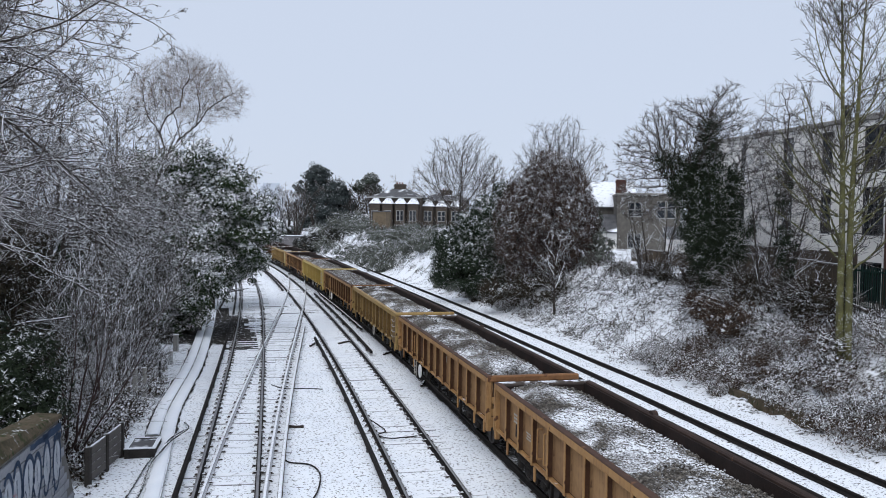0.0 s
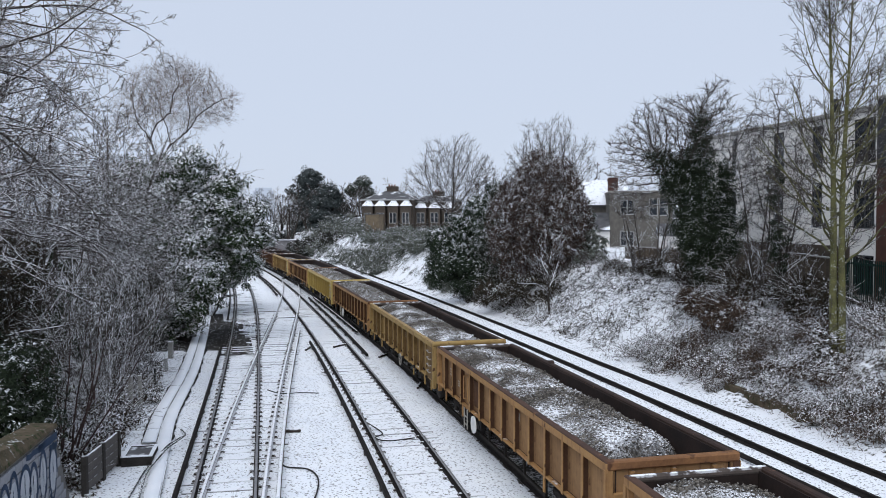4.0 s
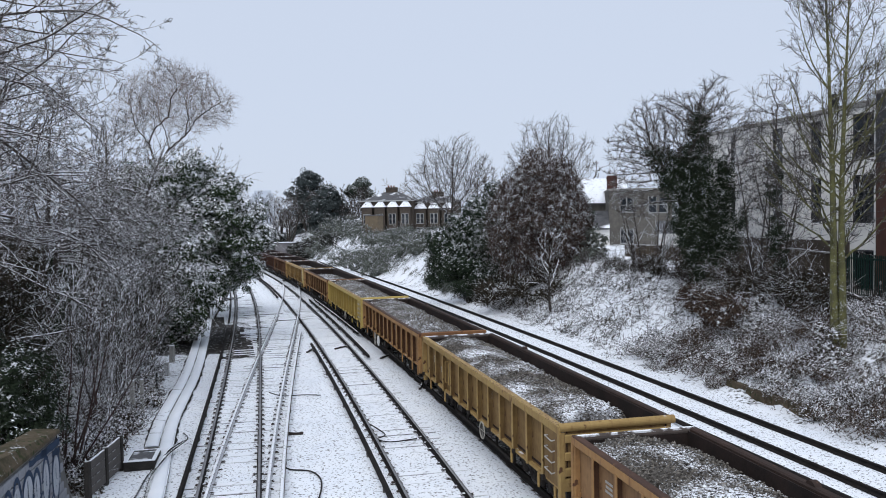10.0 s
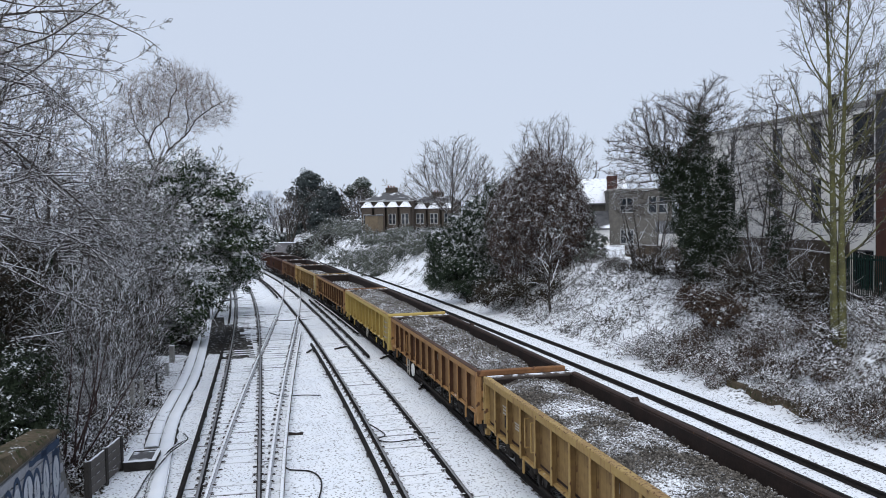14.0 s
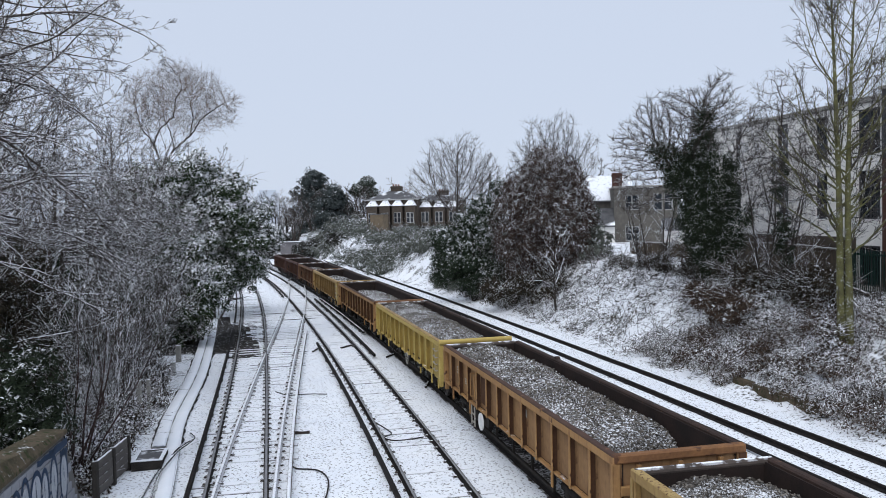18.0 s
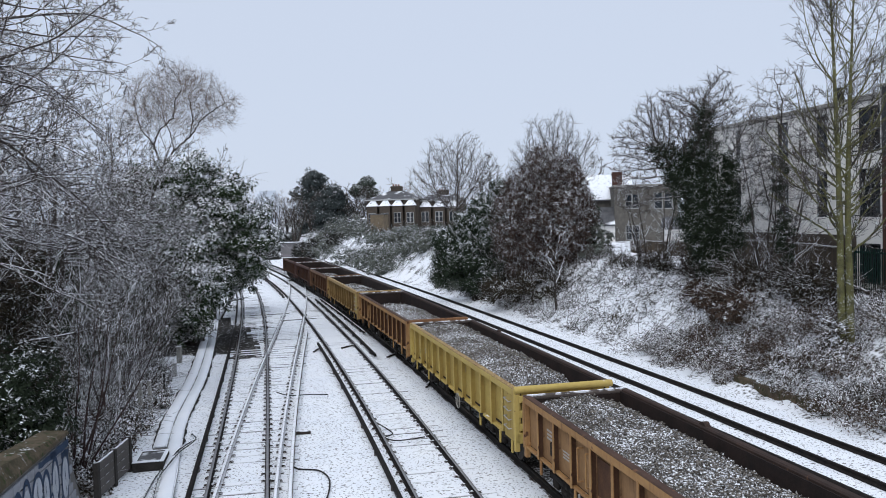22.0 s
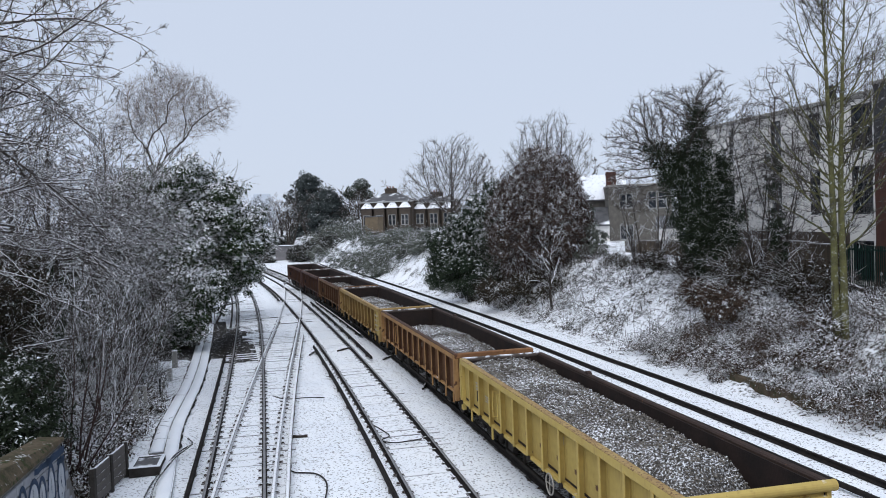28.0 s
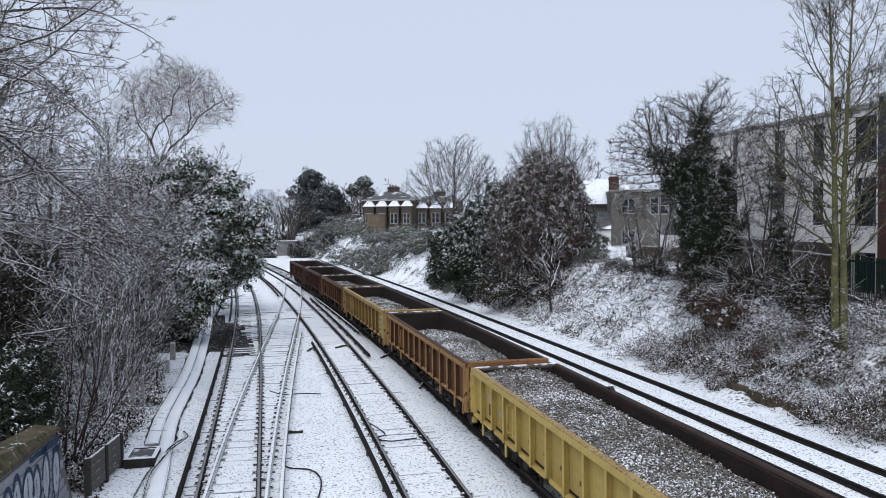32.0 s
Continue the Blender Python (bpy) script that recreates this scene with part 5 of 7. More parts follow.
ivied = grown_tree("ivy_clad_tree", "bare-topped tree, fanning stems wrapped in dark ivy", (13.5, 42.0, 2.6), [(0, 0, -0.3), (0, 0, 0.7)], [(-1.2, 0, 8.4, 2.5, 2.0, 1.9), (-3.4, 0, 7.4, 1.9, 1.5, 1.7), (-2.7, 0, 8.8, 1.6, 1.4, 1.3), (0.2, 0, 9.6, 1.1, 1.2, 1.6), (1.7, 0, 8.2, 1.2, 1.3, 1.4), (2.2, 0, 5.8, 1.5, 1.4, 2.0), (-4.4, 0, 6.4, 1.1, 1.0, 1.0), (-4.0, 0, 4.9, 1.3, 1.2, 1.2)], 5200, 0.21, 42, 0.0095, m_bark, m_twigbare, twigs=4, twig_len=0.4, droop=-0.34, wobble=0.14, forks=STEMS)
wrap = []
for stem, fat in zip(STEMS, (0.95, 0.85, 0.75, 0.8, 0.6)):
    for (x0, y0, z0), (x1, y1, z1) in zip(stem, stem[1:]):
        n = max(2, round((z1 - z0) / 0.55))
        for k in range(n):
            w = (k + 0.5) / n
            r = fat * (1.15 - 0.45 * (z0 + (z1 - z0) * w) / stem[-1][2]) * (0.8 + 0.4 * ((k * 7 + len(wrap) * 5) % 10) / 10)
            wrap.append((x0 + (x1 - x0) * w, y0 + (y1 - y0) * w, z0 + (z1 - z0) * w, r, r * 0.9, 0.55))
ivy_on(ivied, wrap, 120000, 0.04, 43, 0.36)
sapling = grown_tree("sapling_tree", "thin bare tree with ivy on its stem", (14.5, 36.0, 2.7), [(0, 0, -0.3), (0.05, 0, 3.0), (-0.1, 0, 6.5), (-0.05, 0, 8.6)], [(-0.1, 0, 6.4, 1.9, 1.4, 3.9), (0, 0, 3.4, 1.5, 1.2, 2.6)], 1300, 0.24, 44, 0.0075, m_bark, m_twigbare, twigs=3, twig_len=0.45, power=0.38, droop=-0.2)
ivy_on(sapling, [(0, 0, 2.6, 0.35, 0.35, 2.2), (-0.2, 0, 5.4, 0.3, 0.3, 1.2)], 5000, 0.05, 45, 0.2)
for x, y, h, seed in ((13.7, 36.4, 8.4, 241), (15.2, 37.2, 8.8, 242), (12.2, 47.0, 6.5, 244), (11.4, 49.0, 6.0, 245)):
    bare_tree("sapling_tree", "thin many-stemmed bare tree at the top of the bank", gp(x, y, -0.1), [(0.05, 0, 1), (-0.12, 0.05, 1), (0.2, 0.05, 1)], h, 0.06, seed, [(12, 0.12, 0.98, 46, 0.26, 0.42, 6, 0.12, 0.04), (6, 0.2, 1.0, 38, 0.5, 0.55, 4, 0.14, 0.02), (4, 0.15, 1.0, 36, 0.5, 0.6, 3, 0.14, 0.0)], m_bark, m_twigsnowy, "bank-top saplings", least=0.005)
mound = leafy("creeper_mound", "tall mound of dead brown creeper frosted with snow", gp(7.0, 58.0, -0.3),
              [(0.2, 0, 4.4, 2.6, 2.4, 4.2), (-2.0, 0.3, 3.6, 1.7, 2.0, 3.4), (1.5, -0.3, 3.4, 1.7, 1.9, 3.2), (-0.3, -0.4, 7.4, 1.4, 1.5, 1.7), (-1.3, -0.4, 5.6, 1.5, 1.5, 1.9), (1.5, -0.3, 6.2, 1.1, 1.4, 1.6)], 110000, 0.043, m_creeper, 46, clump=0.36, per=100, long=1.7, droop=0.6, category="creeper", shell=0.86)
rng = np.random.RandomState(146)
lob = np.array([(0.2, 0, 4.2, 2.6, 2.4, 4.2), (-2.0, 0.3, 3.8, 1.8, 2.1, 3.5), (1.5, -0.3, 3.6, 1.8, 2.0, 3.3), (0.2, -0.4, 7.5, 1.6, 1.7, 1.8), (-1.2, -0.4, 6.1, 1.6, 1.6, 2.0)])
pick = rng.choice(5, 2600, p=(0.32, 0.2, 0.2, 0.14, 0.14))
d = unit(rng.normal(0, 1, (2600, 3)) + np.array([0, -0.3, 0.2]))
pts, rad = limbs(rng, lob[pick, :3] + d * lob[pick, 3:] * rng.uniform(0.9, 1.03, (2600, 1)), unit(d * 0.5 + np.array([0, 0, -0.5])), rng.uniform(0.6, 1.6, 2600), np.full(2600, 0.009), 4, 0.2, -0.4)
v, f = segs(pts, rad, 3, 0.006)
tagged(part("stem_curtain", quick_mesh("stem_curtain", v, f, m_stem), None, mound, "hanging dead creeper stems"), kind="stuff")
leafy("holly_tree", "dark evergreen tree with light snow", gp(2.0, 66.0, -0.2), [(0.2, 0, 4.0, 2.6, 2.4, 3.4), (1.0, 0, 6.8, 1.5, 1.6, 1.8), (-1.8, 0, 3.6, 1.4, 1.6, 1.8), (2.3, 0.3, 8.6, 0.9, 1.0, 1.3), (1.4, 0, 2.0, 2.2, 2.0, 2.0), (-0.6, 0, 6.2, 1.0, 1.0, 0.9), (2.6, 0, 6.4, 1.2, 1.2, 1.8), (-2.4, 0, 2.4, 1.0, 1.0, 1.0), (-2.2, 0, 5.0, 1.1, 1.2, 1.1)], 80000, 0.07, m_holly, 47, stems=[((0, 0, 0), (0.5, 0, 7), 0.25)], clump=0.55, loose=0.32)
bare_tree("frosted_shrub", "grey frosted shrub leaning on the creeper mound", gp(5.1, 60.5), [(math.cos(a) * 0.22, math.sin(a) * 0.2, 1) for a in range(8)], 7.2, 0.05, 53, BUSHY, m_stem, m_twig, category="shrub", parts=("stem", "twig_mass"), least=0.010)
bare_tree("small_tree", "small bare tree outlined in snow on the bank", gp(6.75, 52.8, -0.1), [(-0.02, 0, 1)], 5.4, 0.095, 48, [(14, 0.32, 0.97, 60, 0.6, 0.55, 6, 0.09, 0.04), (6, 0.25, 1.0, 40, 0.36, 0.6, 3, 0.12, 0.02)], m_bark, m_twigsnowy, least=0.012, stem_wobble=0.05, limb_bark=False)
grown_tree("lime_tree", "bare tree with upswept branches behind the mound", (9.6, 75.0, 3.4), [(0, 0, -0.3), (0, 0, 1.6)], [(0, 0, 7.6, 3.0, 3.0, 3.8), (2.5, 0, 8.0, 1.7, 1.6, 2.6), (-2.5, 0, 7.4, 1.7, 1.8, 2.8), (0.9, 0, 10.8, 1.5, 1.5, 1.8), (-1.3, 0, 10.3, 1.5, 1.4, 1.8), (3.4, 0, 9.4, 0.9, 1.0, 1.4)], 3200, 0.30, 49, 0.0105, m_bark, m_twigbare, "far bare trees", twigs=3, twig_len=0.7, droop=-0.32, wobble=0.12, power=0.4, limb=0.05)
grown_tree("lime_tree", "bare tree with upswept branches", (1.0, 90.0, 3.4), [(0, 0, -0.3), (0, 0, 1.6)], [(0, 0, 7.2, 3.8, 3.4, 3.8), (3.2, 0, 7.6, 2.0, 1.8, 2.6), (-3.4, 0, 6.8, 1.9, 1.8, 2.6), (1.2, 0, 10.6, 1.8, 1.5, 1.6), (-1.8, 0, 10.0, 1.8, 1.4, 1.8)], 3200, 0.34, 50, 0.0125, m_bark, m_twigbare, "far bare trees", twigs=3, twig_len=0.8, droop=-0.32, wobble=0.12, power=0.4, limb=0.05)
leafy("holly_bush", "dark evergreen leaning out beside the creeper mound", (10.0, 61.0, 3.0), [(0, 0, 3.8, 1.0, 1.2, 1.2), (0.3, 0, 2.4, 0.9, 1.0, 1.2)], 12000, 0.06, m_holly, 147, stems=[((0, 0, -0.6), (0, 0, 4), 0.1)], clump=0.4)
for i, (u, y, h) in enumerate([(15.6, 33.5, 1.6), (15.2, 35.2, 1.8), (15.9, 37.5, 2.0), (15.4, 40.0, 1.9), (15.8, 44.5, 2.0), (15.4, 48.0, 1.8), (15.9, 31.5, 1.5), (14.8, 54.0, 1.6), (14.6, 42.0, 1.6)]):
    x = float(line_d(np.array(y))) + u
    bare_tree("scrub_bush", "dark twiggy bush at the top of the bank", gp(x, y), [(math.cos(a) * 0.55, math.sin(a) * 0.5, 1) for a in range(5)], h, 0.025, 160 + i, TWIGGY, m_stem, m_twigbare, "bank-top bushes", category="shrub", parts=("stem", "twig_mass"), least=0.005)
leafy("ivy_groundcover", "dark ivy and dead growth along the top of the bank", gp(float(line_d(np.array(42.0))) + 14.9, 42.0, 0.0), [(2.0, -8.5, 0.3, 0.9, 2.6, 0.9), (1.1, -3.5, 0.4, 1.0, 2.8, 1.0), (0.7, 1.5, 0.4, 1.0, 2.8, 1.0), (-0.8, 6, 0.3, 0.9, 2.6, 0.9), (-1.9, 10.5, 0.2, 0.8, 2.4, 0.7)], 30000, 0.05, m_ivybrown, 59, clump=0.4, category="shrub", twigs=500)

log = thing("fallen_branch", "snow-topped fallen branch beside the green fence", "branch")
LOG = np.array([[(16.0, 33.7, 3.55), (16.35, 33.5, 3.42), (16.75, 33.25, 3.2), (17.3, 32.95, 3.06), (18.0, 32.6, 3.02), (18.8, 32.3, 3.05)]])
part("stem", quick_mesh("stem", *segs(LOG, np.array([[0.05, 0.07, 0.085, 0.09, 0.095, 0.10]]), 9), m_bark, smooth=True), None, log)
part("stub", quick_mesh("stub", *segs(np.array([[(16.6, 33.35, 3.25), (16.35, 33.1, 2.85)], [(17.3, 32.95, 3.06), (17.2, 33.5, 2.9)]]), np.array([[0.05, 0.035], [0.05, 0.03]]), 6), m_bark, smooth=True), None, log)

# undergrowth below the shrubs on the left
leafy("undergrowth", "snow-dusted brambles and dead stems under the shrubs", gp(-10.6, 25.0), [(0.3, -3.6, 0.1, 0.9, 1.6, 0.45), (-0.4, -1, 0.2, 1.3, 1.8, 0.6), (-0.6, 2, 0.2, 1.3, 1.8, 0.6), (-1.2, 5, 0.2, 1.2, 1.8, 0.6), (-2.0, 8, 0.2, 1.2, 1.8, 0.6), (-2.8, 11, 0.2, 1.2, 1.8, 0.6)], 30000, 0.045, m_bramble, 60, clump=0.35, category="shrub", twigs=700)
leafy("dead_undergrowth", "dark dead growth at the foot of the creeper mound", gp(6.3, 56.3, -0.1), [(0, 0, 0.6, 2.6, 2.4, 1.2), (-2.4, 2.6, 0.5, 1.8, 2.0, 1.2), (2.0, 1.4, 1.0, 1.6, 1.8, 1.4)], 16000, 0.06, m_ivybrown, 61, clump=0.45, category="shrub", twigs=200)
for i, (x, y, w, h) in enumerate([(13.7, 39.2, 2.0, 1.2), (14.5, 35.2, 1.8, 1.3), (15.1, 32.2, 1.4, 0.9), (12.6, 45.0, 1.8, 1.2)]):
    grown_tree("bank_shrub", "bare shrub with snow-lined arching branches", gp(x, y), [(0, 0, -0.2), (0, 0, 0.3)], [(0, 0, h, w, 1.2, h * 0.9)], 300, 0.24, 180 + i, 0.0065, m_stem, m_twigbare, "bank-top bushes", twigs=2, twig_len=0.45, wobble=0.15, limb=0.03, category="shrub", parts=("stem", "twig_mass"))
leafy("dark_undergrowth", "dark dead brambles below the ivy-clad tree", gp(12.1, 41.5, -0.1), [(0.3, -1.2, 0.25, 1.1, 2.2, 0.55), (1.0, -3.9, 0.3, 1.0, 1.6, 0.6)], 11000, 0.05, m_bracken, 62, clump=0.35, category="shrub", twigs=250)

# ---- bank growth: brambles, dead stalks ----
def scatter(rng, n, y0, y1, u0, u1, dens=None):
    y = rng.uniform(y0, y1, n * 3)
    u = rng.uniform(u0, u1, n * 3)
    if dens is not None:
        keep = rng.uniform(0, 1, n * 3) < dens(u, y)
        y, u = y[keep], u[keep]
    y, u = y[:n], u[:n]
    return np.stack([u + line_d(y), y, ground_z(u, y)], 1)


def bramble_patch(label, n_clump, y0, y1, u0, u1, seed, leaf, size, per=26, rise=0.35, dens=None, canes=0, mound=False):
    rng = np.random.RandomState(seed)
    c = scatter(rng, n_clump, y0, y1, u0, u1, dens)
    par = np.repeat(np.arange(len(c)), per)
    e = unit(rng.normal(0, 1, (len(par), 3)))
    e[:, 2] = np.abs(e[:, 2])
    h = rise * rng.uniform(0.4, 1.5, (len(c), 1))
    wide = h * rng.uniform(1.0, 1.7, (len(c), 2))
    deep = rng.uniform(0.3, 1, (len(par), 1)) ** (0.25 if mound else 1)
    pos = c[par] + e * deep * np.concatenate([wide, h], 1)[par]
    e = unit(e * np.array([1.0, 1.0, 0.9 if mound else 1.0]))
    t = tagged(new("brambles", quick_mesh("brambles", *leaves(rng, pos, e, size, 2.1 if mound else 1.5, 0.35 if mound else 0.0, 0.34 if mound else 0.55), leaf)), label, "brambles", kind="stuff")
    if canes:
        c = scatter(rng, canes, y0, y1, u0, u1, dens)
        d = unit(rng.normal(0, 0.6, (len(c), 3)) + np.array([0, 0, 0.9]))
        pts, rad = limbs(rng, c, d, rng.uniform(0.5, 1.5, len(c)), np.full(len(c), 0.012), 4, 0.18, -0.26)
        v, f = segs(pts, rad, 3, 0.005)
        tagged(new("bramble_canes", quick_mesh("bramble_canes", v, f, m_twig)), "arching bramble canes under snow", "brambles", kind="stuff")
    return t


def lumpy(u, y):
    foot = u > 10.6 + 0.35 * wob(u * 0, y, 2.0, 31)
    return foot * np.clip(0.42 + 1.1 * wob(u, y, 2.4, 7) + 0.9 * wob(u, y, 1.2, 23) + 0.45 * (u < 12.4) - 0.6 * smooth(36, 42, y), 0.12, 1)


def swath(u, y):
    """Thin growth on the open white slope, thicker towards the creeper mound."""
    return np.clip(0.5 + 0.7 * wob(u, y, 3.0, 7) + 0.3 * smooth(50, 56, y), 0.12, 1)


def clearing(u, y):
    return np.where((y > 76) & (y < 95) & (u < 12.8 + 0.9 * wob(u * 0, y, 1.2, 33)), 0.10, 0.8)


bramble_patch("brown and green brambles under snow on the bank", 260, 18, 41, 10.4, 16.2, 61, m_bramble, 0.026, per=620, rise=0.66, dens=lumpy, canes=1500, mound=True)
bramble_patch("dark red-brown bracken and brambles low on the bank", 130, 17, 38, 10.5, 14.5, 66, m_bracken, 0.026, per=640, rise=0.68, dens=lumpy, canes=900, mound=True)
bramble_patch("snowy brambles farther along the bank", 2200, 39, 70, 10.5, 16.5, 62, m_bramble, 0.030, per=34, rise=0.2, dens=swath, canes=4200)
bramble_patch("snowy grey-green scrub along the far bank", 620, 66, 120, 10.8, 18, 63, m_scrub, 0.055, per=110, rise=0.6, dens=clearing, mound=True)
bramble_patch("leaf litter and snow beside the chamber", 500, 18, 40, -13.4, -11.9, 65, m_bramble, 0.04, per=14, rise=0.12)
bramble_patch("snowy undergrowth beside the cable troughs", 900, 19, 48, -17.5, -12.9, 64, m_bramble, 0.06, per=22, rise=0.3, canes=1500)
for i, (x, y, s) in enumerate([(0.2, 84, 1.6), (-1.4, 93, 1.7), (-6.2, 104, 1.7), (-9.0, 112, 1.6), (1.6, 76, 1.4), (-0.5, 77, 1.3), (0.6, 73, 1.1), (-1.2, 100, 1.6), (-12.5, 122, 2.6), (-15, 132, 3.0), (-18.5, 140, 3.0), (-8, 98, 2.0), (-11, 108, 2.2), (-15, 120, 2.4), (-20, 135, 2.6), (-22.5, 146, 2.6), (2.5, 94, 1.9), (-5, 112, 1.7), (-9.6, 106, 1.6), (-6.8, 100.5, 1.8), (-4.4, 95.5, 1.8), (-2.5, 91, 1.5)]):
    leafy("bush", "rounded grey-green bush covered with snow", gp(x, y, -0.3), [(0, 0, s * 0.55, s * 0.95, s, s * 0.7), (s * 0.6, 0, s * 0.4, s * 0.7, s * 0.7, s * 0.5)], 9000, 0.055, m_scrub, 80 + i, clump=0.42, category="shrub", twigs=160, loose=0.3)
leafy("ivy_stump", "snow-capped ivy hanging over the fence end", gp(10.3, 56.5, -0.2), [(0, 0, 1.2, 0.9, 0.9, 1.3), (-0.5, -0.8, 0.6, 0.8, 0.8, 0.8)], 5000, 0.07, m_scrub, 91, clump=0.3, category="shrub")
leafy("dead_fern_patch", "dark brown dead bracken under the ivy-clad tree", gp(12.6, 38.5, -0.1), [(0, 0, 0.3, 1.3, 2.4, 0.6), (-0.8, -3.0, 0.2, 1.0, 1.6, 0.5), (1.4, 1.5, 0.4, 1.2, 1.6, 0.7)], 9000, 0.055, m_bracken, 92, clump=0.3, category="shrub")

# ---- flats beside the line ----
def facade(name, label, category, origin, along, length, z0, z1, depth, wall, openings, frame_m, roof_m, thick=0.3):
    """A building whose front runs from origin towards 'along'; openings (start, end, bottom, top, kind)."""
    a = math.atan2(along[1], along[0])
    t = thing(name, label, category, Matrix.Translation((origin[0], origin[1], 0)) @ Matrix.Rotation(a, 4, "Z"))
    xs = sorted({0.0, length, *(o[0] for o in openings), *(o[1] for o in openings)})
    zs = sorted({z0, z1, *(o[2] for o in openings), *(o[3] for o in openings)})
    sp = []
    for x0, x1 in zip(xs, xs[1:]):
        for b0, b1 in zip(zs, zs[1:]):
            cx, cz = (x0 + x1) / 2, (b0 + b1) / 2
            if not any(o[0] < cx < o[1] and o[2] < cz < o[3] for o in openings):
                sp.append((x0, x1, 0, thick, b0, b1))
    bm = boxes(sp)
    bmesh.ops.remove_doubles(bm, verts=bm.verts, dist=0.0005)
    part("front_wall", bm, wall, t)
    part("side_wall", boxes([(0, thick, thick + 0.002, depth, z0, z1)]), wall, t)
    part("side_wall", boxes([(length - thick, length, thick + 0.002, depth, z0, z1)]), wall, t)
    part("back_wall", boxes([(thick, length - thick, depth - thick, depth, z0, z1)]), wall, t)
    part("roof", boxes([(-0.12, length + 0.12, -0.12, depth + 0.12, z1 + 0.003, z1 + 0.22)], 0.02), roof_m, t, "flat roof with a snowy edge")
    for x0, x1, b0, b1, kind in openings:
        win = part("window", boxes([(x0, x0 + 0.07, 0.10, 0.18, b0, b1), (x1 - 0.07, x1, 0.10, 0.18, b0, b1), (x0 + 0.07, x1 - 0.07, 0.10, 0.18, b1 - 0.07, b1), (x0 + 0.07, x1 - 0.07, 0.10, 0.18, b0, b0 + 0.07)]), frame_m, t)
        n = max(1, round((x1 - x0) / 0.75))
        w = (x1 - x0) / n
        for i in range(n):
            part("pane", boxes([(x0 + i * w + 0.04, x0 + (i + 1) * w - 0.04, 0.13, 0.15, b0 + 0.05, b1 - 0.05)]), m_glass, win, "dark glass pane")
            if i:
                part("mullion", boxes([(x0 + i * w - 0.035, x0 + i * w + 0.035, 0.09, 0.19, b0 + 0.07, b1 - 0.07)]), frame_m, win)
        if kind == "balcony":
            rails = part("balcony_rail", boxes([(x0 - 0.1, x1 + 0.1, -0.16, -0.11, b0 + 1.02, b0 + 1.07)]), m_black, t, "black metal balcony railing")
            part("bottom_rail", boxes([(x0 - 0.1, x1 + 0.1, -0.16, -0.11, b0 + 0.05, b0 + 0.09)]), m_black, rails)
            k = int((x1 - x0 + 0.2) / 0.11)
            for i in range(k + 1):
                xx = x0 - 0.1 + (x1 - x0 + 0.2) * i / k
                part("baluster", rod(bmesh.new(), (xx, -0.135, b0 + 0.09), (xx, -0.135, b0 + 1.02), 0.008, sides=4), m_black, rails)
    return t


BD = Vector((-2.46, 13.0, 0)).normalized()
FAR_END = Vector((17.97, 37.0, 0)) + BD * 12.6
NEAR_END = Vector((17.97, 37.0, 0)) - BD * 1.95


def bl(y):
    """Distance along the front from its far end for a point at depth y."""
    return (FAR_END.y - y) / BD.y


L_ALL = (FAR_END - NEAR_END).length
ops = []
for yc, w, kind in ((36.05, 1.45, "balcony"), (39.25, 0.9, ""), (42.3, 1.0, ""), (46.5, 0.6, "")):
    c = bl(yc)
    for b0, b1 in ((6.2, 8.3), (9.0, 10.95)):
        ops.append((c - w / 2, c + w / 2, b0, b1, kind))
    ops.append((c - w / 2, c + w / 2, 3.3, 5.05, ""))
flats = facade("apartment_block", "white-rendered three-storey flats with dark tall windows", "building", FAR_END, -BD, L_ALL, 2.0, 11.2, 9.0, m_render, ops, m_frame, m_concrete)
part("ground_floor_cladding", boxes([(0, bl(36.05) - 0.8, -0.06, -0.003, 2.0, 5.4)]), m_brownbrick, flats, "brown brick lower storey")
bm = bmesh.new()
rod(bm, (bl(37.4), 0.25, 12.3), (bl(35.4), 0.25, 12.3), 0.025, sides=6)
rod(bm, (bl(37.4), 0.25, 11.5), (bl(35.4), 0.25, 11.5), 0.02, sides=6)
for i in range(22):
    x = bl(37.4) + (bl(35.4) - bl(37.4)) * i / 21
    rod(bm, (x, 0.25, 11.4), (x, 0.25, 12.3), 0.012, sides=4)
part("roof_railing", bm, m_whiteframe, flats, "pale metal railing on the roof")
part("roof_cowl", rod(rod(bmesh.new(), (bl(39.0), 0.8, 11.4), (bl(39.0), 0.8, 12.0), 0.16, sides=12), (bl(39.0), 0.8, 12.0), (bl(39.0), 0.8, 12.2), 0.24, 0.08, sides=12), m_black, flats, "round dark roof cowl")
# projecting brick wing at the near end
pier = thing("brick_wing", "red brick stair wing beside the white flats", "building", Matrix.Translation(NEAR_END) @ Matrix.Rotation(math.atan2(-BD.y, -BD.x), 4, "Z"))
part("wall", boxes([(0.01, 6.0, -0.12, 8.0, 2.0, 8.75)]), m_redclad, pier, "red brick wall")
part("upper_storey", boxes([(0.01, 6.0, -0.14, 8.0, 8.76, 11.6)]), m_frame, pier, "dark grey clad top storey")
part("coping", boxes([(-0.1, 6.1, -0.24, 8.1, 11.605, 11.75)], 0.02), m_concrete, pier)
for z in (3.4, 6.2):
    part("window", boxes([(1.4, 2.6, -0.16, -0.12, z, z + 1.9)]), m_glass, pier, "dark window")

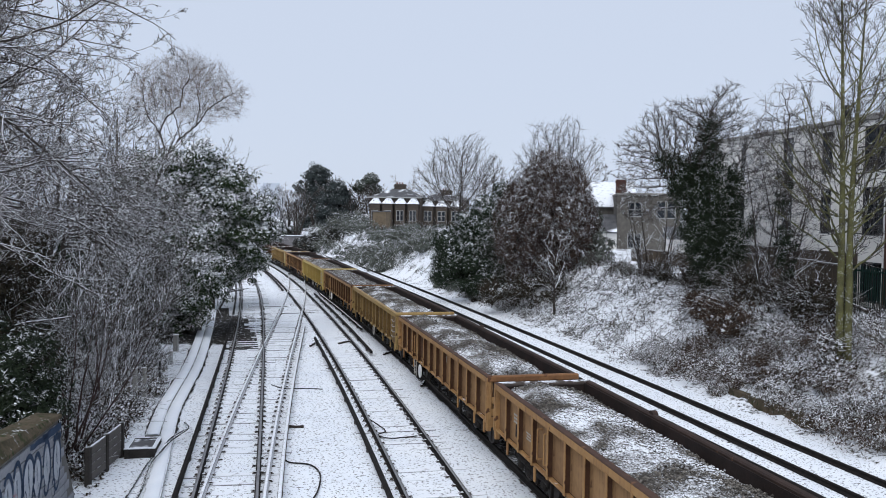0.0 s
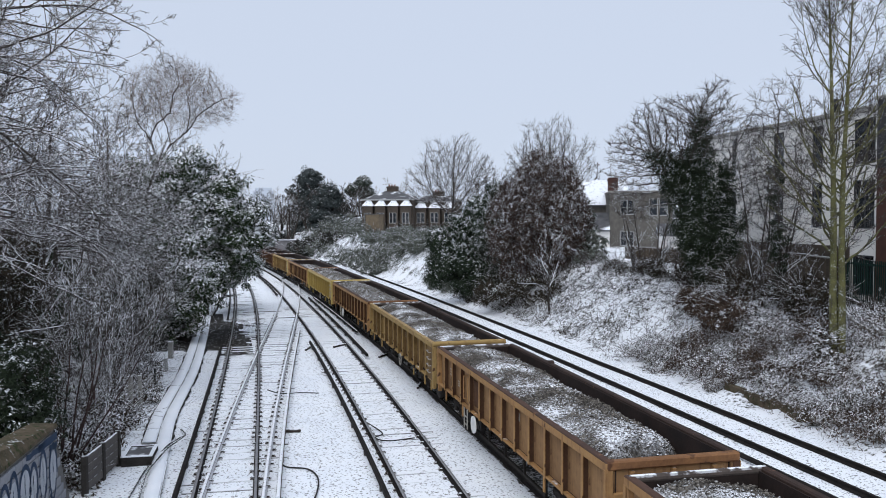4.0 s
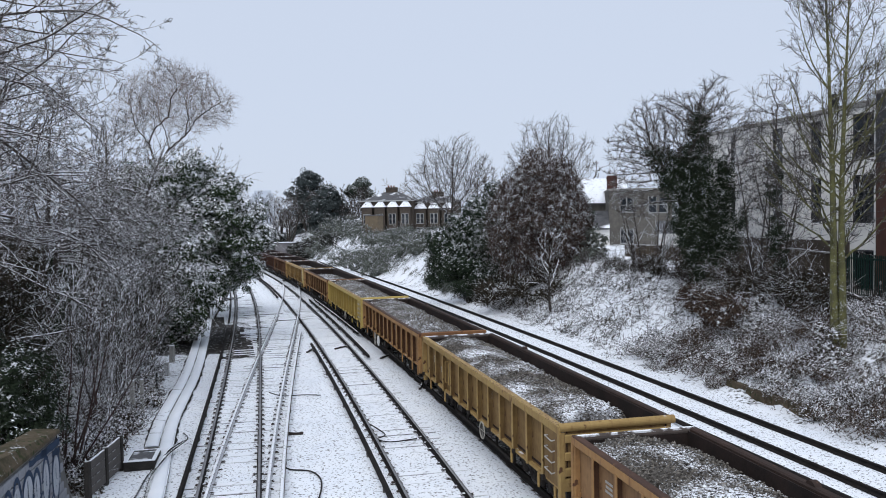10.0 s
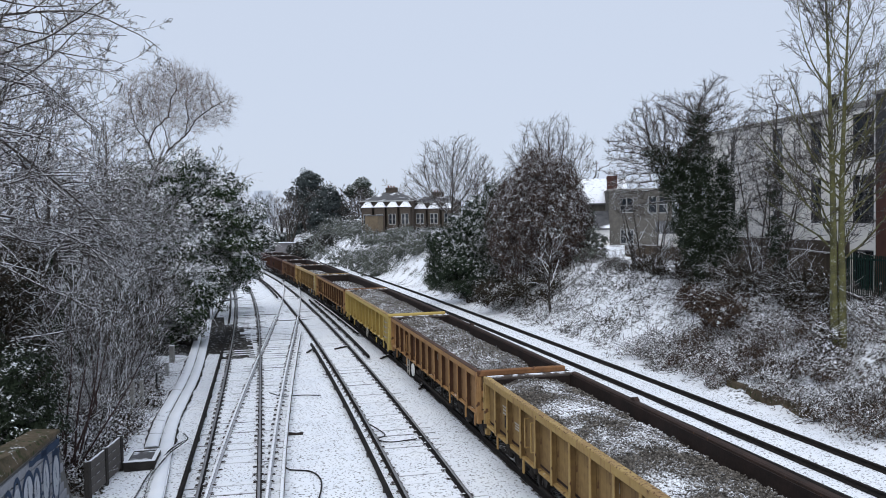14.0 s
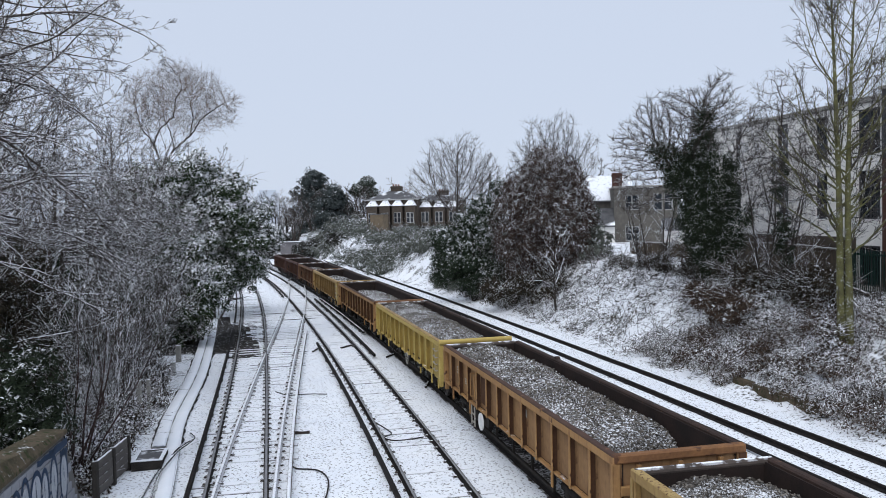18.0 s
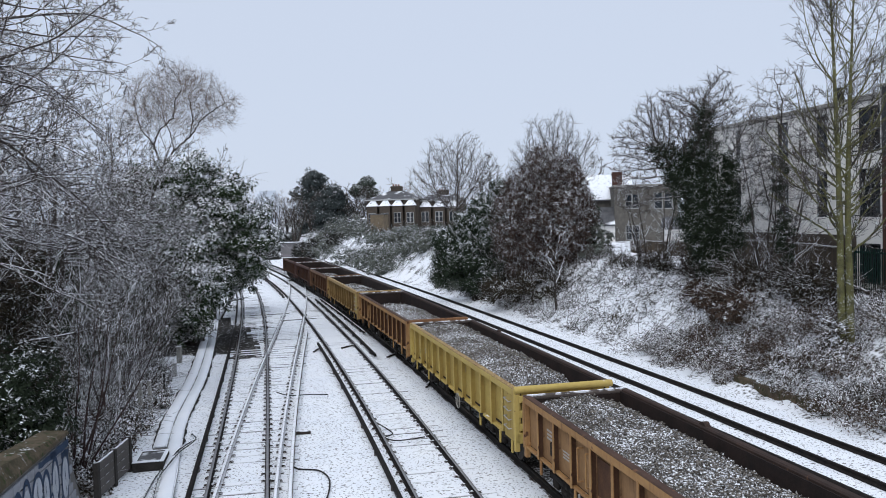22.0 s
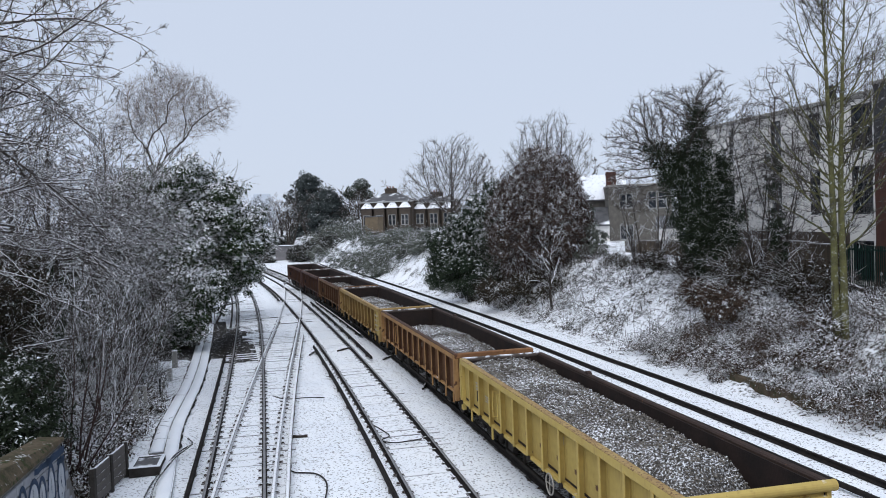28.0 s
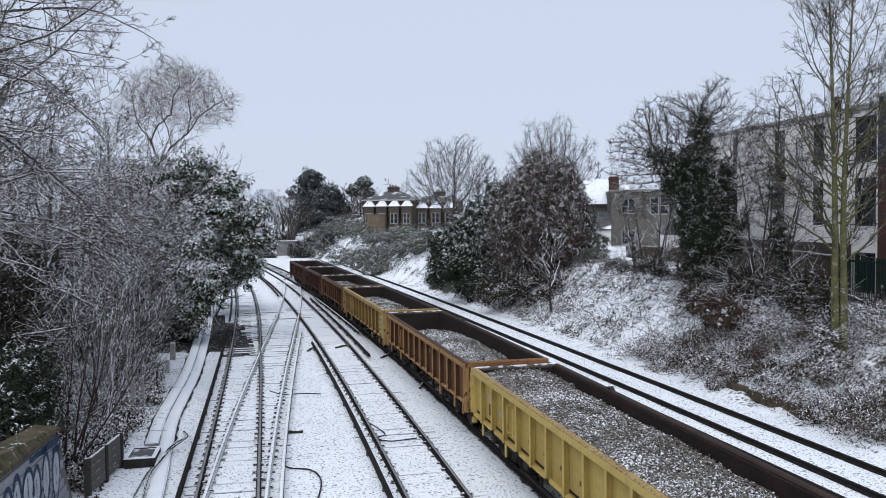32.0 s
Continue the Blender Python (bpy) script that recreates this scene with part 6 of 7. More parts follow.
# ---- boundary walls and fences at the top of the bank ----
def fence_line(name, label, category, pts, height, board, material, gap=0.0, rails=True, cap=None, thick=0.03):
    """Upright boards with rails and posts along a line of points (x, y, z)."""
    t = thing(name, label, category)
    me = simple("board", [(-board / 2, board / 2, -thick / 2, thick / 2, 0, height)], 0.004, material)
    po = simple("post", [(-0.05, 0.05, -0.05, 0.05, -0.3, height + 0.06)], 0.01, material)
    r = random.Random(5)
    for (x0, y0, z0), (x1, y1, z1) in zip(pts, pts[1:]):
        d = Vector((x1 - x0, y1 - y0, 0))
        a = math.degrees(math.atan2(d.y, d.x))
        n = max(1, int(d.length / (board + gap)))
        for i in range(n):
            w = (i + 0.5) / n
            part("board", me, None, t, at=pose(x0 + d.x * w, y0 + d.y * w, z0 + (z1 - z0) * w + r.uniform(-0.015, 0.015), 0, r.uniform(-0.6, 0.6), a))
        k = max(1, round(d.length / 2.4))
        off = Vector((-d.y, d.x, 0)).normalized() * 0.07
        for i in range(k + 1):
            w = i / k
            part("post", po, None, t, at=pose(x0 + d.x * w + off.x, y0 + d.y * w + off.y, z0 + (z1 - z0) * w, 0, 0, a))
        if rails:
            rl = simple("fence_rail", [(-d.length / 2, d.length / 2, -0.03, 0.03, -0.04, 0.04)], 0.005, material)
            for h in (0.25, height - 0.2):
                part("fence_rail", rl, None, t, at=pose((x0 + x1) / 2 + off.x * 0.6, (y0 + y1) / 2 + off.y * 0.6, (z0 + z1) / 2 + h, 0, 0, a))
        if cap:
            cp = simple("capping", [(-d.length / 2, d.length / 2, -0.06, 0.06, 0, 0.05)], 0.008, cap)
            part("capping", cp, None, t, at=pose((x0 + x1) / 2, (y0 + y1) / 2, (z0 + z1) / 2 + height + 0.02, 0, 0, a))
    return t


def bp(u, y, dz=0.0):
    x = float(line_d(np.array(float(y)))) + u
    return (x, y, on_ground(x, y) + dz)


fence_line("timber_fence", "weathered brown timber fence with a snowy capping", "fence", [(13.0, 59.5, 3.3), (16.8, 53.0, 3.25), (16.4, 47.5, 3.2)], 1.25, 0.15, m_timber, 0.012, cap=m_lid)
fence_line("timber_fence", "brown close-boarded fence capped with snow", "fence", [(16.1, 47.0, 3.1), (17.2, 39.0, 3.0), (17.25, 36.6, 3.0)], 1.85, 0.15, m_timber, 0.01, cap=m_lid)
fence_line("steel_railing", "dark green steel palisade railing", "fence", [(17.3, 36.4, 2.95), (17.9, 33.0, 2.9), (18.4, 29.0, 2.8)], 2.0, 0.06, m_gategreen, 0.07)

# ---- beside the line on the left: wing wall, fence, cable route, chamber ----
wing = thing("wing_wall", "sloping concrete-block wing wall covered in graffiti", "wall")
W0, W1 = Vector((-8.74, 18.5, 0)), Vector((-7.04, 10.0, 0))
wd = (W1 - W0).normalized()
wn_ = Vector((-wd.y, wd.x, 0))
WL = (W1 - W0).length


def wing_top(q):
    return 2.12 + 0.035 * q


WM = Matrix.Translation(W0) @ Matrix.Rotation(math.atan2(wd.y, wd.x), 4, "Z")
bm = bmesh.new()
vs = [bm.verts.new(c) for c in [(-1.7, -0.4, -0.4), (WL, -0.4, -0.4), (WL, -0.4, wing_top(WL) - 0.02), (0, -0.4, wing_top(0) - 0.02), (-1.7, -0.02, -0.4), (WL, -0.02, -0.4), (WL, -0.02, wing_top(WL) - 0.02), (0, -0.02, wing_top(0) - 0.02)]]
for f in ((0, 1, 2, 3), (7, 6, 5, 4), (0, 4, 5, 1), (3, 2, 6, 7), (0, 3, 7, 4), (1, 5, 6, 2)):
    bm.faces.new([vs[i] for i in f])
bmesh.ops.recalc_face_normals(bm, faces=bm.faces)
part("core", bm, m_mortar, wing, at=WM)
bm = bmesh.new()
cv_ = [bm.verts.new(c) for q in (-0.12, WL) for c in [(q, -0.5, wing_top(q)), (q, 0.05, wing_top(q)), (q, 0.04, wing_top(q) + 0.07), (q, -0.16 - 0.02 * q, wing_top(q) + 0.1 + 0.06 * q), (q, -0.5, wing_top(q) + 0.12 + 0.065 * q)]]
for i in range(5):
    bm.faces.new([cv_[i], cv_[(i + 1) % 5], cv_[5 + (i + 1) % 5], cv_[5 + i]])
bm.faces.new(cv_[:5][::-1])
bm.faces.new(cv_[5:])
bmesh.ops.recalc_face_normals(bm, faces=bm.faces)
part("coping", bm, m_coping, wing, "mossy brown sloping coping", at=WM)
blk = simple("block", [(-0.215, 0.215, -0.03, 0.03, -0.1, 0.1)], 0.012, m_block)
row = 0
z = -0.05
while z < 2.4:
    q = 0.22 + (0.22 if row % 2 else 0) - 0.445 * int((1.95 - z) * 0.7 / 0.445)
    while q < WL - 0.2:
        if z + 0.035 * q + 0.1 < wing_top(q) + 0.01:
            part("block", blk, None, wing, at=WM @ pose(q, -0.01 + random.uniform(-0.004, 0.004), z + 0.035 * q, 0, -2.0, 0))
        q += 0.445
    z += 0.218
    row += 1


def stroke(pts, width, material, label):
    """A flat band of paint lying on the wall face, along points (along, height)."""
    v, f = [], []
    p = np.array(pts, float)
    t = np.gradient(p, axis=0)
    t /= np.linalg.norm(t, axis=1, keepdims=True)
    n = np.stack([-t[:, 1], t[:, 0]], 1) * width / 2
    for a, b in zip(p + n, p - n):
        v += [(a[0], 0.026, a[1]), (b[0], 0.026, b[1])]
    for i in range(len(p) - 1):
        f.append((2 * i, 2 * i + 1, 2 * i + 3, 2 * i + 2))
    part("paint_stroke", quick_mesh("paint_stroke", v, f, material), None, wing, label, at=WM)


def loop(cx, cz, rx, rz, a0, a1, n=18):
    return [(cx + rx * math.cos(a0 + (a1 - a0) * i / n), cz + rz * math.sin(a0 + (a1 - a0) * i / n)) for i in range(n + 1)]


gr = random.Random(31)
for i in range(7):
    q = 0.32 + i * 0.66 + gr.uniform(-0.1, 0.1)
    cz = 1.28 + 0.03 * q + gr.uniform(-0.08, 0.08)
    w, h, a0 = gr.uniform(0.24, 0.4), gr.uniform(0.4, 0.66), gr.uniform(-0.8, 1.2)
    stroke(loop(q, cz, w * 0.45, h * 0.55, 0, 6.28), w * 0.85, m_palepaint, "pale grey graffiti fill")
    stroke(loop(q, cz, w, h, a0, a0 + 3.9), 0.11, m_blue, "dark blue graffiti outline")
    stroke(loop(q + 0.05, cz - 0.1, w * 0.9, h * 0.9, 3.3, 5.6), 0.085, m_blue, "dark blue graffiti outline")
    stroke([(q - 0.08, cz - gr.uniform(0.1, 0.4)), (q, cz), (q + 0.03, cz + gr.uniform(0.15, 0.35))], 0.07, m_blue, "dark blue graffiti stroke")
    stroke(loop(q + 0.3, cz - gr.uniform(0.3, 0.6), 0.13, 0.2, 0.5, gr.uniform(4.0, 5.5)), 0.07, m_blue, "dark blue graffiti stroke")
for q0, q1, z, w in ((-0.15, 1.35, 1.93, 0.17), (-0.12, 0.5, 1.72, 0.14), (0.9, 2.2, 1.98, 0.12)):
    stroke([(q0 + (q1 - q0) * k / 5, z + 0.03 * math.sin(3 * k) + 0.06 * k / 5) for k in range(6)], w, m_blue, "dark blue graffiti band")
for x in (3.9, 4.3, 4.7):
    stroke([(x - 0.9, 1.15), (x - 0.82, 1.35), (x - 0.65, 1.5)], 0.12, m_red, "red graffiti stroke")

# concrete panel fence by the chamber
pf = thing("panel_fence", "short concrete panel fence with snow on its edges", "fence")
FP = [(-9.03, 20.7), (-9.1, 21.95), (-9.18, 23.2)]
post = simple("post", [(-0.07, 0.07, -0.07, 0.07, -0.5, 0.96)], 0.012, m_baresleeper)
capping = simple("snow_cap", [(-0.56, 0.56, -0.026, 0.026, 0, 0.018)], 0.006, m_snow)
panel = simple("panel", [(-0.62, 0.62, -0.03, 0.03, -0.11, 0.105)], 0.01, m_concretedark)
for x, y in FP:
    part("post", post, None, pf, at=pose(x, y, -0.12))
for (x0, y0), (x1, y1) in zip(FP, FP[1:]):
    a = math.degrees(math.atan2(y1 - y0, x1 - x0))
    part("snow_cap", capping, None, pf, "thin line of snow on the top edge", at=pose((x0 + x1) / 2, (y0 + y1) / 2, 0.788, 0, 0, a))
    for i in range(4):
        part("panel", panel, None, pf, at=pose((x0 + x1) / 2, (y0 + y1) / 2, 0.02 + i * 0.22, 0, 0, a))
part("sign_plate", boxes([(-0.02, 0.02, -0.12, 0.12, 0, 0.3)], 0.005), m_orangecloth, thing("orange_sign", "small orange plastic marker by the wall end", "sign", pose(-9.15, 19.3, 0.5)))

# cable chamber with a lid
ch = thing("cable_chamber", "low dark cable chamber, snow on its rim, wet sunken lid", "chamber", pose(-8.74, 23.7, -0.17, 0, 0, 11))
SIDES = [(-0.42, -0.32, -0.6, 0.6), (0.32, 0.42, -0.6, 0.6), (-0.32, 0.32, -0.6, -0.5), (-0.32, 0.32, 0.5, 0.6)]
for x0, x1, y0, y1 in SIDES:
    part("wall", boxes([(x0, x1, y0, y1, 0, 0.27)], 0.006), m_bare, ch)
    part("rim", boxes([(x0 - 0.01 * (x0 < -0.4), x1 + 0.01 * (x1 > 0.4), y0 - 0.01 * (y0 < -0.55), y1 + 0.01 * (y1 > 0.55), 0.272, 0.30)], 0.008), m_snow if x0 > 0.3 or y0 < -0.55 else m_sleeper, ch, "rim under a line of snow")
part("lid", boxes([(-0.318, 0.318, -0.498, 0.498, 0.22, 0.266)], 0.01), m_lidwet, ch, "wet grey lid with patches of snow")



def trough_line(y):
    return -0.232 * y - 2.75 + 0.0006 * (y - 30) ** 2 * np.sign(30 - y) - 0.28 * np.exp(-(((y - 28.5) / 6.0) ** 2))


tr = thing("cable_trough", "concrete cable trough with snow-covered lids", "cable trough", kind="structure")
lid = simple("lid", [(-0.21, 0.21, -0.487, 0.487, -0.02, 0.05)], 0.012, m_lid)
y = 16.0
rr = random.Random(9)
while y < 68:
    a = math.degrees(math.atan(-(trough_line(y + 0.5) - trough_line(y - 0.5))))
    for o in (-0.225, 0.225):
        if not (o < 0 and y < 25):
            part("lid", lid, None, tr, at=pose(float(trough_line(y)) + o + rr.uniform(-0.008, 0.008), y, -0.11 + rr.uniform(-0.003, 0.003), 0, rr.uniform(-0.3, 0.3), a))
    y += 0.97
for o in (-0.225, 0.225):
    part("snow_layer", sweep(curve(lambda q: trough_line(q) + o, 25.2 if o < 0 else 15.6, 67, 0, -0.058, 0.6), [(-0.18, 0), (0.18, 0), (0.165, 0.022), (-0.165, 0.022)], [m_snow], "snow_layer"), None, tr, "smooth snow lying on the lids")
tagged(bpy.data.objects["track_b"], group="railway tracks")


def post_thing(name, label, x, y, h, r, material, square=True):
    t = thing(name, label, "post", pose(x, y, on_ground(x, y)))
    bm = boxes([(-r, r, -r, r, -0.3, h)], r * 0.15) if square else rod(bmesh.new(), (0, 0, -0.3), (0, 0, h), r, r * 0.9, 10)
    part("shaft", bm, material, t)
    part("cap", boxes([(-r * 1.15, r * 1.15, -r * 1.15, r * 1.15, h + 0.002, h + 0.04)], 0.008), m_lid, t, "snow-dusted cap")
    return t


post_thing("concrete_post", "pale concrete post beside the undergrowth", -10.85, 28.65, 1.45, 0.07, m_concrete)
post_thing("concrete_post", "pale concrete post beside the undergrowth", -11.05, 30.1, 1.2, 0.06, m_concrete)
post_thing("steel_post", "thin dark post beside the cable route", -11.6, 33.25, 0.9, 0.035, m_black)
post_thing("marker_post", "small pale marker box on a stake", -12.6, 37.5, 0.55, 0.09, m_whiteframe)
post_thing("marker_post", "grey lineside cabinet half hidden by branches", -13.5, 41.0, 0.8, 0.11, m_concrete)
sr = thing("stile_rail", "thin metal rail between posts", "rail")
part("bar", rod(bmesh.new(), (-11.9, 27.8, 0.55), (-10.68, 28.28, 0.55), 0.03), m_black, sr)
part("upright", rod(bmesh.new(), (-10.68, 28.28, -0.3), (-10.68, 28.28, 0.55), 0.03), m_black, sr)


def cable(name, label, pts, r, material, category="cable"):
    """A smooth cable through a few points."""
    p = np.array(pts, float)
    t = np.linspace(0, len(p) - 1, 10 * (len(p) - 1) + 1)
    i = np.clip(t.astype(int), 0, len(p) - 2)
    w = (t - i)[:, None]
    a, b, c, d = p[np.maximum(i - 1, 0)], p[i], p[i + 1], p[np.minimum(i + 2, len(p) - 1)]
    q = 0.5 * (2 * b + (c - a) * w + (2 * a - 5 * b + 4 * c - d) * w**2 + (3 * b - 3 * c + d - a) * w**3)
    v, f = tubes(q[:-1], q[1:], np.full(len(q) - 1, r), np.full(len(q) - 1, r), 7)
    return tagged(new(name, quick_mesh(name, v, f, material, smooth=True)), label, category)


G0 = -0.13
part("trough_edge", sweep(curve(lambda q: trough_line(q) + 0.07 * wob(q * 0, q, 5.0, 15) + 0.04 * wob(q * 0, q, 13.0, 16), 25.6, 67, 0, -0.135, 0.15), [(-0.47, 0), (0.47, 0), (0.47, 0.03), (-0.47, 0.03)], [m_bare], "trough_edge"), None, tr, "dark bare edge beside the lids")
cable("cable", "black bond cable lying in the snow", [(-4.55, 23.0, -0.05), (-4.35, 22.9, G0), (-3.75, 22.7, G0), (-3.35, 21.9, G0), (-3.2, 20.5, G0), (-3.3, 19.4, G0)], 0.022, m_cable)
cable("cable", "black bond cable looped over the sleepers", [(-2.6, 27.5, -0.02), (-2.3, 27.1, -0.08), (-1.95, 26.3, -0.1), (-2.15, 25.8, -0.1), (-1.7, 25.45, -0.1), (-0.9, 25.6, -0.05)], 0.02, m_cable)
cable("cable", "black bond cable across the sleepers", [(-6.95, 32.6, 0.0), (-6.4, 32.4, -0.1), (-5.6, 32.5, -0.1), (-4.9, 32.5, -0.12)], 0.02, m_cable)
cable("hose", "snow-edged cable lying over the troughs", [(-8.6, 27.0, G0), (-8.3, 26.3, 0.02), (-8.02, 25.5, 0.07), (-8.1, 24.3, 0.06), (-8.05, 23.4, 0.05), (-7.9, 21.9, 0.04), (-7.6, 20.5, G0), (-7.35, 19.2, G0)], 0.024, m_black)
cable("hose", "second snow-edged cable beside the first", [(-8.02, 25.6, 0.06), (-8.22, 24.7, 0.03), (-8.32, 23.6, G0), (-8.17, 22.3, G0), (-7.9, 20.8, G0), (-7.65, 19.3, G0)], 0.022, m_black)
cable("pipe", "snow-topped pale pipe running down the bank", [(14.9, 31.0, 3.35), (15.0, 30.2, 2.9), (15.3, 29.5, 2.65), (16.2, 29.0, 2.5), (17.5, 28.5, 2.45)], 0.06, m_concrete, "pipe")
for x, y, a, l in ((-4.88, 26.7, 4, 0.5), (-4.0, 48.6, 62, 1.2), (-5.5, 44.5, 60, 1.3), (-2.55, 42.5, 20, 0.9), (-3.0, 41.2, 70, 1.0), (-7.1, 43.6, 85, 1.3), (-10.5, 57.0, 20, 2.6), (-13.2, 60.5, 15, 2.8), (-1.0, 33.9, 85, 1.1), (0.35, 33.5, 80, 0.7)):
    t = thing("rail_offcut", "rusty length of rail or timber lying in snow", "scrap", pose(x, y, -0.15, 0, 0, a), "scrap lengths")
    part("bar", boxes([(-l / 2, l / 2, -0.04, 0.04, 0, 0.09)] if l < 2 else [(-l / 2, l / 2, -0.025, 0.025, 0, 0.04)], 0.01), m_chair, t)

# ---- far end: hut, terrace, brick house, tower ----
hut = thing("lineside_hut", "flat-roofed pale lineside hut with snow on its roof", "hut", pose(-28.2, 152, -0.2, 0, 0, 12))
part("wall", boxes([(-2.4, 1.3, -1.5, 1.5, 0, 2.5)]), m_pinkwall, hut)
part("roof", boxes([(-2.6, 1.5, -1.7, 1.7, 2.503, 2.68)], 0.03), m_slate, hut)
part("annex", boxes([(1.303, 3.4, -1.2, 1.2, 0, 2.0)]), m_brownbrick, hut)
part("annex_roof", boxes([(1.35, 3.6, -1.4, 1.4, 2.003, 2.13)], 0.02), m_slate, hut)
part("door", boxes([(1.9, 2.8, -1.23, -1.203, 0, 1.9)]), m_black, hut)


def gable_roof(x0, x1, y0, y1, z0, h, axis="x", over=0.25, thick=0.14):
    """Two slabs meeting at a ridge along the axis."""
    bm = bmesh.new()
    if axis == "x":
        c = (y0 + y1) / 2
        pr = [(y0 - over, z0 - over * h / (c - y0)), (c, z0 + h), (y1 + over, z0 - over * h / (c - y0))]
        mk = lambda q, a, z: (q, a, z)
        e0, e1 = x0 - over, x1 + over
    else:
        c = (x0 + x1) / 2
        pr = [(x0 - over, z0 - over * h / (c - x0)), (c, z0 + h), (x1 + over, z0 - over * h / (c - x0))]
        mk = lambda q, a, z: (a, q, z)
        e0, e1 = y0 - over, y1 + over
    pr = pr + [(a, z + thick) for a, z in pr[::-1]]
    v = [bm.verts.new(mk(q, a, z)) for q in (e0, e1) for a, z in pr]
    for i in range(6):
        bm.faces.new([v[i], v[(i + 1) % 6], v[6 + (i + 1) % 6], v[6 + i]])
    bm.faces.new(v[:6][::-1])
    bm.faces.new(v[6:])
    bmesh.ops.recalc_face_normals(bm, faces=bm.faces)
    return bm


def sash(parent, x0, x1, y, z0, z1, frame_m=m_whiteframe):
    win = part("window", boxes([(x0 - 0.05, x1 + 0.05, y - 0.06, y, z0 - 0.08, z0), (x0 - 0.05, x1 + 0.05, y - 0.06, y, z1, z1 + 0.06), (x0 - 0.05, x0, y - 0.06, y, z0, z1), (x1, x1 + 0.05, y - 0.06, y, z0, z1), (x0, x1, y - 0.05, y - 0.01, (z0 + z1) / 2 - 0.025, (z0 + z1) / 2 + 0.025)]), frame_m, parent, "white window frame")
    part("pane", boxes([(x0, x1, y - 0.025, y - 0.005, z0, z1)]), m_glass, win, "dark glass pane")


def pyramid(x0, x1, y0, y1, z, h, ridge):
    """A hipped roof: four slopes to a ridge along x."""
    bm = bmesh.new()
    cy, cx = (y0 + y1) / 2, (x0 + x1) / 2
    v = [bm.verts.new(c) for c in [(x0, y0, z), (x1, y0, z), (x1, y1, z), (x0, y1, z), (cx - ridge / 2, cy, z + h), (cx + ridge / 2, cy, z + h)]]
    for f in ((0, 1, 5, 4), (1, 2, 5), (2, 3, 4, 5), (3, 0, 4), (3, 2, 1, 0)):
        bm.faces.new([v[i] for i in f])
    bmesh.ops.recalc_face_normals(bm, faces=bm.faces)
    return bm


def terrace_house(label, x, y, turn, wide, bays, height, rise, ridge):
    """A brick house with a hipped slate roof and a row of two-storey bays, each under its own hipped roof."""
    t = thing("terrace_house", label, "house", pose(x, y, 3.0, 0, 0, turn), "terrace houses")
    part("wall", boxes([(-wide / 2, wide / 2, 0, 8, 0, height)]), m_brownbrick, t)
    part("roof", pyramid(-wide / 2 - 0.3, wide / 2 + 0.3, -0.3, 8.3, height + 0.003, rise, ridge), m_darkslate, t, "dark slate hipped roof with thin snow")
    part("eaves", boxes([(-wide / 2 - 0.32, wide / 2 + 0.32, -0.36, -0.305, height - 0.12, height + 0.06)]), m_whiteframe, t, "pale eaves board")
    step = wide / bays
    for i in range(bays):
        cx = -wide / 2 + (i + 0.5) * step
        h = step * 0.40
        bay = part("bay", boxes([(cx - h, cx + h, -1.0, -0.003, 0, height - 1.0)]), m_brownbrick, t)
        part("bay_roof", pyramid(cx - h - 0.12, cx + h + 0.12, -1.15, 1.2, height - 0.997, 1.1, h * 0.5), m_slate, t, "snow-white hipped bay roof")
        for z in (0.5, 2.7):
            sash(bay, cx - h * 0.62, cx - h * 0.1, -1.0, z, z + 1.5)
            sash(bay, cx + h * 0.1, cx + h * 0.62, -1.0, z, z + 1.5)
    ck = part("chimney", boxes([(-0.9, 0.9, 3.6, 4.4, height + rise - 0.9, height + rise + 0.7), (-0.98, 0.98, 3.52, 4.48, height + rise + 0.4, height + rise + 0.56)]), m_brownbrick, t)
    for q in (-0.5, -0.1, 0.35):
        part("chimney_pot", rod(bmesh.new(), (q, 4.0, height + rise + 0.7), (q, 4.0, height + rise + 1.0), 0.12, sides=8), m_brick, ck)
    return t


terrace_house("brown brick house, hipped slate roof over snowy bays", -8.6, 130, -8, 8.0, 4, 6.3, 1.5, 2.0)
terrace_house("lower brown brick house with snowy bay roofs", -1.2, 132, -8, 6.6, 3, 6.0, 1.0, 4.5)
ext = thing("garden_extension", "low tan brick extension below the terrace", "house", pose(-10.2, 124.5, 2.6, 0, 0, -10))
part("wall", boxes([(-1.0, 1.0, -1.5, 1.5, 0, 4.4)]), m_tan, ext)
part("roof", boxes([(-1.1, 1.1, -1.6, 1.6, 4.403, 4.5)]), m_slate, ext)
shed = thing("garden_shed", "small shed with a snow-white roof", "shed", pose(-1.6, 108, 3.2, 0, 0, -10))
part("wall", boxes([(-0.9, 0.9, -1, 1, 0, 1.4)]), m_timber, shed)
part("roof", gable_roof(-0.9, 0.9, -1, 1, 1.403, 0.5, "x"), m_slate, shed)
gw = thing("garden_wall", "pale garden wall along the top of the far bank", "wall")
part("wall", boxes([(-9.5, -1.5, 116, 116.3, 2.6, 4.1)]), m_brownbrick, gw)
part("coping", boxes([(-9.6, -1.4, 115.9, 116.4, 4.103, 4.22)]), m_lid, gw)

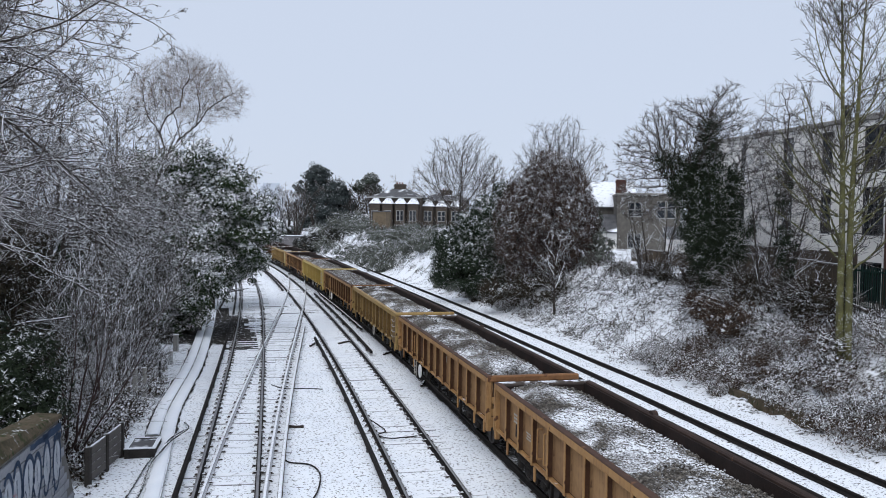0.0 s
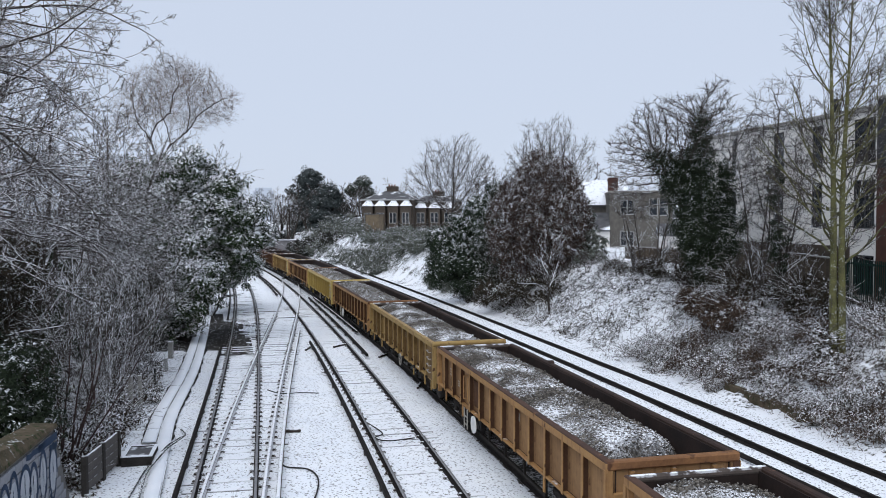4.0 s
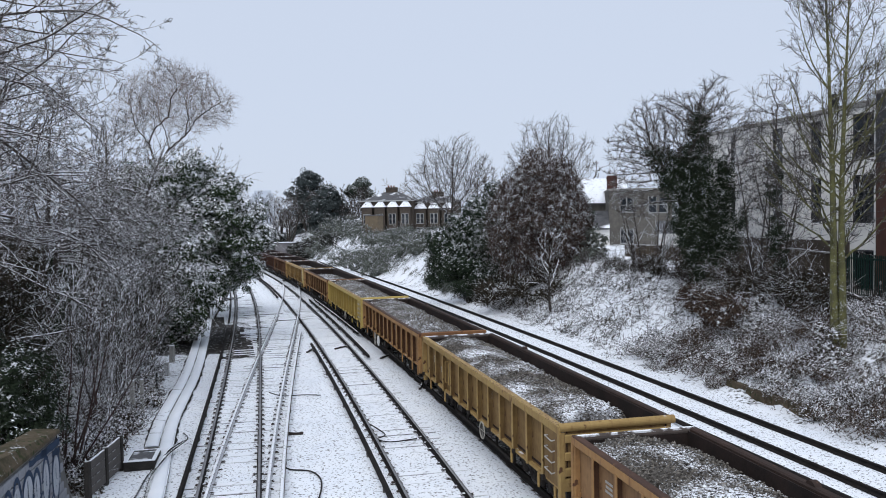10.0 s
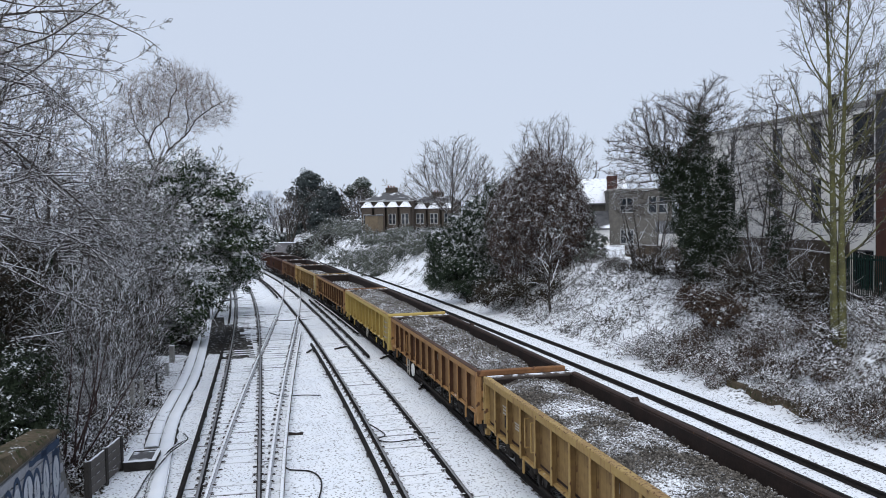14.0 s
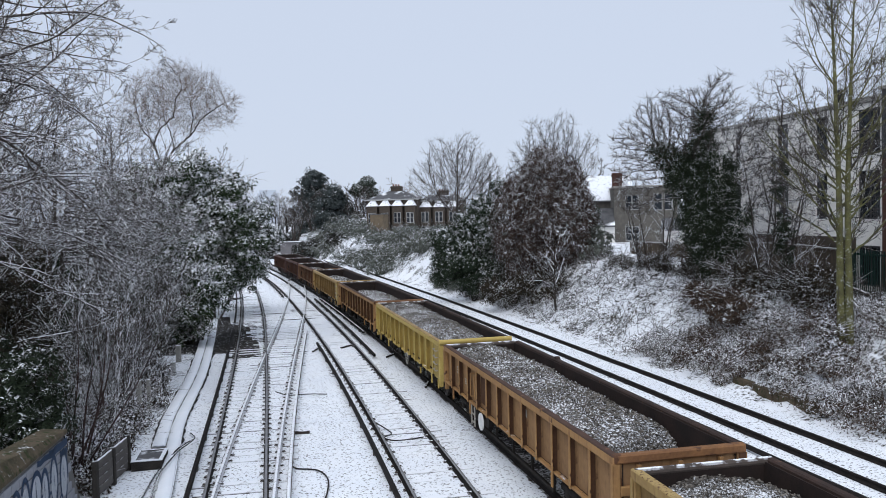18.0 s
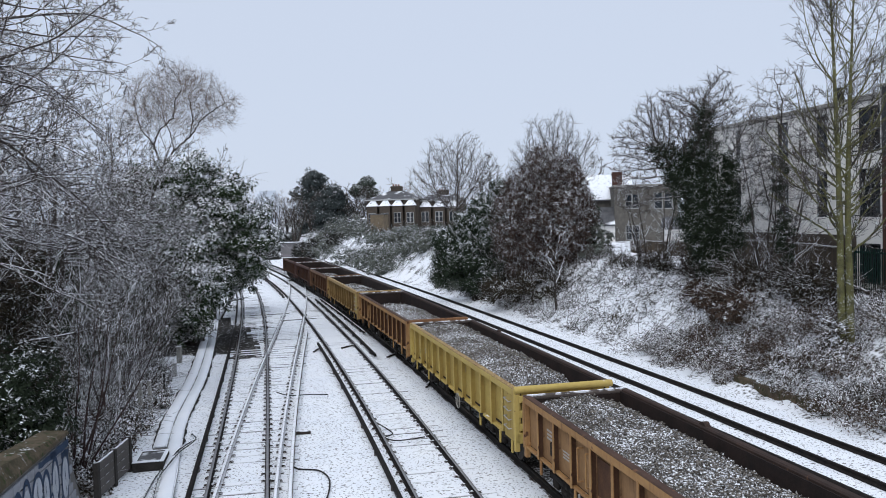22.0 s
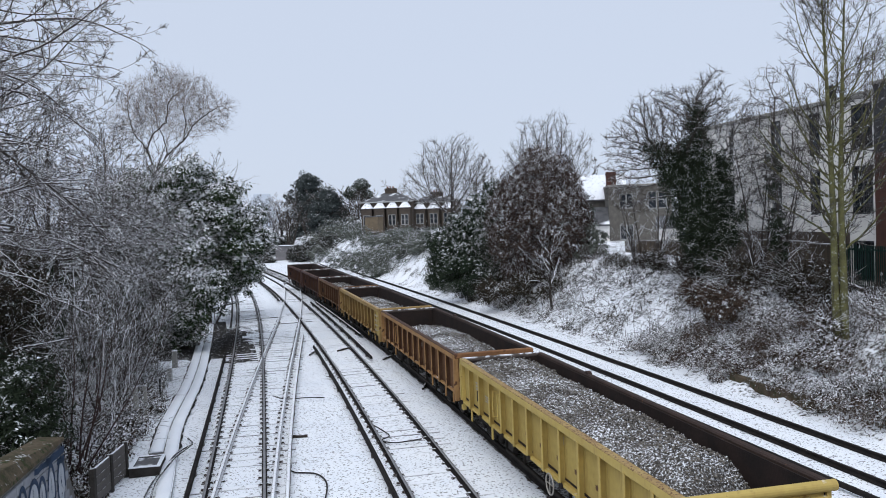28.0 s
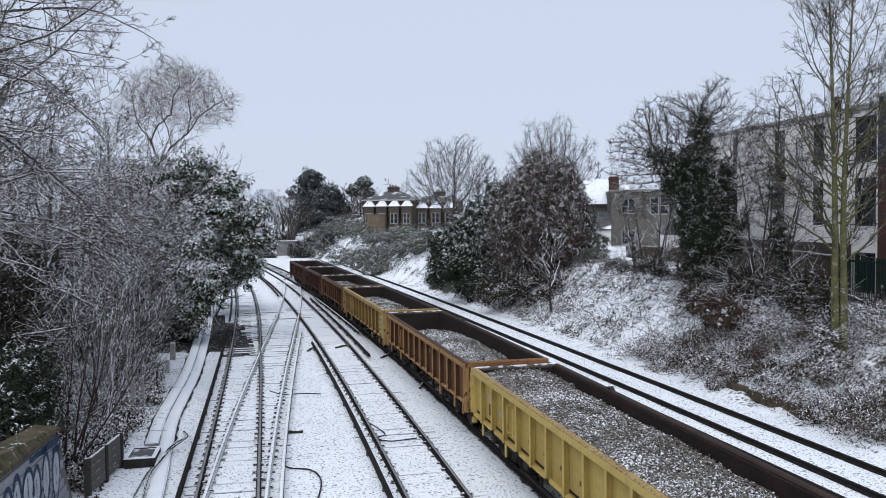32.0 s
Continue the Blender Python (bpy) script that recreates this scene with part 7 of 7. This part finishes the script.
bh = thing("brick_house", "grey brick house with a tall chimney and white windows", "house", pose(15.0, 75, 3.2, 0, 0, -8))
part("wall", boxes([(0, 5.5, 0, 8, 0, 5.6)]), m_greybrick, bh)
part("parapet", boxes([(-0.08, 5.58, -0.08, 8.08, 5.603, 5.78)], 0.02), m_concrete, bh)
part("chimney", boxes([(-0.1, 0.75, 0.6, 1.5, 5.79, 7.0), (-0.16, 0.81, 0.54, 1.56, 6.7, 6.85)]), m_redclad, bh, "dark red brick chimney")
part("rear_roof", gable_roof(-3.6, 2.0, 6, 14, 4.6, 2.4, "x"), m_slate, bh, "snow-covered roof behind")
part("rear_wall", boxes([(-3.5, -0.003, 6.05, 13.95, 0, 4.58)]), m_greybrick, bh)
part("lean_to_roof", gable_roof(-2.6, -0.2, -0.5, 3.0, 2.3, 1.4, "x", 0.2), m_darkslate, bh)
part("lean_to", boxes([(-2.5, -0.003, -0.4, 2.9, 0, 2.28)]), m_render, bh, "white-painted lean-to")
for x0 in (1.0, 1.6):
    sash(bh, x0, x0 + 0.5, 0, 3.7, 4.9)
    sash(bh, x0, x0 + 0.5, 0, 0.9, 2.1)
for x0 in (3.5, 4.4):
    sash(bh, x0, x0 + 0.65, 0, 3.6, 5.0)
gh = thing("white_cottage", "low white-rendered cottage behind the trees", "house", pose(17.4, 62, 3.0, 0, 0, -10))
part("wall", boxes([(-1.0, 1.6, 0, 4, 0, 2.3)]), m_render, gh)
part("roof", gable_roof(-1.0, 1.6, 0, 4, 2.303, 0.7, "x"), m_darkslate, gh)
sash(gh, 0.2, 0.9, 0, 1.0, 2.0)

tower = thing("tower_block", "distant tower block, haze in its pale colour", "building", pose(-88, 410, 0, 0, 0, 10))
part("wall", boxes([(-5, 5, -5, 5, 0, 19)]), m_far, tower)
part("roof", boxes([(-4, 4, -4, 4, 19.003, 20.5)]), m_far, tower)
# far trees
FARL = [(7, 0.25, 0.97, 42, 0.5, 0.5, 4, 0.1, 0.05), (8, 0.2, 1.0, 40, 0.5, 0.5, 3, 0.15, 0.03), (5, 0.2, 1.0, 38, 0.5, 0.6, 2, 0.18, 0.02)]
leafy("pine_tree", "tall dark pine with flat snowy boughs", (-26.8, 168, 0), [(0, 0, 14.2, 2.6, 2.6, 2.0), (-2.2, 0, 11.5, 2.4, 2.4, 1.8), (2.2, 0, 11.0, 3.0, 2.6, 2.2), (0, 0, 8.0, 3.4, 3.0, 2.6), (4.5, 1, 9.0, 2.6, 2.2, 2.4), (4.8, 0, 5.5, 3.2, 2.6, 3.4), (-1.0, 0, 4.0, 3.2, 2.6, 2.6)], 26000, 0.2, m_darkpine, 101, stems=[((0, 0, -0.3), (0.5, 0, 13), 0.3)], clump=0.9, per=60)
leafy("pine_tree", "slim pine rising behind the bushes", (-15.2, 152, 2.5), [(0.6, 0, 10.3, 1.4, 1.4, 1.1), (-1.0, 0, 9.0, 1.5, 1.4, 1.0), (1.4, 0, 8.6, 1.2, 1.2, 0.9)], 6000, 0.17, m_pine, 102, stems=[((0, 0, -0.3), (0.5, 0, 10), 0.18)], clump=0.6, per=50)
leafy("yew_tree", "tall dark conifer in the distance", (-20.6, 150, 0.8), [(0, 0, 4.0, 2.8, 2.4, 4.0), (0.4, 0, 8.4, 2.0, 2.0, 3.2), (-1.8, 0, 6.5, 1.8, 1.8, 3.0), (2.2, 0, 3.4, 1.8, 1.8, 2.6)], 16000, 0.17, m_darkpine, 104, stems=[((0, 0, -0.3), (0, 0, 9), 0.25)], clump=0.8)
leafy("yew_tree", "broad dark evergreen beyond the hut", (-19.5, 158, 1.5), [(0, 0, 4.0, 3.0, 3.0, 4.0), (-3.0, 2, 4.5, 2.6, 2.6, 4.2), (3.2, 0, 2.6, 2.4, 2.4, 2.6)], 16000, 0.2, m_darkpine, 103, stems=[((0, 0, -0.3), (0, 0, 6), 0.3)], clump=0.8)
# m_fartwig trees carry haze in their paler colour
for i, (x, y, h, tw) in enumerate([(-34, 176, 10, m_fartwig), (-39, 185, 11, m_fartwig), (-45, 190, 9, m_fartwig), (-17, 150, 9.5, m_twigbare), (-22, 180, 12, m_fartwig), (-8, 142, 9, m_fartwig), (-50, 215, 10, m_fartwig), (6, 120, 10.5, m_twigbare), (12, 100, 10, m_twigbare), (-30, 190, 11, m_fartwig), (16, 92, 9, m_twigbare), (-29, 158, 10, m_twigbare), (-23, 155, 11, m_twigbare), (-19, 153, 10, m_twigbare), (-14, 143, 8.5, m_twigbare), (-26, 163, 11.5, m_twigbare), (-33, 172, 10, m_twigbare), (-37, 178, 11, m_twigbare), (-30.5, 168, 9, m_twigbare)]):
    bare_tree("far_tree", "bare snow-dusted tree in the distance", (x, y, 1.0 if x < -20 else 3.0), [(0, 0, 1), (0.25, 0, 1), (-0.25, 0.1, 1)], h, 0.2, 110 + i, FARL, m_bark, tw, "distant trees", least=0.022)
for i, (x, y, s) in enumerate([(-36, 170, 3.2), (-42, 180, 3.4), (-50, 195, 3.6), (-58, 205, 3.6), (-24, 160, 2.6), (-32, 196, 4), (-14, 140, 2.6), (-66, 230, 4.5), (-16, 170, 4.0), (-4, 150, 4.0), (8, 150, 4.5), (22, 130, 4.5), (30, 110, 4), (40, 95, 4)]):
    leafy("far_thicket", "distant thicket, snow-dusted, haze in its colour", (x, y, 0.2 if x < -22 else 2.8), [(0, 0, s * 0.6, s * 1.3, s, s * 0.9), (s, 0, s * 0.45, s, s, s * 0.7)], 3500, 0.26, m_farleaf, 130 + i, clump=0.8, category="trees", twigs=120)

for i, (x, y, z, s) in enumerate([(-24.5, 143, -0.2, 1.9), (-21.5, 141, 0.2, 2.2), (-18.5, 139, 0.8, 2.3), (-16.0, 136, 1.4, 2.2), (-20.5, 147, 1.0, 2.8), (-33, 171, -0.2, 2.6), (-37.5, 176, -0.2, 3.0), (-29.5, 165, -0.2, 2.2), (-34.5, 150, -0.3, 1.6), (-38, 158, -0.3, 1.8), (-31, 143, -0.3, 0.9)]):
    leafy("dark_bush", "dark bare-twigged bush on the far bank", (x, y, z), [(0, 0, s * 0.6, s * 1.2, s, s * 0.9), (s, 0, s * 0.45, s, s, s * 0.7)], 6000, 0.14, m_darkbush, 170 + i, clump=0.6, category="shrub", twigs=300)

# mossy edging stones at the foot of the bank
edge = thing("edging_wall", "low mossy concrete edging at the foot of the bank", "wall")
for i in range(4):
    y = 27.9 + i * 1.22
    x = float(line_d(np.array(y))) + 10.64
    part("edging_block", boxes([(-0.1, 0.1, -0.59, 0.59, -0.3, 0.30 - 0.03 * (i % 3))], 0.02), m_coping, edge, at=pose(x, y, 0, 0, 0, 14))


motions()
